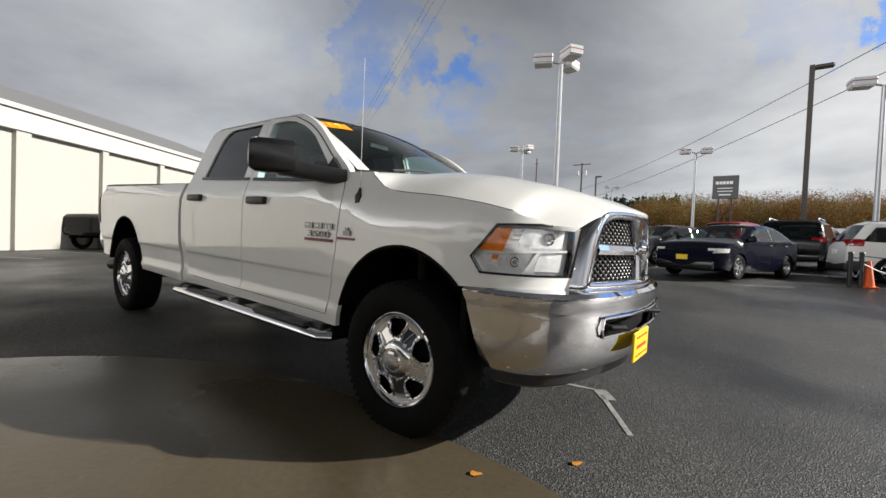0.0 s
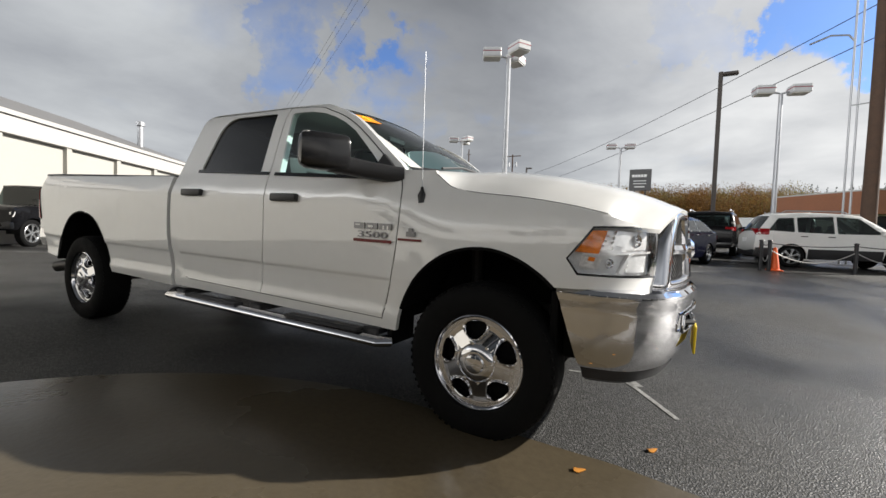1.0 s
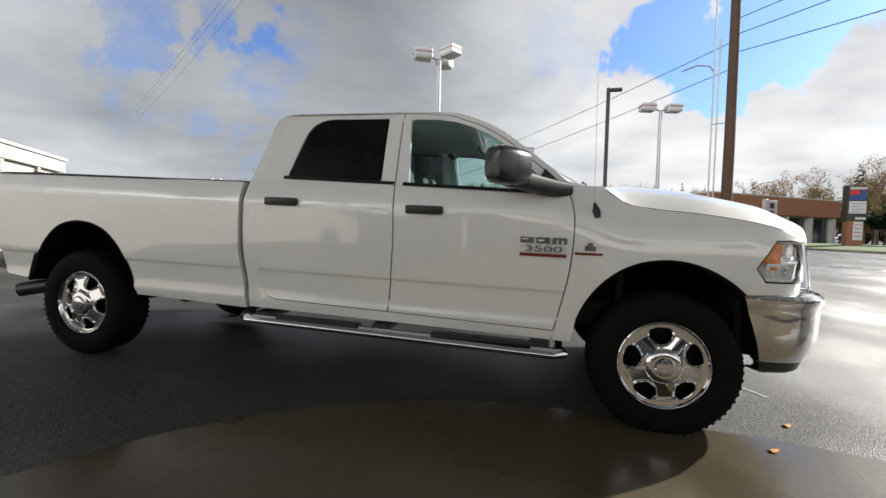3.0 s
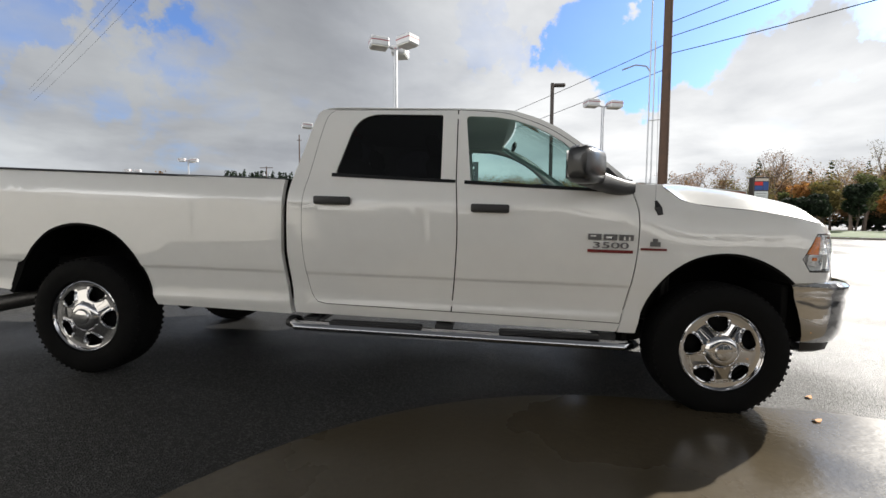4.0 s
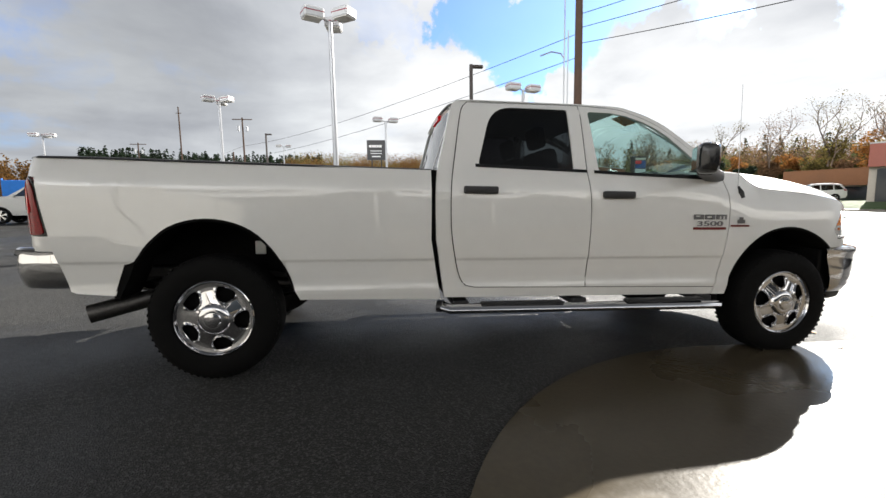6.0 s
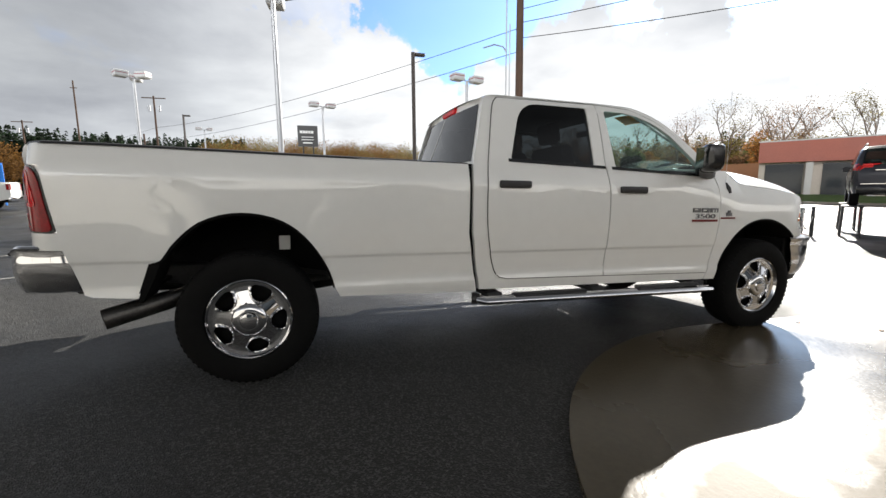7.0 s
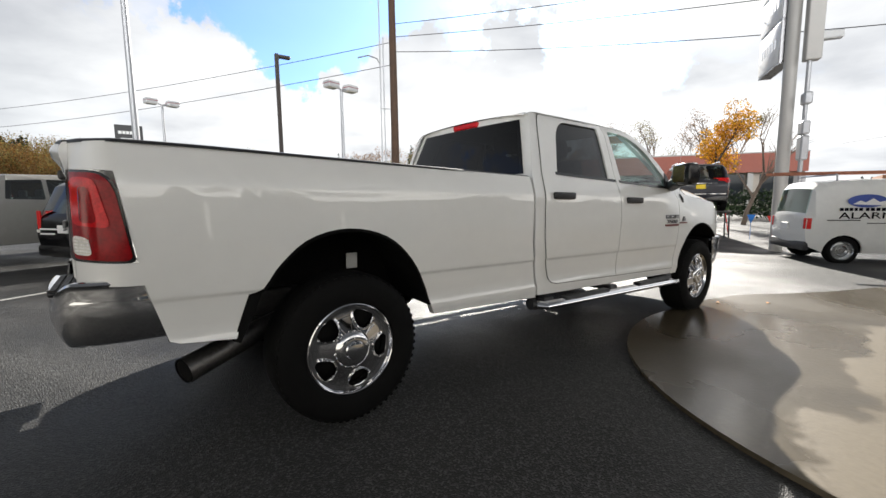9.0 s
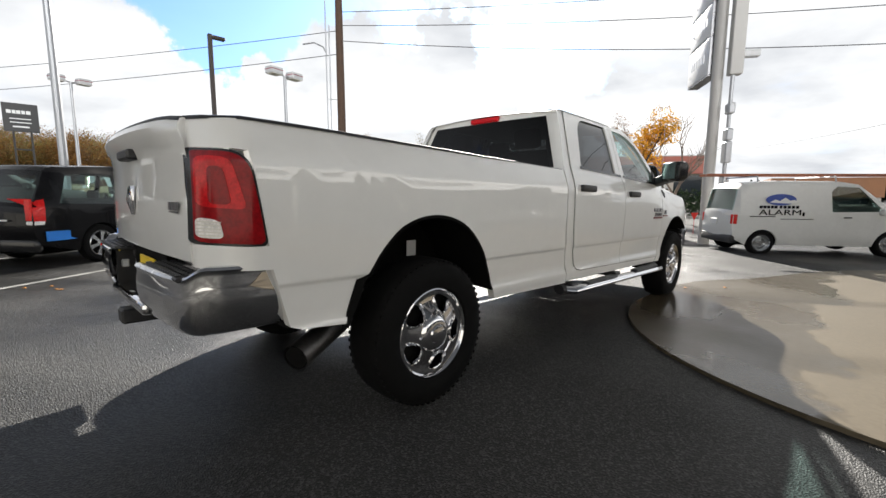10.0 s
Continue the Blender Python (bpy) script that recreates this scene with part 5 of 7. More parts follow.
        bmesh.ops.recalc_face_normals(bm, faces=bm.faces)
        bmesh.ops.solidify(bm, geom=bm.faces[:], thickness=0.007)
        bumper = part("rear_bumper", bm, "chrome", T, "chrome rear bumper corner with a step pad")
        bm = B()
        box(bm, (-1.225, min(s * 0.36, s * 0.86), 0.838), (-1.10, max(s * 0.36, s * 0.86), 0.856), 0.006)
        for i in range(14):
            for j in range(4):
                yy = s * (0.385 + 0.034 * i + 0.012 * (j % 2))
                box(bm, (-1.220 + 0.030 * j, yy - 0.011, 0.855), (-1.200 + 0.030 * j, yy + 0.011, 0.864))
        part("step_pad", bm, "black_plastic", bumper, "black ribbed bumper step pad")
        bm = B()
        box(bm, (-1.13, min(s * 0.36, s * 0.85), 0.80), (-0.98, max(s * 0.36, s * 0.85), 0.858), 0.006)
        part("bumper_bracket", bm, "black_plastic", bumper)
        # hollow inner end with a sensor
        bm = B()
        box(bm, (-1.21, min(s * 0.40, s * 0.42), 0.65), (-1.12, max(s * 0.40, s * 0.42), 0.845))
        part("inner_panel", bm, "black_plastic", bumper)
        bm = B()
        box(bm, (-1.19, min(s * 0.385, s * 0.402), 0.74), (-1.15, max(s * 0.385, s * 0.402), 0.785), 0.006)
        part("plate_lamp", bm, "lamp_box", bumper)
    bm = B()
    box(bm, (-1.245, -0.36, 0.612), (-1.13, 0.36, 0.668), 0.02, seg=2)
    part("bumper_middle", bm, "chrome", T)
    bm = B()
    box(bm, (-1.13, -0.33, 0.62), (-1.11, 0.33, 0.88))
    part("plate_recess", bm, "liner_black", T)
    bm = B()
    box(bm, (-1.145, -0.15, 0.70), (-1.132, 0.15, 0.84), 0.004)
    part("dealer_plate", bm, "yellow_plate", T, "yellow dealer plate in the rear bumper")
    bm = B()
    box(bm, (-1.27, -0.05, 0.51), (-0.95, 0.05, 0.585), 0.01)
    part("tow_hitch", bm, "black_plastic", T, "black square tow hitch")
    bm = B()
    box(bm, (-0.84, -0.93, 0.605), (-0.55, 0.93, 0.625))
    part("bed_underside", bm, "liner_black", T)


def underbody(T):
    bm = B()
    for y in (-0.42, 0.42):
        box(bm, (-1.1, y - 0.04, 0.52), (5.0, y + 0.04, 0.70), 0.01)
    for x in (-0.9, 0.7, 1.6, 2.6, 3.6, 4.9):
        box(bm, (x - 0.05, -0.42, 0.55), (x + 0.05, 0.42, 0.65))
    part("chassis", bm, "dark_steel", T, "dark steel chassis rails")
    bm = B()
    box(bm, (-1.05, -0.50, 0.72), (4.9, 0.50, 0.88))
    box(bm, (1.55, -0.90, 0.53), (3.70, 0.90, 0.72))
    part("floor_pan", bm, "liner_black", T)
    for x in (0.0, 4.302):
        bm = B()
        tube(bm, [(x, -0.80, 0.42), (x, 0.80, 0.42)], 0.055, 12)
        tube(bm, [(x - 0.02, 0.10, 0.42), (x + 0.14, 0.10, 0.42)], [0.17, 0.10], 14)
        part("axle", bm, "dark_steel", T)
    for s in (-1, 1):
        bm = B()
        for i in range(4):
            tube(bm, [(-0.72, s * 0.55, 0.62 - 0.012 * i), (0.0, s * 0.55, 0.49 - 0.012 * i), (0.66, s * 0.55, 0.58 - 0.012 * i)], 0.012, 6, squash=(3, 0.5))
        part("leaf_spring", bm, "dark_steel", T)
    bm = B()
    tube(bm, [(4.1, -0.55, 0.62), (4.1, -0.58, 1.0)], 0.035, 10)
    tube(bm, [(4.5, -0.30, 0.46), (3.4, -0.42, 0.55)], 0.03, 8)
    tube(bm, [(4.5, -0.75, 0.40), (4.5, 0.75, 0.42)], 0.022, 8)
    part("suspension_links", bm, "dark_steel", T)
    bm = B()
    tube(bm, [(0.75, -0.35, 0.50), (0.35, -0.48, 0.56), (0.0, -0.56, 0.62), (-0.30, -0.66, 0.57), (-0.50, -0.76, 0.52), (-0.79, -0.905, 0.455)], [0.045, 0.045, 0.045, 0.048, 0.060, 0.060], 18, cap=False)
    e = part("exhaust_pipe", bm, "exhaust_steel", T, "dull steel exhaust tailpipe")
    bm = B()
    tube(bm, [(-0.50, -0.76, 0.52), (-0.787, -0.9035, 0.4557)], 0.052, 18)
    part("pipe_bore", bm, "liner_black", e)
    bm = B()
    tube(bm, [(0.9, 0.30, 0.52), (1.9, 0.30, 0.50)], 0.13, 14)
    part("muffler", bm, "exhaust_steel", T)


def cabin(T):
    for x, w in ((2.55, 0.26), (1.90, 0.30)):
        for y in (-0.40, 0.40):
            bm = B()
            box(bm, (x - 0.05, y - w, 0.95), (x + 0.48, y + w, 1.12), 0.05, seg=2)
            part("seat_cushion", bm, "seat_cloth", T)
            bm = B()
            box(bm, (-0.08, -w, 0), (0.06, w, 0.60), 0.05, m=pose(x, y, 1.05, 0, -12, 0), seg=2)
            s = part("seat_back", bm, "seat_cloth", T, "dark cloth seat")
            bm = B()
            box(bm, (-0.06, -0.13, 0.62), (0.04, 0.13, 0.80), 0.04, m=pose(x, y, 1.05, 0, -12, 0), seg=2)
            part("head_rest", bm, "seat_cloth", s)
    bm = B()
    box(bm, (3.30, -0.82, 1.05), (3.80, 0.82, 1.40), 0.08, seg=3)
    part("dashboard", bm, "black_plastic", T)
    bm = B()
    pts = [(3.20 - 0.10 * math.sin(a), 0.40 + 0.19 * math.cos(a), 1.33 + 0.17 * math.sin(a)) for a in [2 * math.pi * i / 24 for i in range(25)]]
    tube(bm, pts, 0.015, 8)
    tube(bm, [(3.20, 0.22, 1.33), (3.24, 0.40, 1.33), (3.20, 0.58, 1.33)], 0.018, 6)
    tube(bm, [(3.20, 0.40, 1.33), (3.40, 0.40, 1.26)], 0.03, 8)
    part("steering_wheel", bm, "black_plastic", T)
    bm = B()
    grid(bm, [[(1.66 + 1.30 * i / 6, 0.70 * (j / 4 - 1), 1.935 - 0.02 * (i / 6) ** 3) for j in range(9)] for i in range(7)])
    part("headliner", bm, "headliner", T)
    bm = B()
    box(bm, (1.56, -0.88, 0.72), (3.75, 0.88, 0.76))
    box(bm, (1.56, -0.86, 0.76), (1.60, 0.86, 1.40))
    part("cab_floor", bm, "seat_cloth", T)
    bm = B()
    box(bm, (3.02, -0.12, 1.80), (3.05, 0.12, 1.86), 0.015)
    part("inner_mirror", bm, "black_plastic", T)


def badges(T):
    """Model lettering as plain metal bars over a red bar."""
    for s in (-1, 1):
        y = s * (truck_side(3.6, 1.07) + 0.003)
        o = (0, s * 0.008, 0)
        a = (1, 0, 0)
        e = part("door_badge", bars(B(), [(0.00, 0.080, 0.078, 0.037), (0.095, 0.080, 0.078, 0.037), (0.190, 0.085, 0.078, 0.037)], (3.452, y, 1.012), a, (0, 0, 1), o), "badge_steel", T, "dark metal model badge")
        row = lettering("3500", 0.054, Matrix.Identity(4), "badge_steel", None, "badge_number", 0.004)
        row.parent = e
        row.matrix_local = pose(3.59, y + s * 0.004, 1.040, 90, 0, 0 if s < 0 else 180) @ Matrix.Diagonal((2.1, 1, 1, 1))
        part("badge_gaps", bars(B(), [(0.012, 0.035, 0.098, 0.008), (0.107, 0.035, 0.090, 0.012), (0.215, 0.01, 0.08, 0.022), (0.245, 0.01, 0.08, 0.022)],
                                (3.452, y + s * 0.0085, 1.012), a, (0, 0, 1), (0, s * 0.001, 0)), "white_paint", e)["kind"] = "stuff"
        part("badge_bar", bars(B(), [(0.0, 0.275, 0.0, 0.018)], (3.452, y, 1.012), a, (0, 0, 1), o), "badge_red", e, "dark red bar")
        y = s * (truck_side(3.85, 1.07) + 0.003)
        f = part("fender_badge", bars(B(), [(0.055, 0.060, 0.025, 0.028), (0.070, 0.028, 0.053, 0.020)], (3.775, y, 1.035), a, (0, 0, 1), o), "badge_steel", T, "small dark metal fender badge")
        part("badge_bar", bars(B(), [(0.0, 0.155, 0.0, 0.013)], (3.775, y, 1.035), a, (0, 0, 1), o), "badge_red", f)


build_truck()

# ---------------------------------------------------------------- parked vehicles


def car_wheel(parent, x, y, r, out, rim_mat="rim_silver", steel=False, spokes=6):
    e = new("wheel")
    e.parent = parent
    e.matrix_local = pose(x, y, r, 0, 0, 0 if out < 0 else 180)
    w = 0.11
    bm = B()
    lathe(bm, [(r * 0.66, -w * 0.8), (r * 0.74, -w), (r * 0.9, -w), (r * 0.985, -w * 0.72), (r, 0), (r * 0.985, w * 0.72), (r * 0.9, w), (r * 0.66, w * 0.8)], 36)
    part("tyre", bm, "rubber", e)
    bm = B()
    lathe(bm, [(r * 0.70, -w * 0.85), (r * 0.66, -w * 0.95), (r * 0.61, -w * 0.75), (r * 0.58, -w * 0.2), (r * 0.58, w * 0.6)], 30)
    if steel:
        # pressed steel disc with a raised hub
        lathe(bm, [(0.0, -w * 0.62), (r * 0.15, -w * 0.62), (r * 0.18, -w * 0.36), (r * 0.26, -w * 0.34), (r * 0.36, -w * 0.60), (r * 0.44, -w * 0.58), (r * 0.50, -w * 0.30), (r * 0.585, -w * 0.25)], 30)
    else:
        lathe(bm, [(0.0, -w * 0.78), (r * 0.13, -w * 0.76), (r * 0.17, -w * 0.6), (r * 0.17, -w * 0.2)], 16)
        for k in range(spokes):
            turn = Matrix.Rotation(-(2 * math.pi * k / spokes + 0.3), 4, "Y")
            lo = [(r * 0.10, -r * 0.06), (r * 0.10, r * 0.06), (r * 0.40, r * 0.075), (r * 0.63, r * 0.135), (r * 0.63, -r * 0.135), (r * 0.40, -r * 0.075)]
            front = [bm.verts.new(turn @ Vector((p[0], -w * (0.72 if p[0] < r * 0.3 else 0.66), p[1]))) for p in lo]
            back = [bm.verts.new(turn @ Vector((p[0], -w * 0.34, p[1]))) for p in lo]
            bm.faces.new(front)
            for q in range(6):
                bm.faces.new((front[q], front[(q + 1) % 6], back[(q + 1) % 6], back[q]))
    part("rim", bm, rim_mat, e)
    bm = B()
    lathe(bm, [(0.0, -w * 0.1), (r * 0.6, -w * 0.1)], 20)
    part("brake_disc", bm, "liner_black", e)
    return e


def vehicle(name, m, label, category, paint, top, width, wb, r, windows, belt, low=0.30, tumble=0.30, lamps_rear=(), lamps_front=(), plate_rear="sign_white", axle=0.0,
            bumper="black_plastic", glass_mat="car_glass", group="", rack=False, lower=None, handle_x=(), nose=0.12, pane="car_glass", steel=False, seats=True):
    """A vehicle from its side silhouette. top: (x, z, kind) from the tail's foot over the roof to the nose's foot;
    kind g: the sheet from this point to the next is glass. axle: the middle of the wheelbase."""
    T = thing(name, m, label, category, group)
    xs = [p[0] for p in top]
    x0, x1 = min(xs), max(xs)
    half = width / 2

    def shape(x, z):
        w = half
        if z > belt:
            w -= (z - belt) * tumble
        if z < low + 0.25:
            w -= 0.05 * ((low + 0.25 - z) / 0.25) ** 2
        for end, s in ((x0, -1), (x1, 1)):
            d = 0.55 - abs(x - end)
            if d > 0:
                w -= nose * (d / 0.55) ** 2.2
        # rounded towards the edge of the roof
        zt = max(lerp_table(x, up), belt)
        if z > zt - 0.10:
            w -= 0.09 * (max(0, z - zt + 0.10) / 0.10) ** 2
        return max(0.1, w)

    up = sorted(((p[0], p[1]) for p in top[1:-1]), key=lambda q: q[0])
    ra = r * 1.16
    bottom = []
    for ax in (axle + wb / 2, axle - wb / 2):
        bottom.append((ax + ra, low))
        for k in range(1, 10):
            a = math.pi * k / 10
            z = r * 0.95 + ra * math.sin(a)
            bottom.append((ax + ra * math.cos(a), max(low + 0.01, z)))
        bottom.append((ax - ra, low))
    outline = [(p[0], p[1]) for p in top] + bottom
    for s in (-1, 1):
        b = part("body_side", panel(B(), outline, shape, s, holes=[shrink(rounded(w, 0.03, 2), 0.004) for w in windows], step=0.16, depth=0.04), paint, T)
        for w in windows:
            part("window", panel(B(), rounded(w, 0.03, 2), shape, s, lift=0.004, step=0.2, depth=0.008), pane, b)
        if lower:
            for xa, xb in ((x0 + 0.03, axle - wb / 2 - ra * 1.02), (axle - wb / 2 + ra * 1.02, axle + wb / 2 - ra * 1.02), (axle + wb / 2 + ra * 1.02, x1 - 0.03)):
                part("cladding", panel(B(), [(xa, low), (xb, low), (xb, lower), (xa, lower)], shape, s, lift=0.010, step=0.2, depth=0.03), "black_plastic", b, "black plastic cladding")
        for hx in handle_x:
            bm = B()
            y = shape(hx, belt - 0.09)
            box(bm, (hx - 0.09, y - 0.01, belt - 0.105), (hx + 0.09, y + 0.025, belt - 0.075), 0.008)
            if s < 0:
                mirror_y(bm)
            part("handle", bm, "black_plastic", b)
        car_wheel(T, axle + wb / 2, s * (half - 0.12), r, s, steel=steel)
        car_wheel(T, axle - wb / 2, s * (half - 0.12), r, s, steel=steel)
        bm = B()
        grid(bm, [[(x, s * y, z) for x in (x0 + 0.15, x1 - 0.15)] for y, z in ((half - 0.06, low + 0.02), (half - 0.22, low - 0.02), (0, low - 0.02))])
        for ax in (axle + wb / 2, axle - wb / 2):
            tub = [(ax + ra * math.cos(math.pi * k / 10), r * 0.95 + ra * math.sin(math.pi * k / 10)) for k in range(11)]
            grid(bm, [[(x, s * (half - 0.05), z) for x, z in tub], [(x, s * (half - 0.35), z) for x, z in tub]])
            bm.faces.new([bm.verts.new((x, s * (half - 0.34), z)) for x, z in tub])
        part("underside", bm, "liner_black", T)
    # the skin across, from the tail to the nose
    runs, run = [], [top[0]]
    for a, b in zip(top, top[1:]):
        kind = a[2] if len(a) > 2 else ""
        run_kind = run[0][3] if len(run[0]) > 3 else None
        if run_kind is None:
            run = [(*a[:2], "", kind)]
        elif run_kind != kind:
            runs.append(run)
            run = [(*a[:2], "", kind)]
        run.append(b)
    runs.append(run)
    for run in runs:
        bm = B()
        rows = []
        pts = []
        for a, b in zip(run, run[1:]):
            n = 3
            pts += [(a[0] + (b[0] - a[0]) * i / n, a[1] + (b[1] - a[1]) * i / n) for i in range(n)]
        pts.append(run[-1][:2])
        for x, z in pts:
            w = shape(x, z)
            bulge = 0.05 if (x < x0 + 0.7 or x > x1 - 0.7) else 0.0
            sgn = -1 if x < (x0 + x1) / 2 else 1
            rows.append([(x + sgn * bulge * (1 - v * v), v * w, z + (0.03 * (1 - v * v) if z > belt - 0.12 else 0)) for v in [j / 5 - 1 for j in range(11)]])
        grid(bm, rows)
        isg = len(run[0]) > 3 and run[0][3] == "g"
        part("window" if isg else "body_top", bm, glass_mat if isg else paint, T)
    for rear, lamps in ((True, lamps_rear), (False, lamps_front)):
        for lo, hi, inner, mat in lamps:
            for s in (-1, 1):
                end = x0 if rear else x1
                sg = 1 if rear else -1
                out = [(end + sg * 0.02, lo), (end + sg * inner, lo + (0.0 if rear else 0.02)), (end + sg * inner * 1.1, hi), (end + sg * (0.03 if rear else 0.12), hi)]
                part("tail_lamp" if rear else "headlamp", panel(B(), out, shape, s, lift=0.008, step=0.08, depth=0.02), mat, T)
                zc = (lo + hi) / 2
                xe = edge_x(top, zc, rear)
                bm = B()
                y0 = shape(xe, zc)
                box(bm, (xe - 0.02, y0 - min(0.22, 0.8 * inner), lo), (xe + 0.02, y0 - 0.005, hi), 0.012)
                for v in bm.verts:
                    v.co.x += (-1 if rear else 1) * 0.05 * (1 - (v.co.y / y0) ** 2) + (0 if rear else -0.02)
                if s < 0:
                    mirror_y(bm)
                part("tail_lamp" if rear else "headlamp", bm, mat, T)
    for end, s in ((x0, -1), (x1, 1)):
        bm = B()
        w = half - nose * 0.8
        box(bm, (end - (0.02 if s < 0 else 0.12), -w, low + 0.02), (end + (0.12 if s < 0 else 0.02), w, low + 0.24), 0.05, seg=2)
        part("bumper", bm, bumper, T)
    if plate_rear:
        z = low + 0.55
        xe = edge_x(top, z, True)
        bm = B()
        box(bm, (xe - 0.075, -0.15, z - 0.07), (xe - 0.035, 0.15, z + 0.08), 0.004)
        part("plate", bm, plate_rear, T)
    for s in (-1, 1):
        bm = B()
        xm = next((p[0] for p in top[::-1] if p[1] > belt + 0.02), 0.6) - 0.25
        box(bm, (xm - 0.06, min(s * (half - 0.05), s * (half + 0.14)), belt - 0.02), (xm + 0.06, max(s * (half - 0.05), s * (half + 0.14)), belt + 0.13), 0.03)
        part("door_mirror", bm, paint, T)
    if seats:
        # two seats in front, a bench behind them, a floor under both
        front = windows[-1]
        xf = sum(p[0] for p in front) / len(front) - 0.30
        for y0, y1, xs0 in ((-half + 0.28, -0.10, xf), (0.10, half - 0.28, xf), (-half + 0.26, half - 0.26, xf - 0.95)):
            bm = B()
            box(bm, (xs0, y0, belt - 0.52), (xs0 + 0.5, y1, belt - 0.36), 0.04)
            box(bm, (xs0 - 0.14, y0, belt - 0.5), (xs0 + 0.02, y1, belt + 0.12), 0.05)
            box(bm, (xs0 - 0.12, (y0 + y1) / 2 - 0.13, belt + 0.10), (xs0 - 0.02, (y0 + y1) / 2 + 0.13, belt + 0.28), 0.035)
            part("car_seat", bm, "seat_cloth", T)
        bm = B()
        box(bm, (x0 + 0.35, -half + 0.15, low + 0.02), (xf + 1.0, half - 0.15, low + 0.10))
        box(bm, (xf + 0.75, -half + 0.2, low + 0.1), (xf + 0.95, half - 0.2, belt - 0.08), 0.05)
        part("cabin_floor", bm, "liner_black", T)
    if rack:
        for s in (-1, 1):
            bm = B()
            zt = max(p[1] for p in top)
            tube(bm, [(x0 + 0.75, s * (half - 0.28), zt + 0.0), (x0 + 0.85, s * (half - 0.28), zt + 0.055), (x1 - 2.3, s * (half - 0.28), zt + 0.05), (x1 - 2.2, s * (half - 0.28), zt - 0.02)], 0.02, 6)
            part("roof_rail", bm, "galv", T)
    return T


def edge_x(top, z, rear):
    pts = top if rear else top[::-1]
    for a, b in zip(pts, pts[1:]):
        lo, hi = sorted((a[1], b[1]))
        if lo <= z <= hi and hi > lo:
            return a[0] + (b[0] - a[0]) * (z - a[1]) / (b[1] - a[1])
    return pts[0][0]


def stand(x, y, heading, lift=0.0):
    """Pose of something on the ground: heading is the direction its nose points, in degrees from +x."""
    return pose(x, y, ground_z(x, y) + lift, 0, 0, heading)


SEDAN = [(-2.28, 0.35), (-2.33, 0.60), (-2.28, 0.98), (-2.0, 1.08), (-1.75, 1.11, "g"), (-1.05, 1.40), (-0.6, 1.455), (0.0, 1.46), (0.35, 1.42, "g"), (1.15, 1.03), (1.9, 0.90), (2.22, 0.72), (2.33, 0.55), (2.30, 0.32)]
SEDAN_W = [[(-1.60, 1.06), (-0.42, 1.03), (-0.42, 1.36), (-0.95, 1.34)], [(-0.34, 1.03), (0.92, 1.01), (0.30, 1.33), (-0.34, 1.365)]]
SUV = [(-2.28, 0.38), (-2.33, 0.62), (-2.30, 1.02), (-2.24, 1.12, "g"), (-1.92, 1.62), (-1.75, 1.70), (-0.8, 1.75), (0.1, 1.72), (0.45, 1.66, "g"), (1.15, 1.17), (1.75, 1.08), (2.15, 0.96), (2.32, 0.72), (2.30, 0.36)]
SUV_W = [[(-2.0, 1.16), (-1.30, 1.12), (-1.30, 1.58), (-1.72, 1.56)], [(-1.22, 1.12), (-0.28, 1.09), (-0.28, 1.63), (-1.22, 1.59)], [(-0.20, 1.09), (0.92, 1.10), (0.36, 1.58), (-0.20, 1.63)]]
MINIVAN = [(-2.52, 0.40), (-2.58, 0.66), (-2.55, 1.00), (-2.50, 1.08, "g"), (-2.26, 1.62), (-2.12, 1.70), (-1.0, 1.76), (0.2, 1.74), (0.62, 1.68, "g"), (1.50, 1.16), (2.05, 1.02), (2.45, 0.85), (2.58, 0.60), (2.55, 0.34)]
MINIVAN_W = [[(-2.22, 1.08), (-1.15, 1.05), (-1.15, 1.60), (-2.0, 1.58)], [(-1.08, 1.05), (0.05, 1.03), (0.05, 1.63), (-1.08, 1.60)], [(0.13, 1.03), (1.28, 1.06), (0.58, 1.60), (0.13, 1.62)]]
CARGO = [(-2.10, 0.40), (-2.14, 0.70), (-2.12, 1.05), (-2.10, 1.12, "g"), (-2.00, 1.66), (-1.88, 1.80), (-1.1, 1.86), (0.3, 1.85), (0.75, 1.78, "g"), (1.45, 1.20), (1.95, 1.02), (2.25, 0.84), (2.37, 0.60), (2.34, 0.36)]
CARGO_W = [[(0.10, 1.10), (1.26, 1.12), (0.70, 1.70), (0.20, 1.73), (0.08, 1.60)]]
BOXY = [(-1.95, 0.50), (-2.0, 0.75), (-1.98, 1.12, "g"), (-1.90, 1.72), (-1.75, 1.80), (0.30, 1.80), (0.36, 1.76, "g"), (0.62, 1.22), (1.75, 1.14), (1.88, 1.05), (1.90, 0.60), (1.85, 0.48)]
BOXY_W = [[(-1.85, 1.20), (-0.75, 1.20), (-0.75, 1.68), (-1.80, 1.68)], [(-0.65, 1.20), (0.40, 1.20), (0.24, 1.68), (-0.65, 1.68)]]
PICKUP = [(-2.85, 0.55), (-2.88, 0.75), (-2.86, 1.28), (-0.80, 1.28), (-0.78, 1.36, "g"), (-0.66, 1.80), (-0.5, 1.88), (0.55, 1.90), (0.75, 1.85, "g"), (1.45, 1.36), (2.35, 1.26), (2.68, 1.12), (2.76, 0.75), (2.72, 0.52)]
PICKUP_W = [[(-0.62, 1.36), (0.05, 1.34), (0.05, 1.78), (-0.55, 1.76)], [(0.13, 1.34), (1.18, 1.34), (0.72, 1.77), (0.13, 1.79)]]


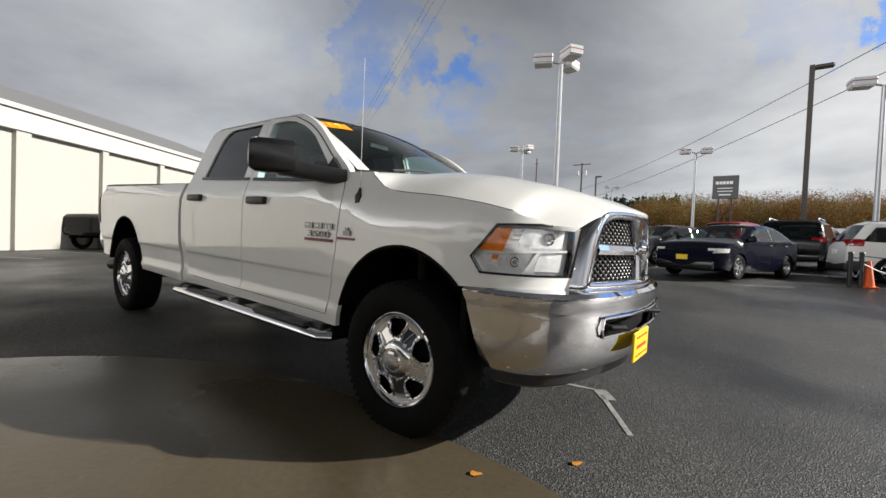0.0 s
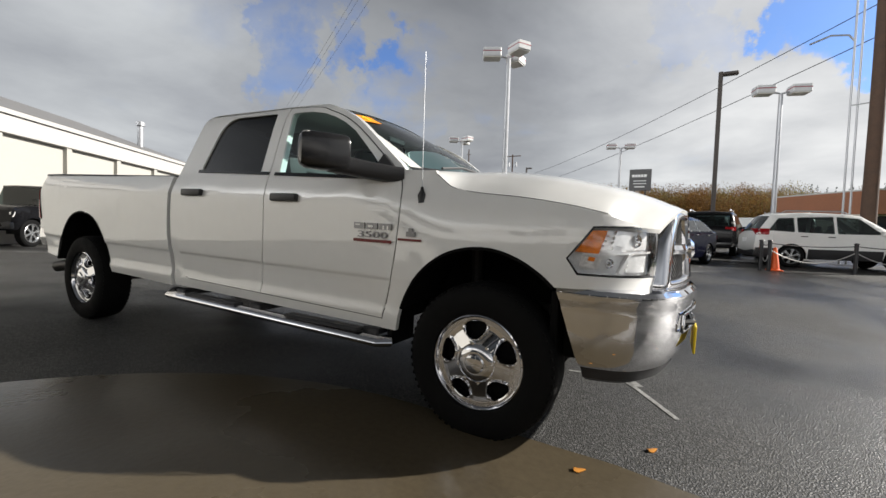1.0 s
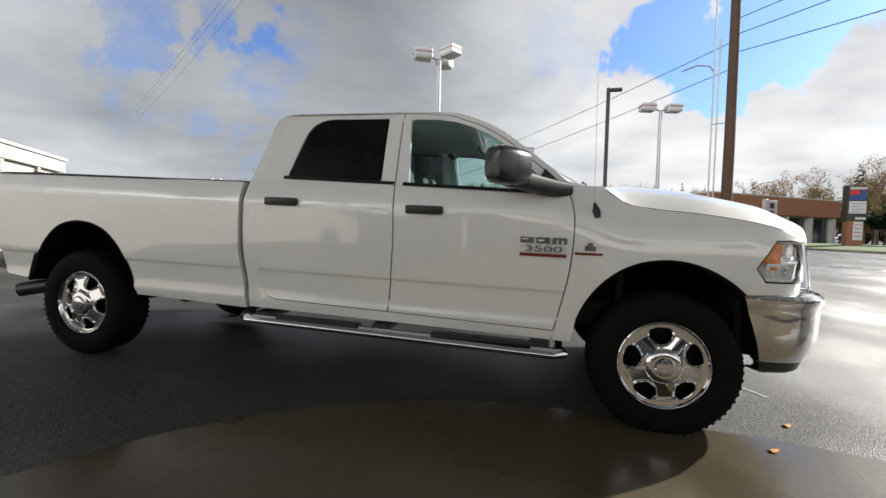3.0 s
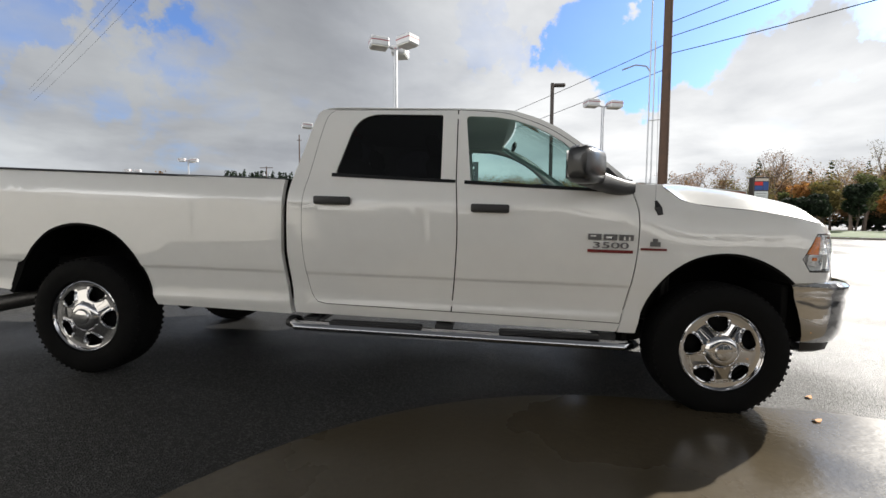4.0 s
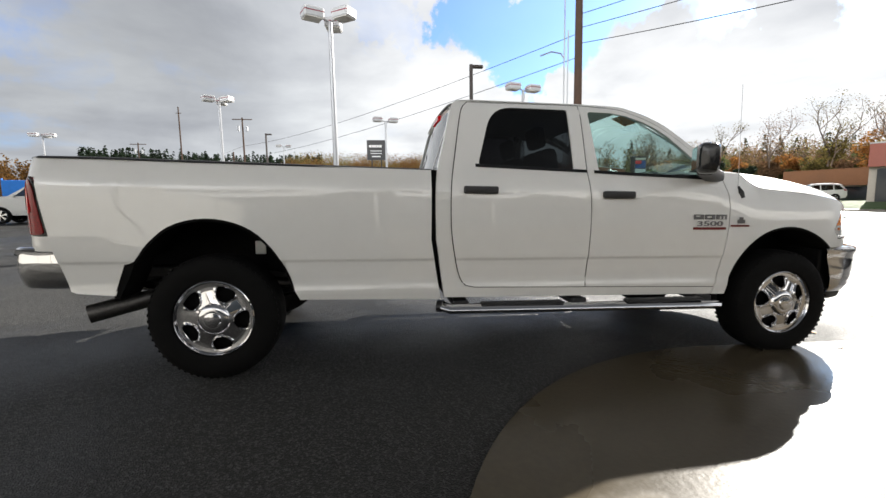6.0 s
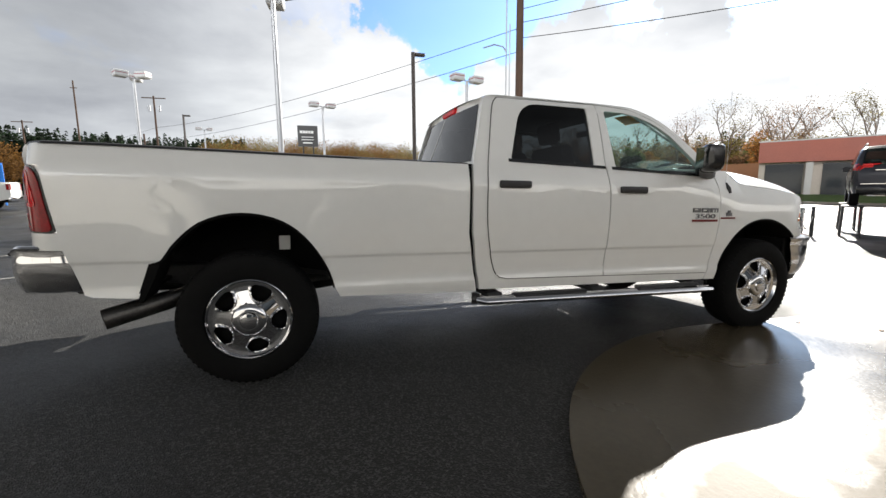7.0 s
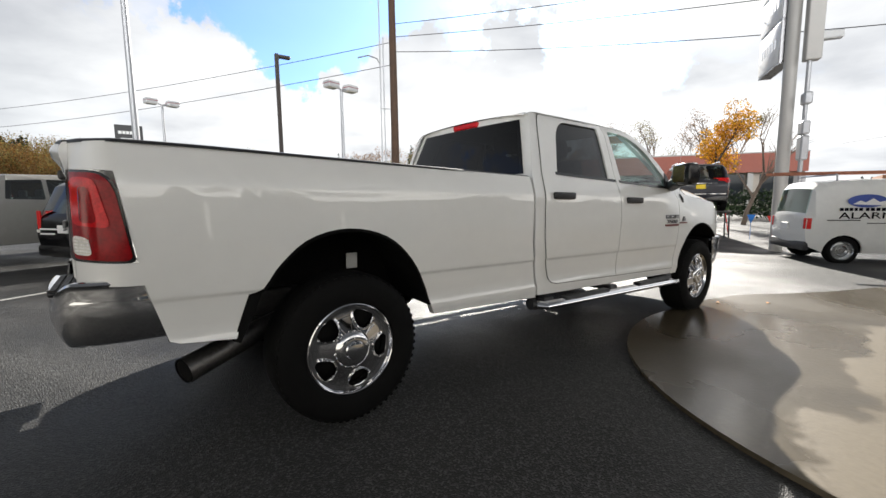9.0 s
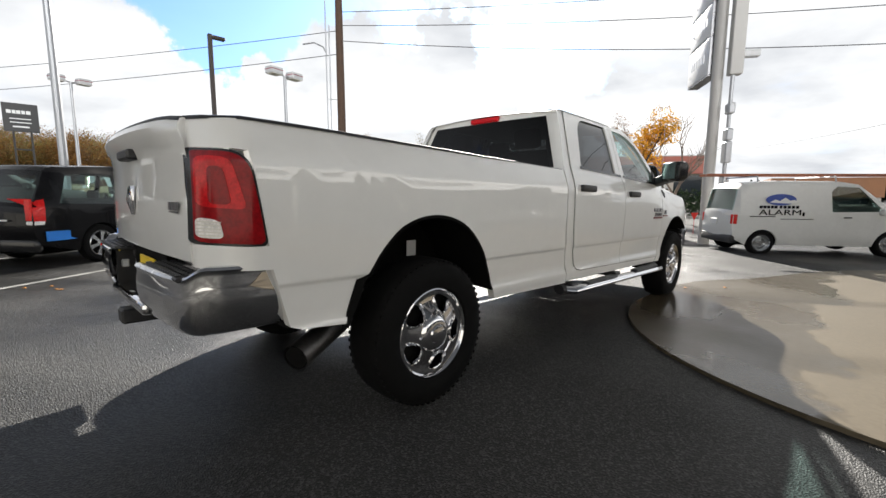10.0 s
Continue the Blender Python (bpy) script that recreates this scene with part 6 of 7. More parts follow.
def build_cars():
    blue = vehicle("sedan", stand(4.95, 12.15, 248), "dark navy blue four-door sedan with a yellow front plate", "car", "navy", SEDAN, 1.82, 2.70, 0.325, SEDAN_W, 1.0, 0.22, 0.42,
            lamps_rear=((0.80, 0.94, 0.3, "red_lens"),), lamps_front=((0.66, 0.78, 0.42, "clear_lens"),), group="cars on the sales lot", bumper="black_gloss", handle_x=(-0.25, -1.15), nose=0.2, pane="clear_glass", glass_mat="clear_glass")
    c = vehicle("suv", stand(9.75, 15.2, 10), "silver-white crossover with dark windows and red tail lamps", "car", "car_white", SUV, 1.85, 2.72, 0.36, SUV_W, 1.08, 0.30, 0.30,
                lamps_rear=((1.02, 1.22, 0.34, "red_lens"),), lamps_front=((0.78, 0.92, 0.4, "clear_lens"),), rack=True, group="cars on the sales lot", handle_x=(-0.35, -1.05), nose=0.17, lower=0.60)
    vehicle("suv", stand(6.75, 18.4, 80), "black sport utility vehicle seen from behind with red tail lamps", "car", "black", SUV, 1.92, 2.8, 0.38, SUV_W, 1.08, 0.32, 0.25,
            lamps_rear=((0.98, 1.12, 0.25, "red_lens"),), lamps_front=((0.78, 0.92, 0.4, "clear_lens"),), rack=True, group="cars on the sales lot", bumper="black_gloss")
    vehicle("suv", stand(9.4, 19.6, 80), "black sport utility vehicle parked in the second row", "car", "black", SUV, 1.92, 2.8, 0.38, SUV_W, 1.08, 0.32, 0.25,
            lamps_rear=((0.98, 1.12, 0.25, "red_lens"),), lamps_front=((0.78, 0.92, 0.4, "clear_lens"),), rack=True, group="cars on the sales lot", bumper="black_gloss")
    vehicle("sedan", stand(2.6, 15.8, 240), "dark grey sedan parked behind a blue one", "car", "char", SEDAN, 1.82, 2.70, 0.325, SEDAN_W, 1.0, 0.22, 0.42,
            lamps_rear=((0.80, 0.94, 0.3, "red_lens"),), lamps_front=((0.66, 0.78, 0.42, "clear_lens"),), group="cars on the sales lot", bumper="black_gloss", nose=0.2)
    for x, y, h, p, lab in ((0.5, 22.0, 250, "tan", "tan sport utility vehicle in the back row"), (4.6, 24.5, 70, "maroon", "dark red sport utility vehicle in the back row"), (-2.6, 25.5, 250, "silver", "silver sport utility vehicle in the back row"),
                            (7.6, 26.0, 70, "grey_car", "grey sport utility vehicle in the back row"), (-7.0, 27.0, 250, "car_white", "white sport utility vehicle in the back row")):
        vehicle("suv", stand(x, y, h), lab, "car", p, SUV, 1.9, 2.75, 0.36, SUV_W, 1.08, 0.30, 0.27, lamps_rear=((1.0, 1.18, 0.28, "red_lens"),), lamps_front=((0.78, 0.92, 0.4, "clear_lens"),), group="cars on the sales lot")
    mv = vehicle("minivan", stand(0.35, 9.03, 34), "black minivan with red tail lamps and a blue bumper sticker", "car", "black", MINIVAN, 2.0, 3.08, 0.345, MINIVAN_W, 1.03, 0.26, 0.24,
                 lamps_rear=((0.80, 1.16, 0.15, "red_car"), (0.74, 0.80, 0.13, "clear_lens")), lamps_front=((0.70, 0.86, 0.4, "clear_lens"),), group="cars on the sales lot", bumper="black_gloss", glass_mat="car_glass", nose=0.14, pane="clear_glass")
    bm = B()
    box(bm, (-2.46, -0.998, 0.47), (-1.97, -0.945, 0.63), 0.006)
    part("bumper_sticker", bm, "blue_lens", mv, "blue sticker")
    bar_parts("tailgate_lettering", [(-0.55, 0.5, 0, 0.03), (-0.55, 0.42, -0.09, 0.03), (0.1, 0.45, 0.0, 0.025)], (-2.64, 0.1, 0.80), (0, -1, 0), (0, 0, 1), (-0.006, 0, 0), "sign_white", mv)
    vehicle("pickup", stand(-2.74, 10.73, 27), "pewter crew-cab pickup with dark windows", "pickup truck", "pewter", PICKUP, 2.0, 3.6, 0.40, PICKUP_W, 1.30, 0.40, 0.25,
            lamps_rear=((0.95, 1.22, 0.12, "red_lens"),), lamps_front=((0.85, 1.05, 0.2, "clear_lens"),), bumper="chrome", group="cars on the sales lot")
    vehicle("pickup", stand(-15.6, 21.0, 195), "white pickup parked across the lot", "pickup truck", "car_white", PICKUP, 2.0, 3.6, 0.40, PICKUP_W, 1.30, 0.40, 0.25,
            lamps_rear=((0.95, 1.22, 0.12, "red_lens"),), lamps_front=((0.85, 1.05, 0.2, "clear_lens"),), bumper="chrome", group="cars on the sales lot")
    jeep = vehicle("off_roader", stand(-12.5, 2.75, 304), "black boxy off-roader with silver wheels by the white wall", "car", "black", BOXY, 1.80, 2.45, 0.40, BOXY_W, 1.18, 0.50, 0.10,
                   lamps_rear=((0.80, 0.98, 0.1, "red_lens"),), lamps_front=((0.85, 1.0, 0.08, "clear_lens"),), nose=0.04, group="cars on the sales lot")
    bm = B()
    lathe(bm, [(0.0, -0.11), (0.38, -0.11), (0.40, 0), (0.38, 0.11), (0, 0.11)], 28)
    bmesh.ops.transform(bm, verts=bm.verts, matrix=pose(-2.12, 0, 1.0, 0, 0, 90))
    part("spare_wheel", bm, "rubber", jeep)
    # display car on ramps
    px, py, hd = 17.75, 4.85, 31
    lift = 0.98
    v = vehicle("suv", stand(px, py, hd, lift), "charcoal sport utility vehicle raised on steel display stands", "car", "char", SUV, 1.94, 2.9, 0.38, SUV_W, 1.08, 0.34, 0.28,
                lamps_rear=((1.02, 1.20, 0.30, "red_car"),), lamps_front=((0.80, 0.94, 0.4, "clear_lens"),), plate_rear="yellow_plate", rack=True, bumper="black_gloss", nose=0.14)
    bm = B()
    box(bm, (-2.415, -0.78, 0.615), (-2.37, 0.78, 0.655), 0.012)
    part("bumper_strip", bm, "chrome", v, "chrome strip")
    bm = B()
    box(bm, (-2.40, -0.52, 1.00), (-2.355, 0.52, 1.035), 0.01)
    part("tailgate_strip", bm, "chrome", v, "chrome strip")
    for xx in (-1.45, 1.45):
        for yy in (-0.85, 0.85):
            m = stand(px, py, hd) @ pose(xx, yy, 0)
            display_stand(m, lift)
    # small cargo van with a company's mark
    van = vehicle("cargo_van", stand(13.2, -1.59, -52), "white cargo van with blue mountain mark, black lettering and roof ladder", "van", "car_white", CARGO, 1.76, 2.92, 0.31, CARGO_W, 1.06, 0.26, 0.14,
                  lamps_rear=((0.78, 1.02, 0.09, "red_car"),), lamps_front=((0.78, 0.96, 0.4, "clear_lens"),), nose=0.12, handle_x=(0.45,), steel=True, seats=False, glass_mat="clear_glass")
    van_marks(van)
    vehicle("suv", stand(43.8, 33.0, 150, 0.40), "white sport utility vehicle with roof rails beyond the verge", "car", "car_white", SUV, 1.9, 2.75, 0.36, SUV_W, 1.08, 0.30, 0.27, lamps_rear=((1.0, 1.18, 0.28, "red_lens"),), lamps_front=((0.78, 0.92, 0.4, "clear_lens"),), rack=True)
    # yellow front plate of the blue sedan
    bm = B()
    box(bm, (2.355, -0.15, 0.47), (2.385, 0.15, 0.60), 0.004)
    part("plate", bm, "yellow_plate", blue, "yellow dealer plate")


def display_stand(m, h):
    T = thing("display_stand", m, "black steel frame stand under a raised display car", "stand", group="display stands")
    for x in (-0.32, 0.32):
        for y in (-0.20, 0.20):
            bm = B()
            tube(bm, [(x * 1.05, y * 1.1, 0.0), (x, y, h - 0.03)], 0.028, 6)
            part("leg", bm, "black_plastic", T)
    for z in (0.12, 0.55):
        for y in (-0.21, 0.21):
            bm = B()
            tube(bm, [(-0.33, y, z), (0.33, y, z)], 0.02, 6)
            part("crossbar", bm, "black_plastic", T)
    bm = B()
    tube(bm, [(-0.33, -0.21, 0.14), (0.33, -0.21, h - 0.08)], 0.018, 6)
    part("brace", bm, "flag_red", T, "red diagonal brace")
    bm = B()
    box(bm, (-0.42, -0.25, h - 0.05), (0.42, 0.25, h - 0.005), 0.01)
    part("wheel_tray", bm, "black_plastic", T)


def van_marks(van):
    """On the van's right side (-y): an oval mountain mark, one row of bars, and the word that names its trade."""
    y = -0.86
    e = new("side_mark", None)
    e.parent = van
    e.matrix_local = Matrix.Translation((-1.10, 0, 1.02)) @ Matrix.Diagonal((0.80, 1, 0.78, 1)) @ Matrix.Translation((0.62, 0, -1.045))
    bm = B()
    pts = [(-0.62 + 0.44 * math.cos(a), y - 0.012, 1.53 + 0.18 * math.sin(a)) for a in [math.pi * 2 * k / 28 for k in range(28)]]
    bm.faces.new([bm.verts.new(p) for p in pts])
    part("mark_oval", bm, "mark_blue", e, "blue oval mark")
    bm = B()
    bm.faces.new([bm.verts.new((x, y - 0.016, z)) for x, z in ((-0.95, 1.44), (-0.78, 1.54), (-0.66, 1.49), (-0.5, 1.60), (-0.36, 1.50), (-0.24, 1.53), (-0.12, 1.46), (-0.3, 1.41), (-0.6, 1.42))])
    part("mark_mountain", bm, "sign_white", e, "white mountain shape")
    bar_parts("mark_bar", [(0.0, 0.085, 0, 0.085), (0.11, 0.085, 0, 0.085), (0.22, 0.08, 0, 0.085), (0.33, 0.07, 0, 0.085), (0.43, 0.085, 0, 0.085), (0.58, 0.075, 0, 0.085), (0.69, 0.085, 0, 0.085), (0.81, 0.085, 0, 0.085), (0.93, 0.085, 0, 0.085), (1.05, 0.085, 0, 0.085)],
              (-1.22, y - 0.008, 1.255), (1, 0, 0), (0, 0, 1), (0, -0.004, 0), "navy", e)
    m = Matrix.Translation((-0.62, y - 0.030, 1.045)) @ Matrix.Rotation(radians(90), 4, "X")
    t = lettering("ALARM", 0.25, Matrix.Identity(4), "black", None, "mark_word")
    t.parent = e
    t.matrix_local = m @ Matrix.Diagonal((1.55, 1, 1, 1))
    bar_parts("mark_lines", [(-0.9, 0.75, 0, 0.022), (0.0, 0.95, -0.075, 0.018), (0.62, 0.06, 0.03, 0.12)], (-0.6, y - 0.028, 0.985), (1, 0, 0), (0, 0, 1), (0, -0.004, 0), "black", e)
    # ladder and rack on the roof
    for s in (-0.55, -0.20):
        bm = B()
        box(bm, (-2.75, s - 0.02, 1.985), (1.9, s + 0.02, 2.05), 0.006)
        part("ladder_rail", bm, "ladder_brown", van, "faded orange-brown fibreglass ladder")
    for k in range(12):
        bm = B()
        tube(bm, [(-2.6 + 0.38 * k, -0.55, 2.015), (-2.6 + 0.38 * k, -0.20, 2.015)], 0.015, 6)
        part("ladder_rung", bm, "galv", van)
    for x in (-1.6, 0.2):
        bm = B()
        tube(bm, [(x, -0.72, 1.84), (x, -0.70, 1.975), (x, 0.70, 1.975), (x, 0.72, 1.84)], 0.02, 6)
        part("roof_bar", bm, "galv", van)


build_cars()

# ---------------------------------------------------------------- lamps, poles, signs


def lamp_box(parent, m):
    bm = B()
    box(bm, (-0.33, -0.27, 0.02), (0.33, 0.27, 0.34), 0.03, m=m)
    b = part("lamp_head", bm, "lamp_box", parent)
    bm = B()
    box(bm, (-0.332, -0.272, 0.19), (0.332, 0.272, 0.225), m=m)
    part("stripe", bm, "lamp_stripe", b)
    bm = B()
    box(bm, (-0.29, -0.24, 0.0), (0.29, 0.24, 0.021), m=m)
    part("lens", bm, "lamp_lens", b)


def lot_lamp(x, y, h, arms, label, r=0.085):
    """Tall pole with box heads; arms: directions in degrees."""
    T = thing("lot_lamp", pose(x, y, ground_z(x, y)), label, "lamp post", "lot lamps")
    bm = B()
    box(bm, (-0.25, -0.25, 0), (0.25, 0.25, 0.6), 0.03)
    part("base", bm, "concrete", T)
    bm = B()
    tube(bm, [(0, 0, 0.55), (0, 0, h)], [r * 1.15, r * 0.85], 10)
    part("pole", bm, "galv", T)
    for a in arms:
        m = Matrix.Rotation(radians(a), 4, "Z") @ Matrix.Translation((0.62, 0, h - 0.05))
        bm = B()
        tube(bm, [(0, 0, h - 0.02), tuple(Matrix.Rotation(radians(a), 4, "Z") @ Vector((0.4, 0, h + 0.08)))], 0.035, 6)
        part("arm", bm, "galv", T)
        lamp_box(T, m)
    return T


def build_poles():
    lot_lamp(-0.41, 12.1, 7.5, (205, 325, 85), "grey lot lamp post with three square heads", 0.09)
    lot_lamp(-8.7, 25.4, 7.05, (215, 335, 95), "grey lot lamp post with three square heads")
    lot_lamp(8.78, 18.5, 6.6, (195, 15), "grey lot lamp post with two square heads")
    lot_lamp(1.71, 29.9, 6.75, (195, 15), "grey lot lamp post with two square heads")
    lot_lamp(-11.84, 58.5, 8.4, (195, 15), "grey lot lamp post with two square heads")
    lot_lamp(-28.8, 40.1, 7.0, (195, 15, 95), "grey lot lamp post with three square heads")
    lot_lamp(-43.0, 49.0, 7.0, (195, 15), "grey lot lamp post with two square heads")
    for x, y, h, r in ((7.05, 23.45, 9.15, 0.10), (-13.92, 57.9, 10.1, 0.10)):
        T = thing("street_lamp", pose(x, y, ground_z(x, y)), "dark brown square lamp post with one flat head", "lamp post", "street lamps")
        bm = B()
        box(bm, (-r, -r, 0), (r, r, h), 0.01)
        part("pole", bm, "brown_pole", T)
        bm = B()
        box(bm, (0.08, -0.16, h - 0.22), (0.78, 0.16, h - 0.04), 0.05)
        part("lamp_head", bm, "brown_pole", T)
    # the big wooden pole and the thin mast beside it
    x, y = 11.32, 17.44
    T = thing("utility_pole", pose(x, y, ground_z(x, y)), "tall weathered brown wooden utility pole", "utility pole")
    bm = B()
    tube(bm, [(0, 0, 0), (0.02, 0, 5), (0, 0.03, 14.5)], [0.23, 0.21, 0.17], 14)
    part("pole", bm, "pole_wood", T)
    for dx in (-0.42, -0.62):
        bm = B()
        tube(bm, [(dx, 0.3, 0.0), (dx, 0.3, 9.5 if dx > -0.5 else 13.5)], 0.035, 8)
        part("conduit", bm, "galv", T)
    bm = B()
    tube(bm, [(-0.62, 0.3, 8.1), (-0.8, 0.3, 8.35), (-1.3, 0.3, 8.42), (-1.9, 0.3, 8.2)], 0.035, 8)
    part("lamp_arm", bm, "galv", T)
    bm = B()
    tube(bm, [(-0.62, 0.3, 5.8), (0, 0, 5.8)], 0.02, 6)
    part("bracket", bm, "galv", T)
    for px, py, h, arms in ((-20.2, 69.5, 14.3, True), (-36.0, 85.0, 19.0, False), (-46, 90, 13, True), (38.0, -9.5, 7.0, False), (-22.0, 70.0, 9.0, False)):
        T = thing("utility_pole", pose(px, py, ground_z(px, py)), "distant grey wooden utility pole", "utility pole", "far utility poles")
        bm = B()
        tube(bm, [(0, 0, 0), (0, 0, h)], [0.17, 0.12], 8)
        part("pole", bm, "pole_wood", T)
        bm = B()
        box(bm, (-1.5, -0.06, h - 0.35), (1.5, 0.06, h - 0.22)) if arms else box(bm, (-0.5, -0.05, h - 1.2), (0.5, 0.05, h - 1.1))
        part("crossarm", bm, "pole_wood", T)
        if arms:
            for dx in (-0.7, 0.6):
                bm = B()
                tube(bm, [(dx, 0.1, h - 2.1), (dx, 0.1, h - 1.3)], 0.2, 8)
                part("transformer", bm, "galv", T)
    # overhead cables, sagging between posts
    top = (11.32, 17.44)
    far_top = (-20.2, 69.5)
    spans = [((*top, 9.5), (*far_top, 10.4), 0.85), ((*top, 8.35), (*far_top, 8.6), 0.80), ((*far_top, 10.4), (-60, 128, 12), 0.9), ((*far_top, 8.6), (-60, 128, 10), 0.9),
             ((*top, 9.75), (34, -22, 9.0), 0.85), ((*top, 9.0), (34, -22, 7.6), 1.2), ((*top, 10.4), (34, -22, 10.3), 0.8),
             ((60, 8, 6.5), (38, -9.5, 7.0), 0.3), ((38, -9.5, 6.9), (20, -40, 7.0), 0.4),
             ((-70, 60, 22), (30, -3, 30), 1.4), ((-72, 62, 22), (28, -1, 30), 1.4), ((-76, 66, 22), (24, 3, 30), 1.4)]
    for a, b, sag in spans:
        a, b = Vector(a), Vector(b)
        bm = B()
        far = (a - b).length > 90
        tube(bm, [a.lerp(b, k / 24) - Vector((0, 0, 4 * sag * (k / 24) * (1 - k / 24))) for k in range(25)], 0.014 if far else 0.018, 4)
        single("overhead_cable", bm, "cable", "thin black overhead cable", "cable", "overhead cables")


def sign_board(x, y, heading, w, h, z0, rows, label, legs=True, face="sign_black", ink="sign_white"):
    T = thing("sign_board", pose(x, y, ground_z(x, y), 0, 0, heading), label, "sign")
    bm = B()
    box(bm, (-w / 2, -0.2, z0), (w / 2, 0.2, z0 + h), 0.04)
    b = part("panel", bm, face, T)
    for i, r in enumerate(rows):
        part("bar", bars(B(), [r], (-w / 2, -0.205, z0), (1, 0, 0), (0, 0, 1), (0, -0.01, 0)), ink, b)
    if legs:
        for dx in (-w * 0.25, w * 0.25):
            bm = B()
            box(bm, (dx - 0.10, -0.10, 0), (dx + 0.10, 0.10, z0), 0.02)
            part("leg", bm, "dark_steel", T)
        bm = B()
        box(bm, (-w * 0.25, -0.08, z0 * 0.72), (w * 0.25, 0.08, z0 * 0.72 + 0.2), 0.02)
        part("crossbar", bm, "dark_steel", T)
    return T


def build_signs():
    sign_board(0.77, 66.2, 0, 2.95, 3.1, 7.4, [(0.35, 0.38, 1.95, 0.38), (0.80, 0.30, 1.95, 0.38), (1.15, 0.34, 1.95, 0.38), (1.56, 0.30, 1.95, 0.38), (1.93, 0.38, 1.95, 0.38), (0.55, 1.75, 1.35, 0.10), (0.55, 1.75, 0.95, 0.10), (0.75, 1.35, 0.45, 0.16)], "black square dealership sign on two grey legs with white bars")
    # white pylon sign
    T = thing("pylon_sign", pose(13.5, 0.72, ground_z(13.5, 0.72), 0, 0, 30.8), "tall white pylon sign with layered panels on a steel mast", "sign")
    bm = B()
    tube(bm, [(0, 0, 0), (0, 0, 12)], 0.155, 20)
    part("mast", bm, "trim_white", T)
    for k, (z, h) in enumerate(((5.08, 1.08), (6.20, 0.92), (7.16, 1.6), (8.80, 1.6), (10.44, 1.4))):
        bm = B()
        box(bm, (0.10, -0.10, z), (1.90, 0.26, z + h), 0.05, seg=2)
        p = part("panel", bm, "sign_white", T, "white panel with dark edges")
        bm = B()
        box(bm, (0.08, -0.08, z - 0.035), (1.92, 0.24, z + 0.004), 0.004)
        box(bm, (0.07, -0.08, z), (0.104, 0.24, z + h), 0.004)
        part("panel_edge", bm, "badge_steel", p)
        bar_parts("bar", [(0.25 + 0.22 * i, 0.15, h * 0.40, h * 0.24) for i in range(6)], (0.10, 0.262, z), (1, 0, 0), (0, 0, 1), (0, 0.004, 0), "galv", p)
    bm = B()
    box(bm, (-0.42, -0.52, 4.95), (-0.14, -0.18, 12.0), 0.02)
    part("mast_cover", bm, "trim_white", T)
    bm = B()
    tube(bm, [(-0.30, -0.30, 0), (-0.30, -0.30, 5.0)], 0.055, 10)
    part("side_pole", bm, "galv", T)
    for z, h in ((1.75, 0.36), (2.45, 0.62), (3.10, 0.34), (3.86, 0.30)):
        bm = B()
        box(bm, (-0.46, -0.40, z), (-0.14, -0.22, z + h), 0.03)
        part("small_panel", bm, "galv", T)
    bm = B()
    box(bm, (-0.36, -0.95, 5.42), (-0.16, -0.50, 5.62), 0.03)
    part("flood_lamp", bm, "lamp_box", T)
    # roadside sign of the shops: a dark cabinet with coloured panels on a brick foot
    x, y = 29.5, 40.3
    T = thing("plaza_sign", pose(x, y, ground_z(x, y) + 0.39) @ Matrix.Diagonal((1.19, 1.19, 1.03, 1)), "roadside sign cabinet with red, blue and white panels on brick foot", "sign")
    bm = B()
    box(bm, (-0.58, -0.33, 2.05), (0.58, 0.33, 5.0), 0.03)
    cab = part("cabinet", bm, "brown_pole", T, "dark brown sign cabinet")
    for z0, z1, x0, x1, mat in ((4.62, 4.86, -0.50, 0.52, "shop_wall"), (4.22, 4.56, -0.50, 0.10, "sign_red"), (3.78, 4.20, -0.50, 0.10, "flag_navy"), (3.78, 4.56, 0.13, 0.52, "flag_navy"), (2.66, 3.68, -0.50, 0.52, "lamp_box"), (2.16, 2.36, -0.10, 0.52, "lamp_box")):
        bm = B()
        box(bm, (x0, -0.365, z0), (x1, -0.322, z1), 0.012)
        p = part("panel", bm, mat, cab)
        if mat == "lamp_box" and z1 > 3:
            bar_parts("bar", [(0.10, 0.82, 0.78, 0.05), (0.10, 0.70, 0.55, 0.05), (0.10, 0.80, 0.33, 0.05), (0.10, 0.60, 0.12, 0.05)], (x0, -0.366, z0), (1, 0, 0), (0, 0, 1), (0, -0.008, 0), "roof_grey", p)
    bm = B()
    box(bm, (-0.50, -0.28, -0.3), (0.46, 0.28, 2.06), 0.02)
    foot = part("foot", bm, "brick_fascia", T, "brown brick foot")
    bm = B()
    box(bm, (-0.16, -0.32, 0.45), (0.42, -0.275, 1.98), 0.012)
    p = part("reader_panel", bm, "lamp_box", foot, "white reader panel")
    bar_parts("bar", [(0.07, 0.44, 1.25, 0.06), (0.07, 0.40, 0.95, 0.06), (0.07, 0.42, 0.62, 0.06), (0.07, 0.36, 0.30, 0.06)], (-0.16, -0.321, 0.45), (1, 0, 0), (0, 0, 1), (0, -0.006, 0), "sign_red", p)
    # low white direction post
    T = thing("direction_sign", stand(11.5, 14.4, 25), "white post with a small panel of two black squares", "sign")
    bm = B()
    box(bm, (-0.09, -0.06, 0), (0.09, 0.06, 2.35), 0.02)
    part("post", bm, "trim_white", T)
    bm = B()
    box(bm, (0.09, -0.05, 1.65), (0.50, 0.05, 2.3), 0.01)
    p = part("panel", bm, "trim_white", T)
    part("square", bars(B(), [(0.06, 0.2, 0.36, 0.2)], (0.09, -0.051, 1.65), (1, 0, 0), (0, 0, 1), (0, -0.006, 0)), "sign_black", p)
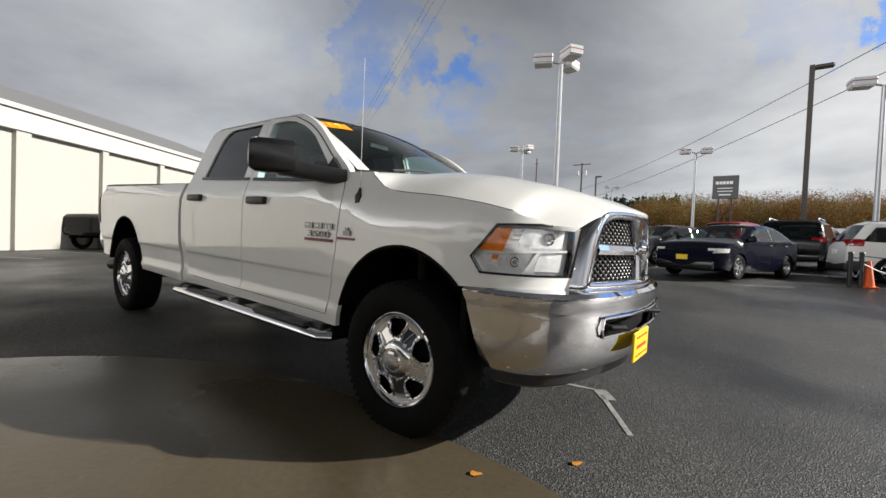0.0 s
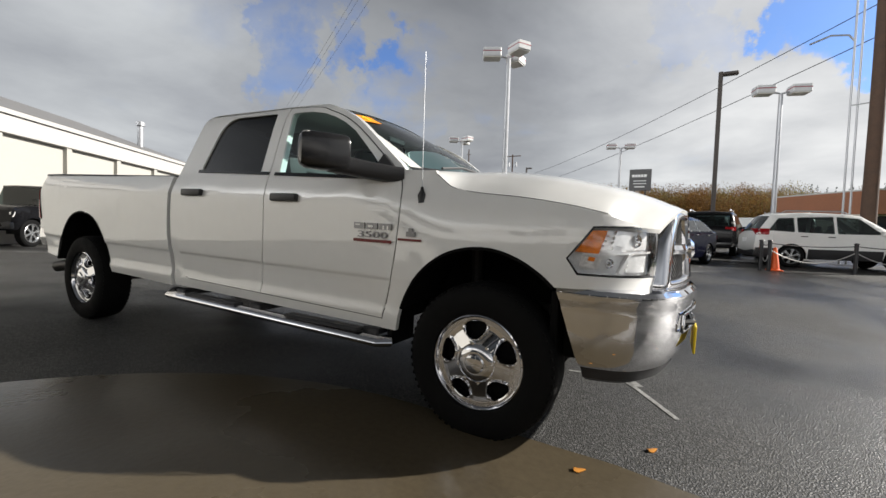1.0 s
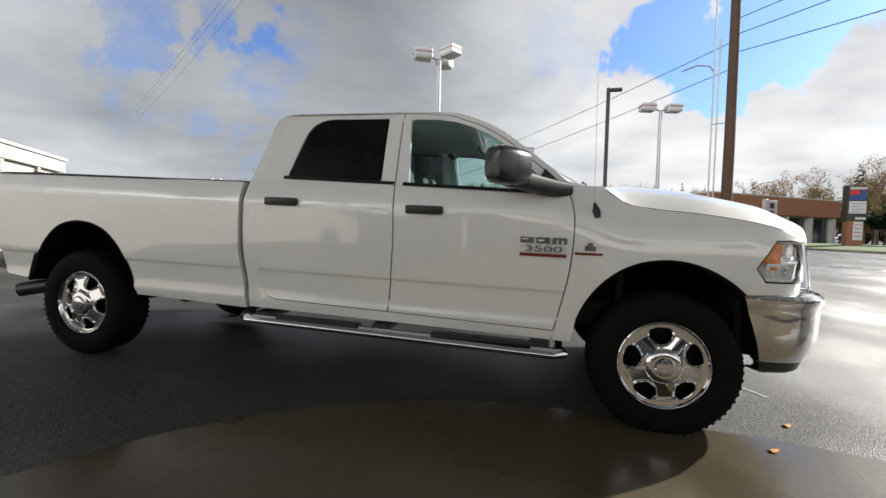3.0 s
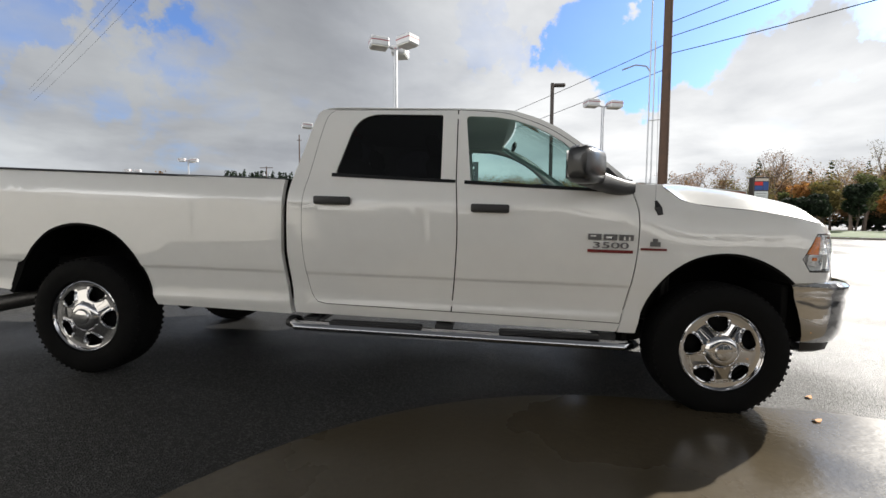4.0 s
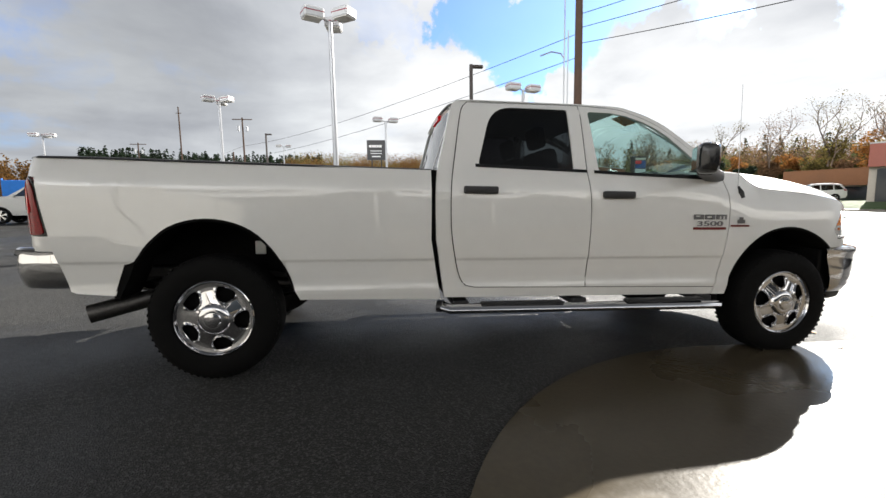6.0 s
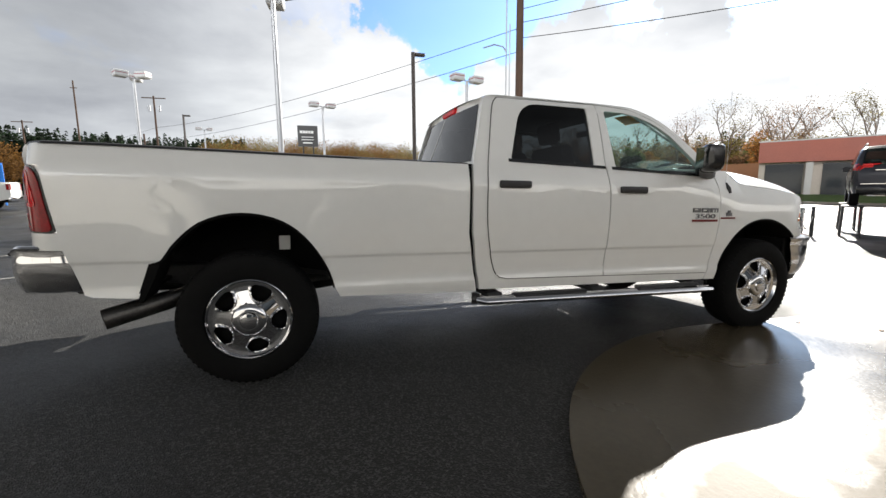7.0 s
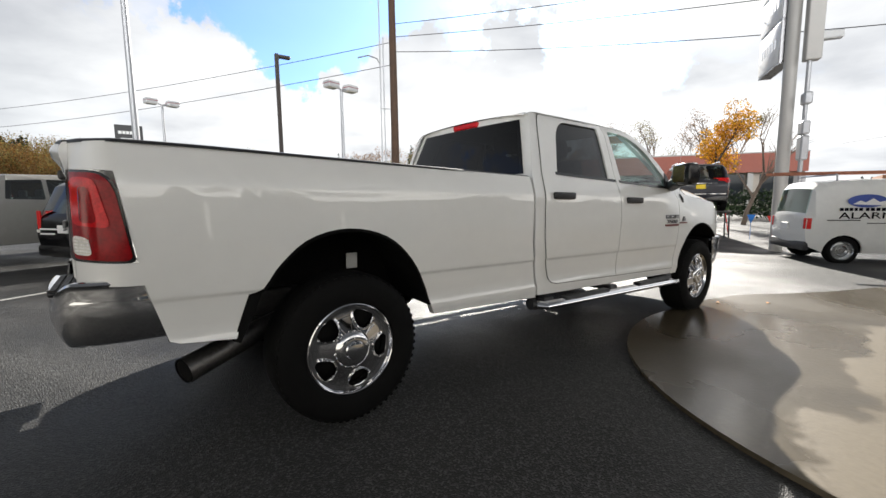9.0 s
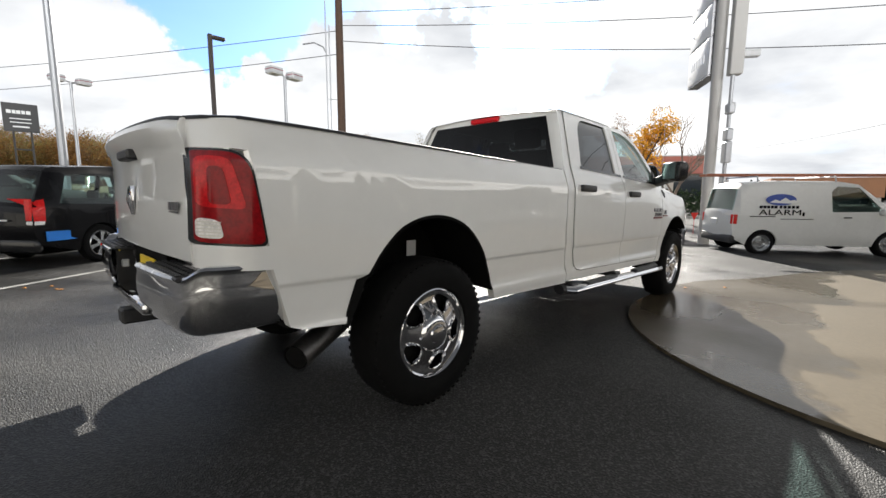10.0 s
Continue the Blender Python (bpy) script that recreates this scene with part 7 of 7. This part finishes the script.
    part("square", bars(B(), [(0.06, 0.2, 0.08, 0.2)], (0.09, -0.051, 1.65), (1, 0, 0), (0, 0, 1), (0, -0.006, 0)), "sign_black", p)
    # blue banner on the far side of the lot
    bm = B()
    box(bm, (-2.5, -0.05, 0.9), (2.5, 0.05, 2.2), 0.02)
    for x in (-2.45, 2.45):
        tube(bm, [(x, 0, -0.05), (x, 0, 2.3)], 0.05, 6)
    single("banner", bm, "blue_lens", "long pale blue banner at the lot's edge", "banner", m=stand(-17.5, 24.5, 30))


def barrier(points):
    """Black posts with a slack rope."""
    for x, y in points:
        T = thing("barrier_post", stand(x, y, 0), "black steel barrier post with a round cap", "post", "barrier posts")
        bm = B()
        tube(bm, [(0, 0, 0), (0, 0, 0.86)], 0.05, 10)
        part("post", bm, "black_plastic", T)
        bm = B()
        lathe(bm, [(0.0, 0.90), (0.05, 0.89), (0.07, 0.86), (0.05, 0.85)], 10, "z")
        part("cap", bm, "black_plastic", T)
    for (xa, ya), (xb, yb) in zip(points, points[1:]):
        a, b = Vector((xa, ya, ground_z(xa, ya))), Vector((xb, yb, ground_z(xb, yb)))
        for h, sag in ((0.80, 0.06), (0.62, 0.35)):
            bm = B()
            tube(bm, [a.lerp(b, k / 12) + Vector((0, 0, h - 4 * sag * (k / 12) * (1 - k / 12))) for k in range(13)], 0.014, 5)
            single("barrier_rope", bm, "cable" if sag < 0.1 else "trim_white", "slack rope hung between black posts", "rope", "barrier ropes")


def build_small():
    barrier([(7.50, 12.15), (7.72, 12.28), (9.9, 13.35), (12.3, 15.0)])
    barrier([(12.7, 4.2), (13.2, 4.35), (14.6, 4.95)])
    T = thing("traffic_cone", stand(7.88, 12.45, 0), "orange plastic traffic cone on a square foot", "cone")
    bm = B()
    lathe(bm, [(0.15, 0.03), (0.13, 0.05), (0.045, 0.66), (0.03, 0.68), (0.0, 0.68)], 18, "z")
    part("cone", bm, "cone_orange", T)
    bm = B()
    box(bm, (-0.19, -0.19, 0), (0.19, 0.19, 0.035), 0.01)
    part("foot", bm, "cone_orange", T)
    T = thing("fire_hydrant", stand(12.0, 15.2, 0), "red fire hydrant at the kerb", "hydrant")
    bm = B()
    lathe(bm, [(0.16, 0), (0.16, 0.05), (0.11, 0.08), (0.11, 0.52), (0.14, 0.54), (0.14, 0.58), (0.10, 0.66), (0.03, 0.72), (0.0, 0.74)], 14, "z")
    part("barrel", bm, "flag_red", T)
    bm = B()
    tube(bm, [(-0.2, 0, 0.42), (0.2, 0, 0.42)], 0.055, 10)
    part("nozzles", bm, "flag_red", T)
    # pennants near the display stands
    for x, y, z, mat in ((17.6, 2.6, 0.75, "blue_lens"), (18.4, 2.2, 0.72, "flag_red"), (16.9, 3.6, 0.7, "flag_red")):
        bm = B()
        g = ground_z(x, y)
        vs = [bm.verts.new(p) for p in ((-0.14, 0, 0.16), (0.14, 0.02, 0.16), (0.0, 0.03, -0.16))]
        f = bm.faces.new(vs)
        r = bmesh.ops.extrude_face_region(bm, geom=[f])
        bmesh.ops.translate(bm, verts=[q for q in r["geom"] if isinstance(q, bmesh.types.BMVert)], vec=(0.003, 0.006, 0))
        tube(bm, [(0, 0.01, -z), (0, 0.01, 0.18)], 0.008, 5)
        single("pennant", bm, mat, "small pointed pennant on a thin stake", "flag", "pennants", m=pose(x, y, g + z, 0, 0, -60))
    # parking lines and old paint marks
    def stripe(x0, y0, x1, y1, w):
        a, b = Vector((x0, y0)), Vector((x1, y1))
        d = (b - a).normalized()
        n = Vector((-d.y, d.x)) * w / 2
        bm = B()
        k = max(2, int((b - a).length / 0.7))
        rows = []
        for i in range(k + 1):
            p = a.lerp(b, i / k)
            rows.append([(*(p + n), ground_z(*(p + n)) + 0.004), (*(p - n), ground_z(*(p - n)) + 0.004)])
        grid(bm, rows)
        single("pavement_marking", bm, "line_paint", "worn white painted parking line on asphalt", "marking", "parking lines", kind="structure")
    for i in range(5):
        x, y = -7.2 - 0.6 * i, -0.5 + 2.6 * i
        stripe(x, y, x - 4.0, y - 2.8, 0.11)
    stripe(-3.6, 3.3, 0.2, 6.6, 0.10)
    stripe(-5.6, 5.5, -1.6, 9.0, 0.10)
    stripe(4.95, 0.52, 5.28, -0.02, 0.035)
    stripe(4.9, 0.62, 5.02, 0.46, 0.10)
    stripe(4.88, 0.60, 4.5, 0.52, 0.03)
    stripe(5.2, 9.75, 6.4, 10.65, 0.08)
    for x, y in ((4.86, -1.02), (5.35, -1.4), (6.4, -0.1), (5.15, -0.55), (-1.52, 4.78), (-1.27, 4.72), (-1.24, 4.41), (-1.20, 4.36)):
        bm = B()
        pts = [(0.026 * math.cos(a) * (1 + 0.35 * math.cos(3 * a)), 0.019 * math.sin(a), 0.005 * math.cos(2 * a)) for a in [2 * math.pi * k / 12 for k in range(12)]]
        f = bm.faces.new([bm.verts.new(p) for p in pts])
        r = bmesh.ops.extrude_face_region(bm, geom=[f])
        bmesh.ops.translate(bm, verts=[q for q in r["geom"] if isinstance(q, bmesh.types.BMVert)], vec=(0, 0, 0.003))
        single("fallen_leaf", bm, "leaf_fallen", "small orange fallen leaf on the ground", "leaf", "fallen leaves", m=pose(x, y, ground_z(x, y) + (0.037 if y < -0.85 else 0.006), 0, 0, x * 77))


build_poles()
build_signs()
build_small()

# ---------------------------------------------------------------- buildings


def wall_box(bm, a, b, z0, z1, thick, out=0.0):
    """An upright slab on the plan line a-b; its face looks to the right of a-b, thick lies behind."""
    a, b = Vector(a), Vector(b)
    d = (b - a).normalized()
    n = Vector((d.y, -d.x))
    q = [a + n * out, b + n * out, b - n * thick, a - n * thick]
    lo = [bm.verts.new((p.x, p.y, z0)) for p in q]
    hi = [bm.verts.new((p.x, p.y, z1)) for p in q]
    bm.faces.new(lo)
    bm.faces.new(hi)
    for i in range(4):
        bm.faces.new((lo[i], lo[(i + 1) % 4], hi[(i + 1) % 4], hi[i]))


def build_service():
    """Long white service building with pilasters, a deep fascia and a grey roof."""
    u = Vector((-0.56, 0.83))
    n = Vector((0.83, 0.56))
    p0 = Vector((-11.3, -0.9))
    T = thing("service_building", Matrix.Identity(4), "long white service building with pilasters and a grey sloping roof", "building")
    a, b = p0 - u * 26, p0 + u * 16.3
    bm = B()
    wall_box(bm, b, a, -0.5, 3.56, 0.3)
    part("wall", bm, "white_wall", T)
    bm = B()
    wall_box(bm, b - n * 0.31, b - n * 14, -0.5, 3.9, 0.3)
    part("wall", bm, "white_wall", T)
    bm = B()
    wall_box(bm, b + u * 0.25, a, 3.55, 4.10, 0.5, 0.22)
    part("fascia", bm, "trim_white", T)
    bm = B()
    wall_box(bm, b + u * 0.32, a, 4.12, 4.26, 0.58, 0.34)
    part("gutter", bm, "trim_white", T)
    # roof slope
    bm = B()
    c, d = b + u * 0.3 + n * 0.2, a + n * 0.2
    grid(bm, [[(*(c + n * 0.3), 4.27), (*(d + n * 0.3), 4.27)], [(*(c - n * 7), 6.75), (*(d - n * 7), 6.75)], [(*(c - n * 14), 4.43), (*(d - n * 14), 4.43)], [(*(c - n * 14), 4.3), (*(d - n * 14), 4.3)]])
    part("roof", bm, "roof_grey", T)
    s = -24.3
    while s < 16:
        w = 0.42 if abs(s - 0.45) < 0.1 else 0.24
        q = p0 + u * s
        bm = B()
        wall_box(bm, q + u * w / 2, q - u * w / 2, -0.4, 3.56, 0.44, 0.0)
        part("pilaster", bm, "white_wall", T)
        s += 2.75
    for s, h in ((14.5, 6.2),):
        q = p0 + u * s - n * 2.0
        bm = B()
        tube(bm, [(q.x, q.y, 4.6), (q.x, q.y, h)], 0.14, 10)
        tube(bm, [(q.x, q.y, h + 0.05), (q.x, q.y, h + 0.25)], 0.22, 10)
        part("vent_pipe", bm, "galv", T)
    q = p0 + u * 14.2
    bm = B()
    wall_box(bm, q + u * 0.2, q - u * 0.2, 2.9, 3.3, 0.62, 0.0)
    part("wall_lamp", bm, "dark_steel", T)


def build_shops():
    """Low shops over the road: a deep coloured fascia over dark glass and pale piers."""
    for (a, b, h, fas, lab) in (((19.5, 43.3), (37.0, 55.2), 5.4, "brick_fascia", "low brick-fronted shop building with pale piers over the road"),
                                ((54, 46), (57, 37), 4.2, "orange_fascia", "low brown-roofed shop building over the road"),
                                ((58, 4.5), (60, -4.5), 2.9, "orange_fascia", "low brown building far beyond the road"),
                                ((42, 27), (53, 9), 5.4, "red_fascia", "low red-fronted shop building with pale walls over the road")):
        T = thing("shop_building", Matrix.Identity(4), lab, "building", "shops over the road")
        a, b = Vector(a), Vector(b)
        d = (b - a).normalized()
        n = Vector((d.y, -d.x))
        if n.y > 0:
            n = -n
        L = (b - a).length
        g = 0.1
        first, last = (a, b) if Vector(((b - a).y, -(b - a).x)).dot(n) > 0 else (b, a)
        bm = B()
        wall_box(bm, first - n * 0.9, last - n * 0.9, -1, h - 1.9, 8)
        part("wall", bm, "shop_wall", T)
        bm = B()
        wall_box(bm, first, last, h - 1.9, h, 9)
        part("fascia", bm, fas, T)
        bm = B()
        wall_box(bm, first + n * 0.05, last + n * 0.05, h, h + 0.12, 9.1)
        part("roof_edge", bm, "trim_white" if fas != "orange_fascia" else "orange_fascia", T)
        k = int(L / 4.2)
        for i in range(k):
            s0, s1 = (i + 0.12) * L / k, (i + 0.80) * L / k
            dd = (last - first).normalized()
            bm = B()
            wall_box(bm, first + dd * s0 - n * 0.85, first + dd * s1 - n * 0.85, 0.3, h - 2.05, 0.05)
            part("window", bm, "shop_glass", T)
            bm = B()
            q = first + dd * ((i + 0.9) * L / k)
            wall_box(bm, q - dd * 0.25 - n * 0.3, q + dd * 0.25 - n * 0.3, -0.5, h - 1.9, 0.5)
            part("pier", bm, "trim_white", T)
    T = thing("shop_building", Matrix.Identity(4), "far pale shop with a glazed front and flat roof", "building", "shops over the road")
    bm = B()
    wall_box(bm, (6.0, 76), (16.0, 74), 1.9, 4.4, 8)
    part("fascia", bm, "lamp_box", T)
    bm = B()
    wall_box(bm, (6.2, 76.5), (15.8, 74.5), 0, 1.9, 8)
    part("window", bm, "shop_glass", T)
    # grass verge, kerb and the road
    bm = B()
    rows = []
    for i in range(25):
        t = i / 24
        c = Vector((2, 55)).lerp(Vector((52, 3)), t)
        nn = Vector((0.72, 0.69))
        rows.append([(*(c + nn * k), ground_z(*(c + nn * k)) + h) for k, h in ((0, 0.0), (0.25, 0.12), (2.5, 0.20), (5, 0.30), (8, 0.38), (12, 0.42), (20, 0.42), (20.3, -0.2))])
    grid(bm, rows)
    single("grass_verge", bm, "grass", "mown green grass verge along the road", "grass", kind="structure")
    bm = B()
    rows = [[(*(p + Vector((0.72, 0.69)) * k), ground_z(*(p + Vector((0.72, 0.69)) * k)) + z) for k, z in ((-0.35, 0.0), (-0.33, 0.14), (-0.05, 0.15), (0.0, 0.13))] for p in [Vector((2, 55)).lerp(Vector((52, 3)), i / 24) for i in range(25)]]
    grid(bm, rows)
    single("kerb", bm, "concrete", "pale concrete kerb along the verge", "kerb", kind="structure")


def build_showroom():
    """The showroom behind the camera: white fascia over dark glass."""
    T = thing("showroom_building", Matrix.Identity(4), "long showroom front with a white fascia over dark glass", "building")
    bm = B()
    wall_box(bm, (30, -12.2), (-24, -12.2), 3.3, 5.6, 6, 0.9)
    part("fascia", bm, "sign_white", T)
    bm = B()
    wall_box(bm, (30, -12.6), (-24, -12.6), -1, 4.0, 6)
    part("glazing", bm, "shop_glass", T)
    for i in range(14):
        x = -23 + 4.0 * i
        bm = B()
        box(bm, (x - 0.07, -12.6, -0.6), (x + 0.07, -12.4, 3.3))
        part("mullion", bm, "trim_white", T)
    bm = B()
    box(bm, (-24, -12.6, 2.45), (30, -12.48, 2.57))
    part("transom", bm, "trim_white", T)
    for x0, n in ((-6.0, 5), (1.0, 6), (9.0, 5)):
        bar_parts("bar", [(0.95 * i, 0.62, 0, 0.8) for i in range(n)], (x0, -11.29, 4.25), (1, 0, 0), (0, 0, 1), (0, 0.05, 0), "sign_black", T)


build_service()
build_shops()
build_showroom()

# ---------------------------------------------------------------- trees and woods


def leaf_quads(verts, faces, centre, radius, count, size, rng, squash=1.0):
    for _ in range(count):
        v = Vector((rng.gauss(0, 1), rng.gauss(0, 1), rng.gauss(0, 1)))
        v = v.normalized() * radius * rng.uniform(0.25, 1.0) ** 0.5
        v.z *= squash
        c = Vector(centre) + v
        a = Vector((rng.uniform(-1, 1), rng.uniform(-1, 1), rng.uniform(-1, 1))).normalized() * size * rng.uniform(0.5, 1.3)
        b = a.orthogonal().normalized() * size * rng.uniform(0.4, 1.0)
        i = len(verts)
        verts += [c - a, c + b * 0.7, c + a, c - b]
        faces.append((i, i + 1, i + 2, i + 3))


def limbs(bm, rng, base, height, spread, levels=2, r0=0.16):
    """A tapered trunk that forks into limbs; returns the limb ends."""
    ends = []

    def grow(p, d, length, r, level):
        pts, rad = [p], [r]
        q = p
        for k in range(4):
            d = (d + Vector((rng.uniform(-1, 1), rng.uniform(-1, 1), rng.uniform(-0.4, 0.7))) * 0.16).normalized()
            q = q + d * length / 4
            pts.append(q)
            rad.append(r * (1 - 0.16 * (k + 1)))
        tube(bm, pts, rad, 6 if level else 8, cap=False)
        if level >= levels:
            ends.append(q)
            return
        for k in range(rng.randint(3, 4) if level else 5):
            at = pts[rng.randint(2, 4)]
            dd = (d * 0.6 + Vector((rng.uniform(-1, 1), rng.uniform(-1, 1), rng.uniform(0.1, 0.9))) * spread).normalized()
            grow(at, dd, length * rng.uniform(0.5, 0.72), r * 0.48, level + 1)
        ends.append(q)
    grow(Vector(base), Vector((0, 0, 1)), height * 0.45, r0, 0)
    return ends


def tree(x, y, h, leaf, amount, label, seed, bare=False, spread=0.8, name="tree", leaf_size=0.16):
    rng = random.Random(seed)
    T = thing(name, pose(x, y, ground_z(x, y)), label, "tree", "roadside trees")
    bm = B()
    ends = limbs(bm, rng, (0, 0, 0), h, spread, 3 if bare else 2, r0=0.02 * h)
    part("trunk", bm, "bark" if not bare else "twig", T)
    if amount:
        verts, faces = [], []
        for e in ends:
            leaf_quads(verts, faces, e, h * (0.10 if not bare else 0.06), amount, leaf_size, rng, 0.8)
        me = bpy.data.meshes.new("crown")
        me.from_pydata(verts, [], faces)
        me.materials.append(M[leaf])
        ob = new("crown", me)
        ob.parent = T
    return T


def woods(name, arc, dist, heights, count, leaf, label, seed, fir=False, depth=40, quads=70, size=1.0):
    """A far belt of trees: one object of many small clumps."""
    rng = random.Random(seed)
    verts, faces = [], []
    for _ in range(count):
        az = radians(rng.uniform(*arc))
        d = dist + rng.uniform(0, depth)
        x, y = d * math.cos(az), d * math.sin(az)
        h = rng.uniform(*heights)
        g = ground_z(x, y) + (d - dist) * 0.05
        if fir:
            for k in range(quads * 2):
                t = rng.random() ** 1.25
                rr = (1 - t) * h * 0.25 * (0.75 + 0.5 * ((t * 9) % 1.0)) + 0.1
                a = rng.uniform(0, 2 * math.pi)
                rad = rr * rng.uniform(0.35, 1)
                c = Vector((x + rad * math.cos(a), y + rad * math.sin(a), g + h * (0.02 + 0.98 * t)))
                s = size * (0.30 + 0.70 * (1 - t))
                o = Vector((math.cos(a), math.sin(a), -0.45)) * s
                w = Vector((-math.sin(a), math.cos(a), 0)) * s * 0.8
                i = len(verts)
                verts += [c - w, c + o, c + w, c + Vector((0, 0, 0.55 * s))]
                faces.append((i, i + 1, i + 2, i + 3))
        else:
            for k in range(5):
                c = (x + rng.uniform(-1, 1) * h * 0.22, y + rng.uniform(-1, 1) * h * 0.22, g + h * rng.uniform(0.35, 0.85))
                leaf_quads(verts, faces, c, h * 0.25, quads // 2, size * 0.55, rng, 1.1)
    me = bpy.data.meshes.new(name)
    me.from_pydata([tuple(v) for v in verts], [], faces)
    me.materials.append(M[leaf])
    tagged(new(name, me), label, "woods", kind="stuff")


def build_trees():
    woods("fir_woods", (97, 122), 175, (14.5, 20.5), 620, "leaf_fir", "dark evergreen woods on the far rise", 5, fir=True, depth=35, quads=70, size=1.7)
    woods("fir_woods", (117, 128), 190, (9, 15), 110, "leaf_fir", "dark evergreen woods on the far rise", 6, fir=True, depth=30, size=1.2)
    woods("autumn_woods", (76, 101), 135, (11, 16.5), 190, "leaf_gold", "golden autumn woods on the far slope", 7, depth=60, quads=620, size=0.36)
    woods("autumn_woods", (76, 101), 138, (10, 17), 120, "leaf_olive", "olive and brown autumn woods on the far slope", 8, depth=55, quads=620, size=0.36)
    woods("autumn_woods", (30, 57), 105, (8, 12), 110, "leaf_olive", "olive and brown autumn woods on the far slope", 9, depth=50, quads=420, size=0.38)
    woods("autumn_woods", (34, 57), 95, (8, 13), 50, "leaf_rust", "rust-coloured autumn trees behind the shops", 10, depth=20, quads=360, size=0.30)
    woods("fir_woods", (34, 57), 100, (9, 14), 30, "leaf_hedge", "dark green firs among the autumn trees", 14, fir=True, depth=30, size=1.0)
    woods("autumn_woods", (117, 150), 150, (9, 14), 80, "leaf_gold", "golden autumn woods on the far slope", 13, depth=50, quads=260, size=0.66)
    woods("fir_woods", (60, 84), 210, (16, 24), 60, "leaf_fir", "dark evergreen woods on the far rise", 11, fir=True, depth=30, size=1.2)
    woods("fir_woods", (-8, 8), 160, (3.0, 5.5), 110, "leaf_fir", "dark evergreen woods on the far rise", 12, fir=True, depth=30, size=1.2)
    woods("autumn_woods", (56, 79), 150, (7, 11), 120, "leaf_olive", "olive and brown autumn woods on the far slope", 15, depth=50, quads=260, size=0.5)
    tree(26, 7.2, 6.9, "leaf_yellow", 230, "golden yellow autumn tree beside the road", 21, leaf_size=0.075, spread=0.5)
    tree(27.5, 6.0, 7.2, "twig", 0, "bare grey tree without leaves beside the road", 22, bare=True)
    for i, (x, y, h) in enumerate(((57, 62, 14), (50, 70, 13), (62, 56, 15), (62, 47, 15), (68, 43, 17), (60, 36, 12), (66, 30, 14), (70, 26, 15), (52, 58, 11), (46, 66, 10), (34.5, 66.0, 10.8), (36.6, 61.5, 10.4), (39.0, 61.5, 10.0), (40, 74, 11), (30, 82, 10), (64, 20, 13))):
        tree(x, y, h, "leaf_rust" if i % 3 else "leaf_olive", 24, "half-bare brown autumn tree behind the shops", 30 + i, bare=True, leaf_size=0.11)
    rng = random.Random(101)
    for i in range(20):
        az = radians(33 + 24 * (i + rng.uniform(0.1, 0.9)) / 20)
        d = rng.uniform(74, 96)
        leaf = ("leaf_orange", "leaf_green", "leaf_rust", "leaf_olive", "leaf_green")[i % 5]
        tone = {"leaf_orange": "orange", "leaf_green": "dull green", "leaf_rust": "rust-brown", "leaf_olive": "olive"}[leaf]
        tree(d * math.cos(az), d * math.sin(az), rng.uniform(6.5, 9.5), leaf, 130, tone + " autumn tree with a full crown behind the shops", 200 + i, leaf_size=0.2, spread=0.7)
    for i, (x, y, h) in enumerate(((33.5, 42.5, 5.4), (36.0, 41.5, 5.0), (38.5, 40.5, 5.6), (41.5, 39.0, 4.8))):
        tree(x, y, h, "leaf_hedge", 260, "dense dark green tree on the verge by the road", 300 + i, leaf_size=0.17, spread=0.8)
    # hedge behind the display stands
    rng = random.Random(77)
    verts, faces = [], []
    for k in range(26):
        c = Vector((33, 10)).lerp(Vector((38, 4)), k / 25)
        leaf_quads(verts, faces, (c.x, c.y, ground_z(c.x, c.y) + 1.0), 1.1, 90, 0.14, rng, 1.0)
    me = bpy.data.meshes.new("hedge")
    me.from_pydata([tuple(v) for v in verts], [], faces)
    me.materials.append(M["leaf_hedge"])
    tagged(new("hedge", me), "dark green clipped hedge by the road", "hedge", kind="stuff")


build_trees()
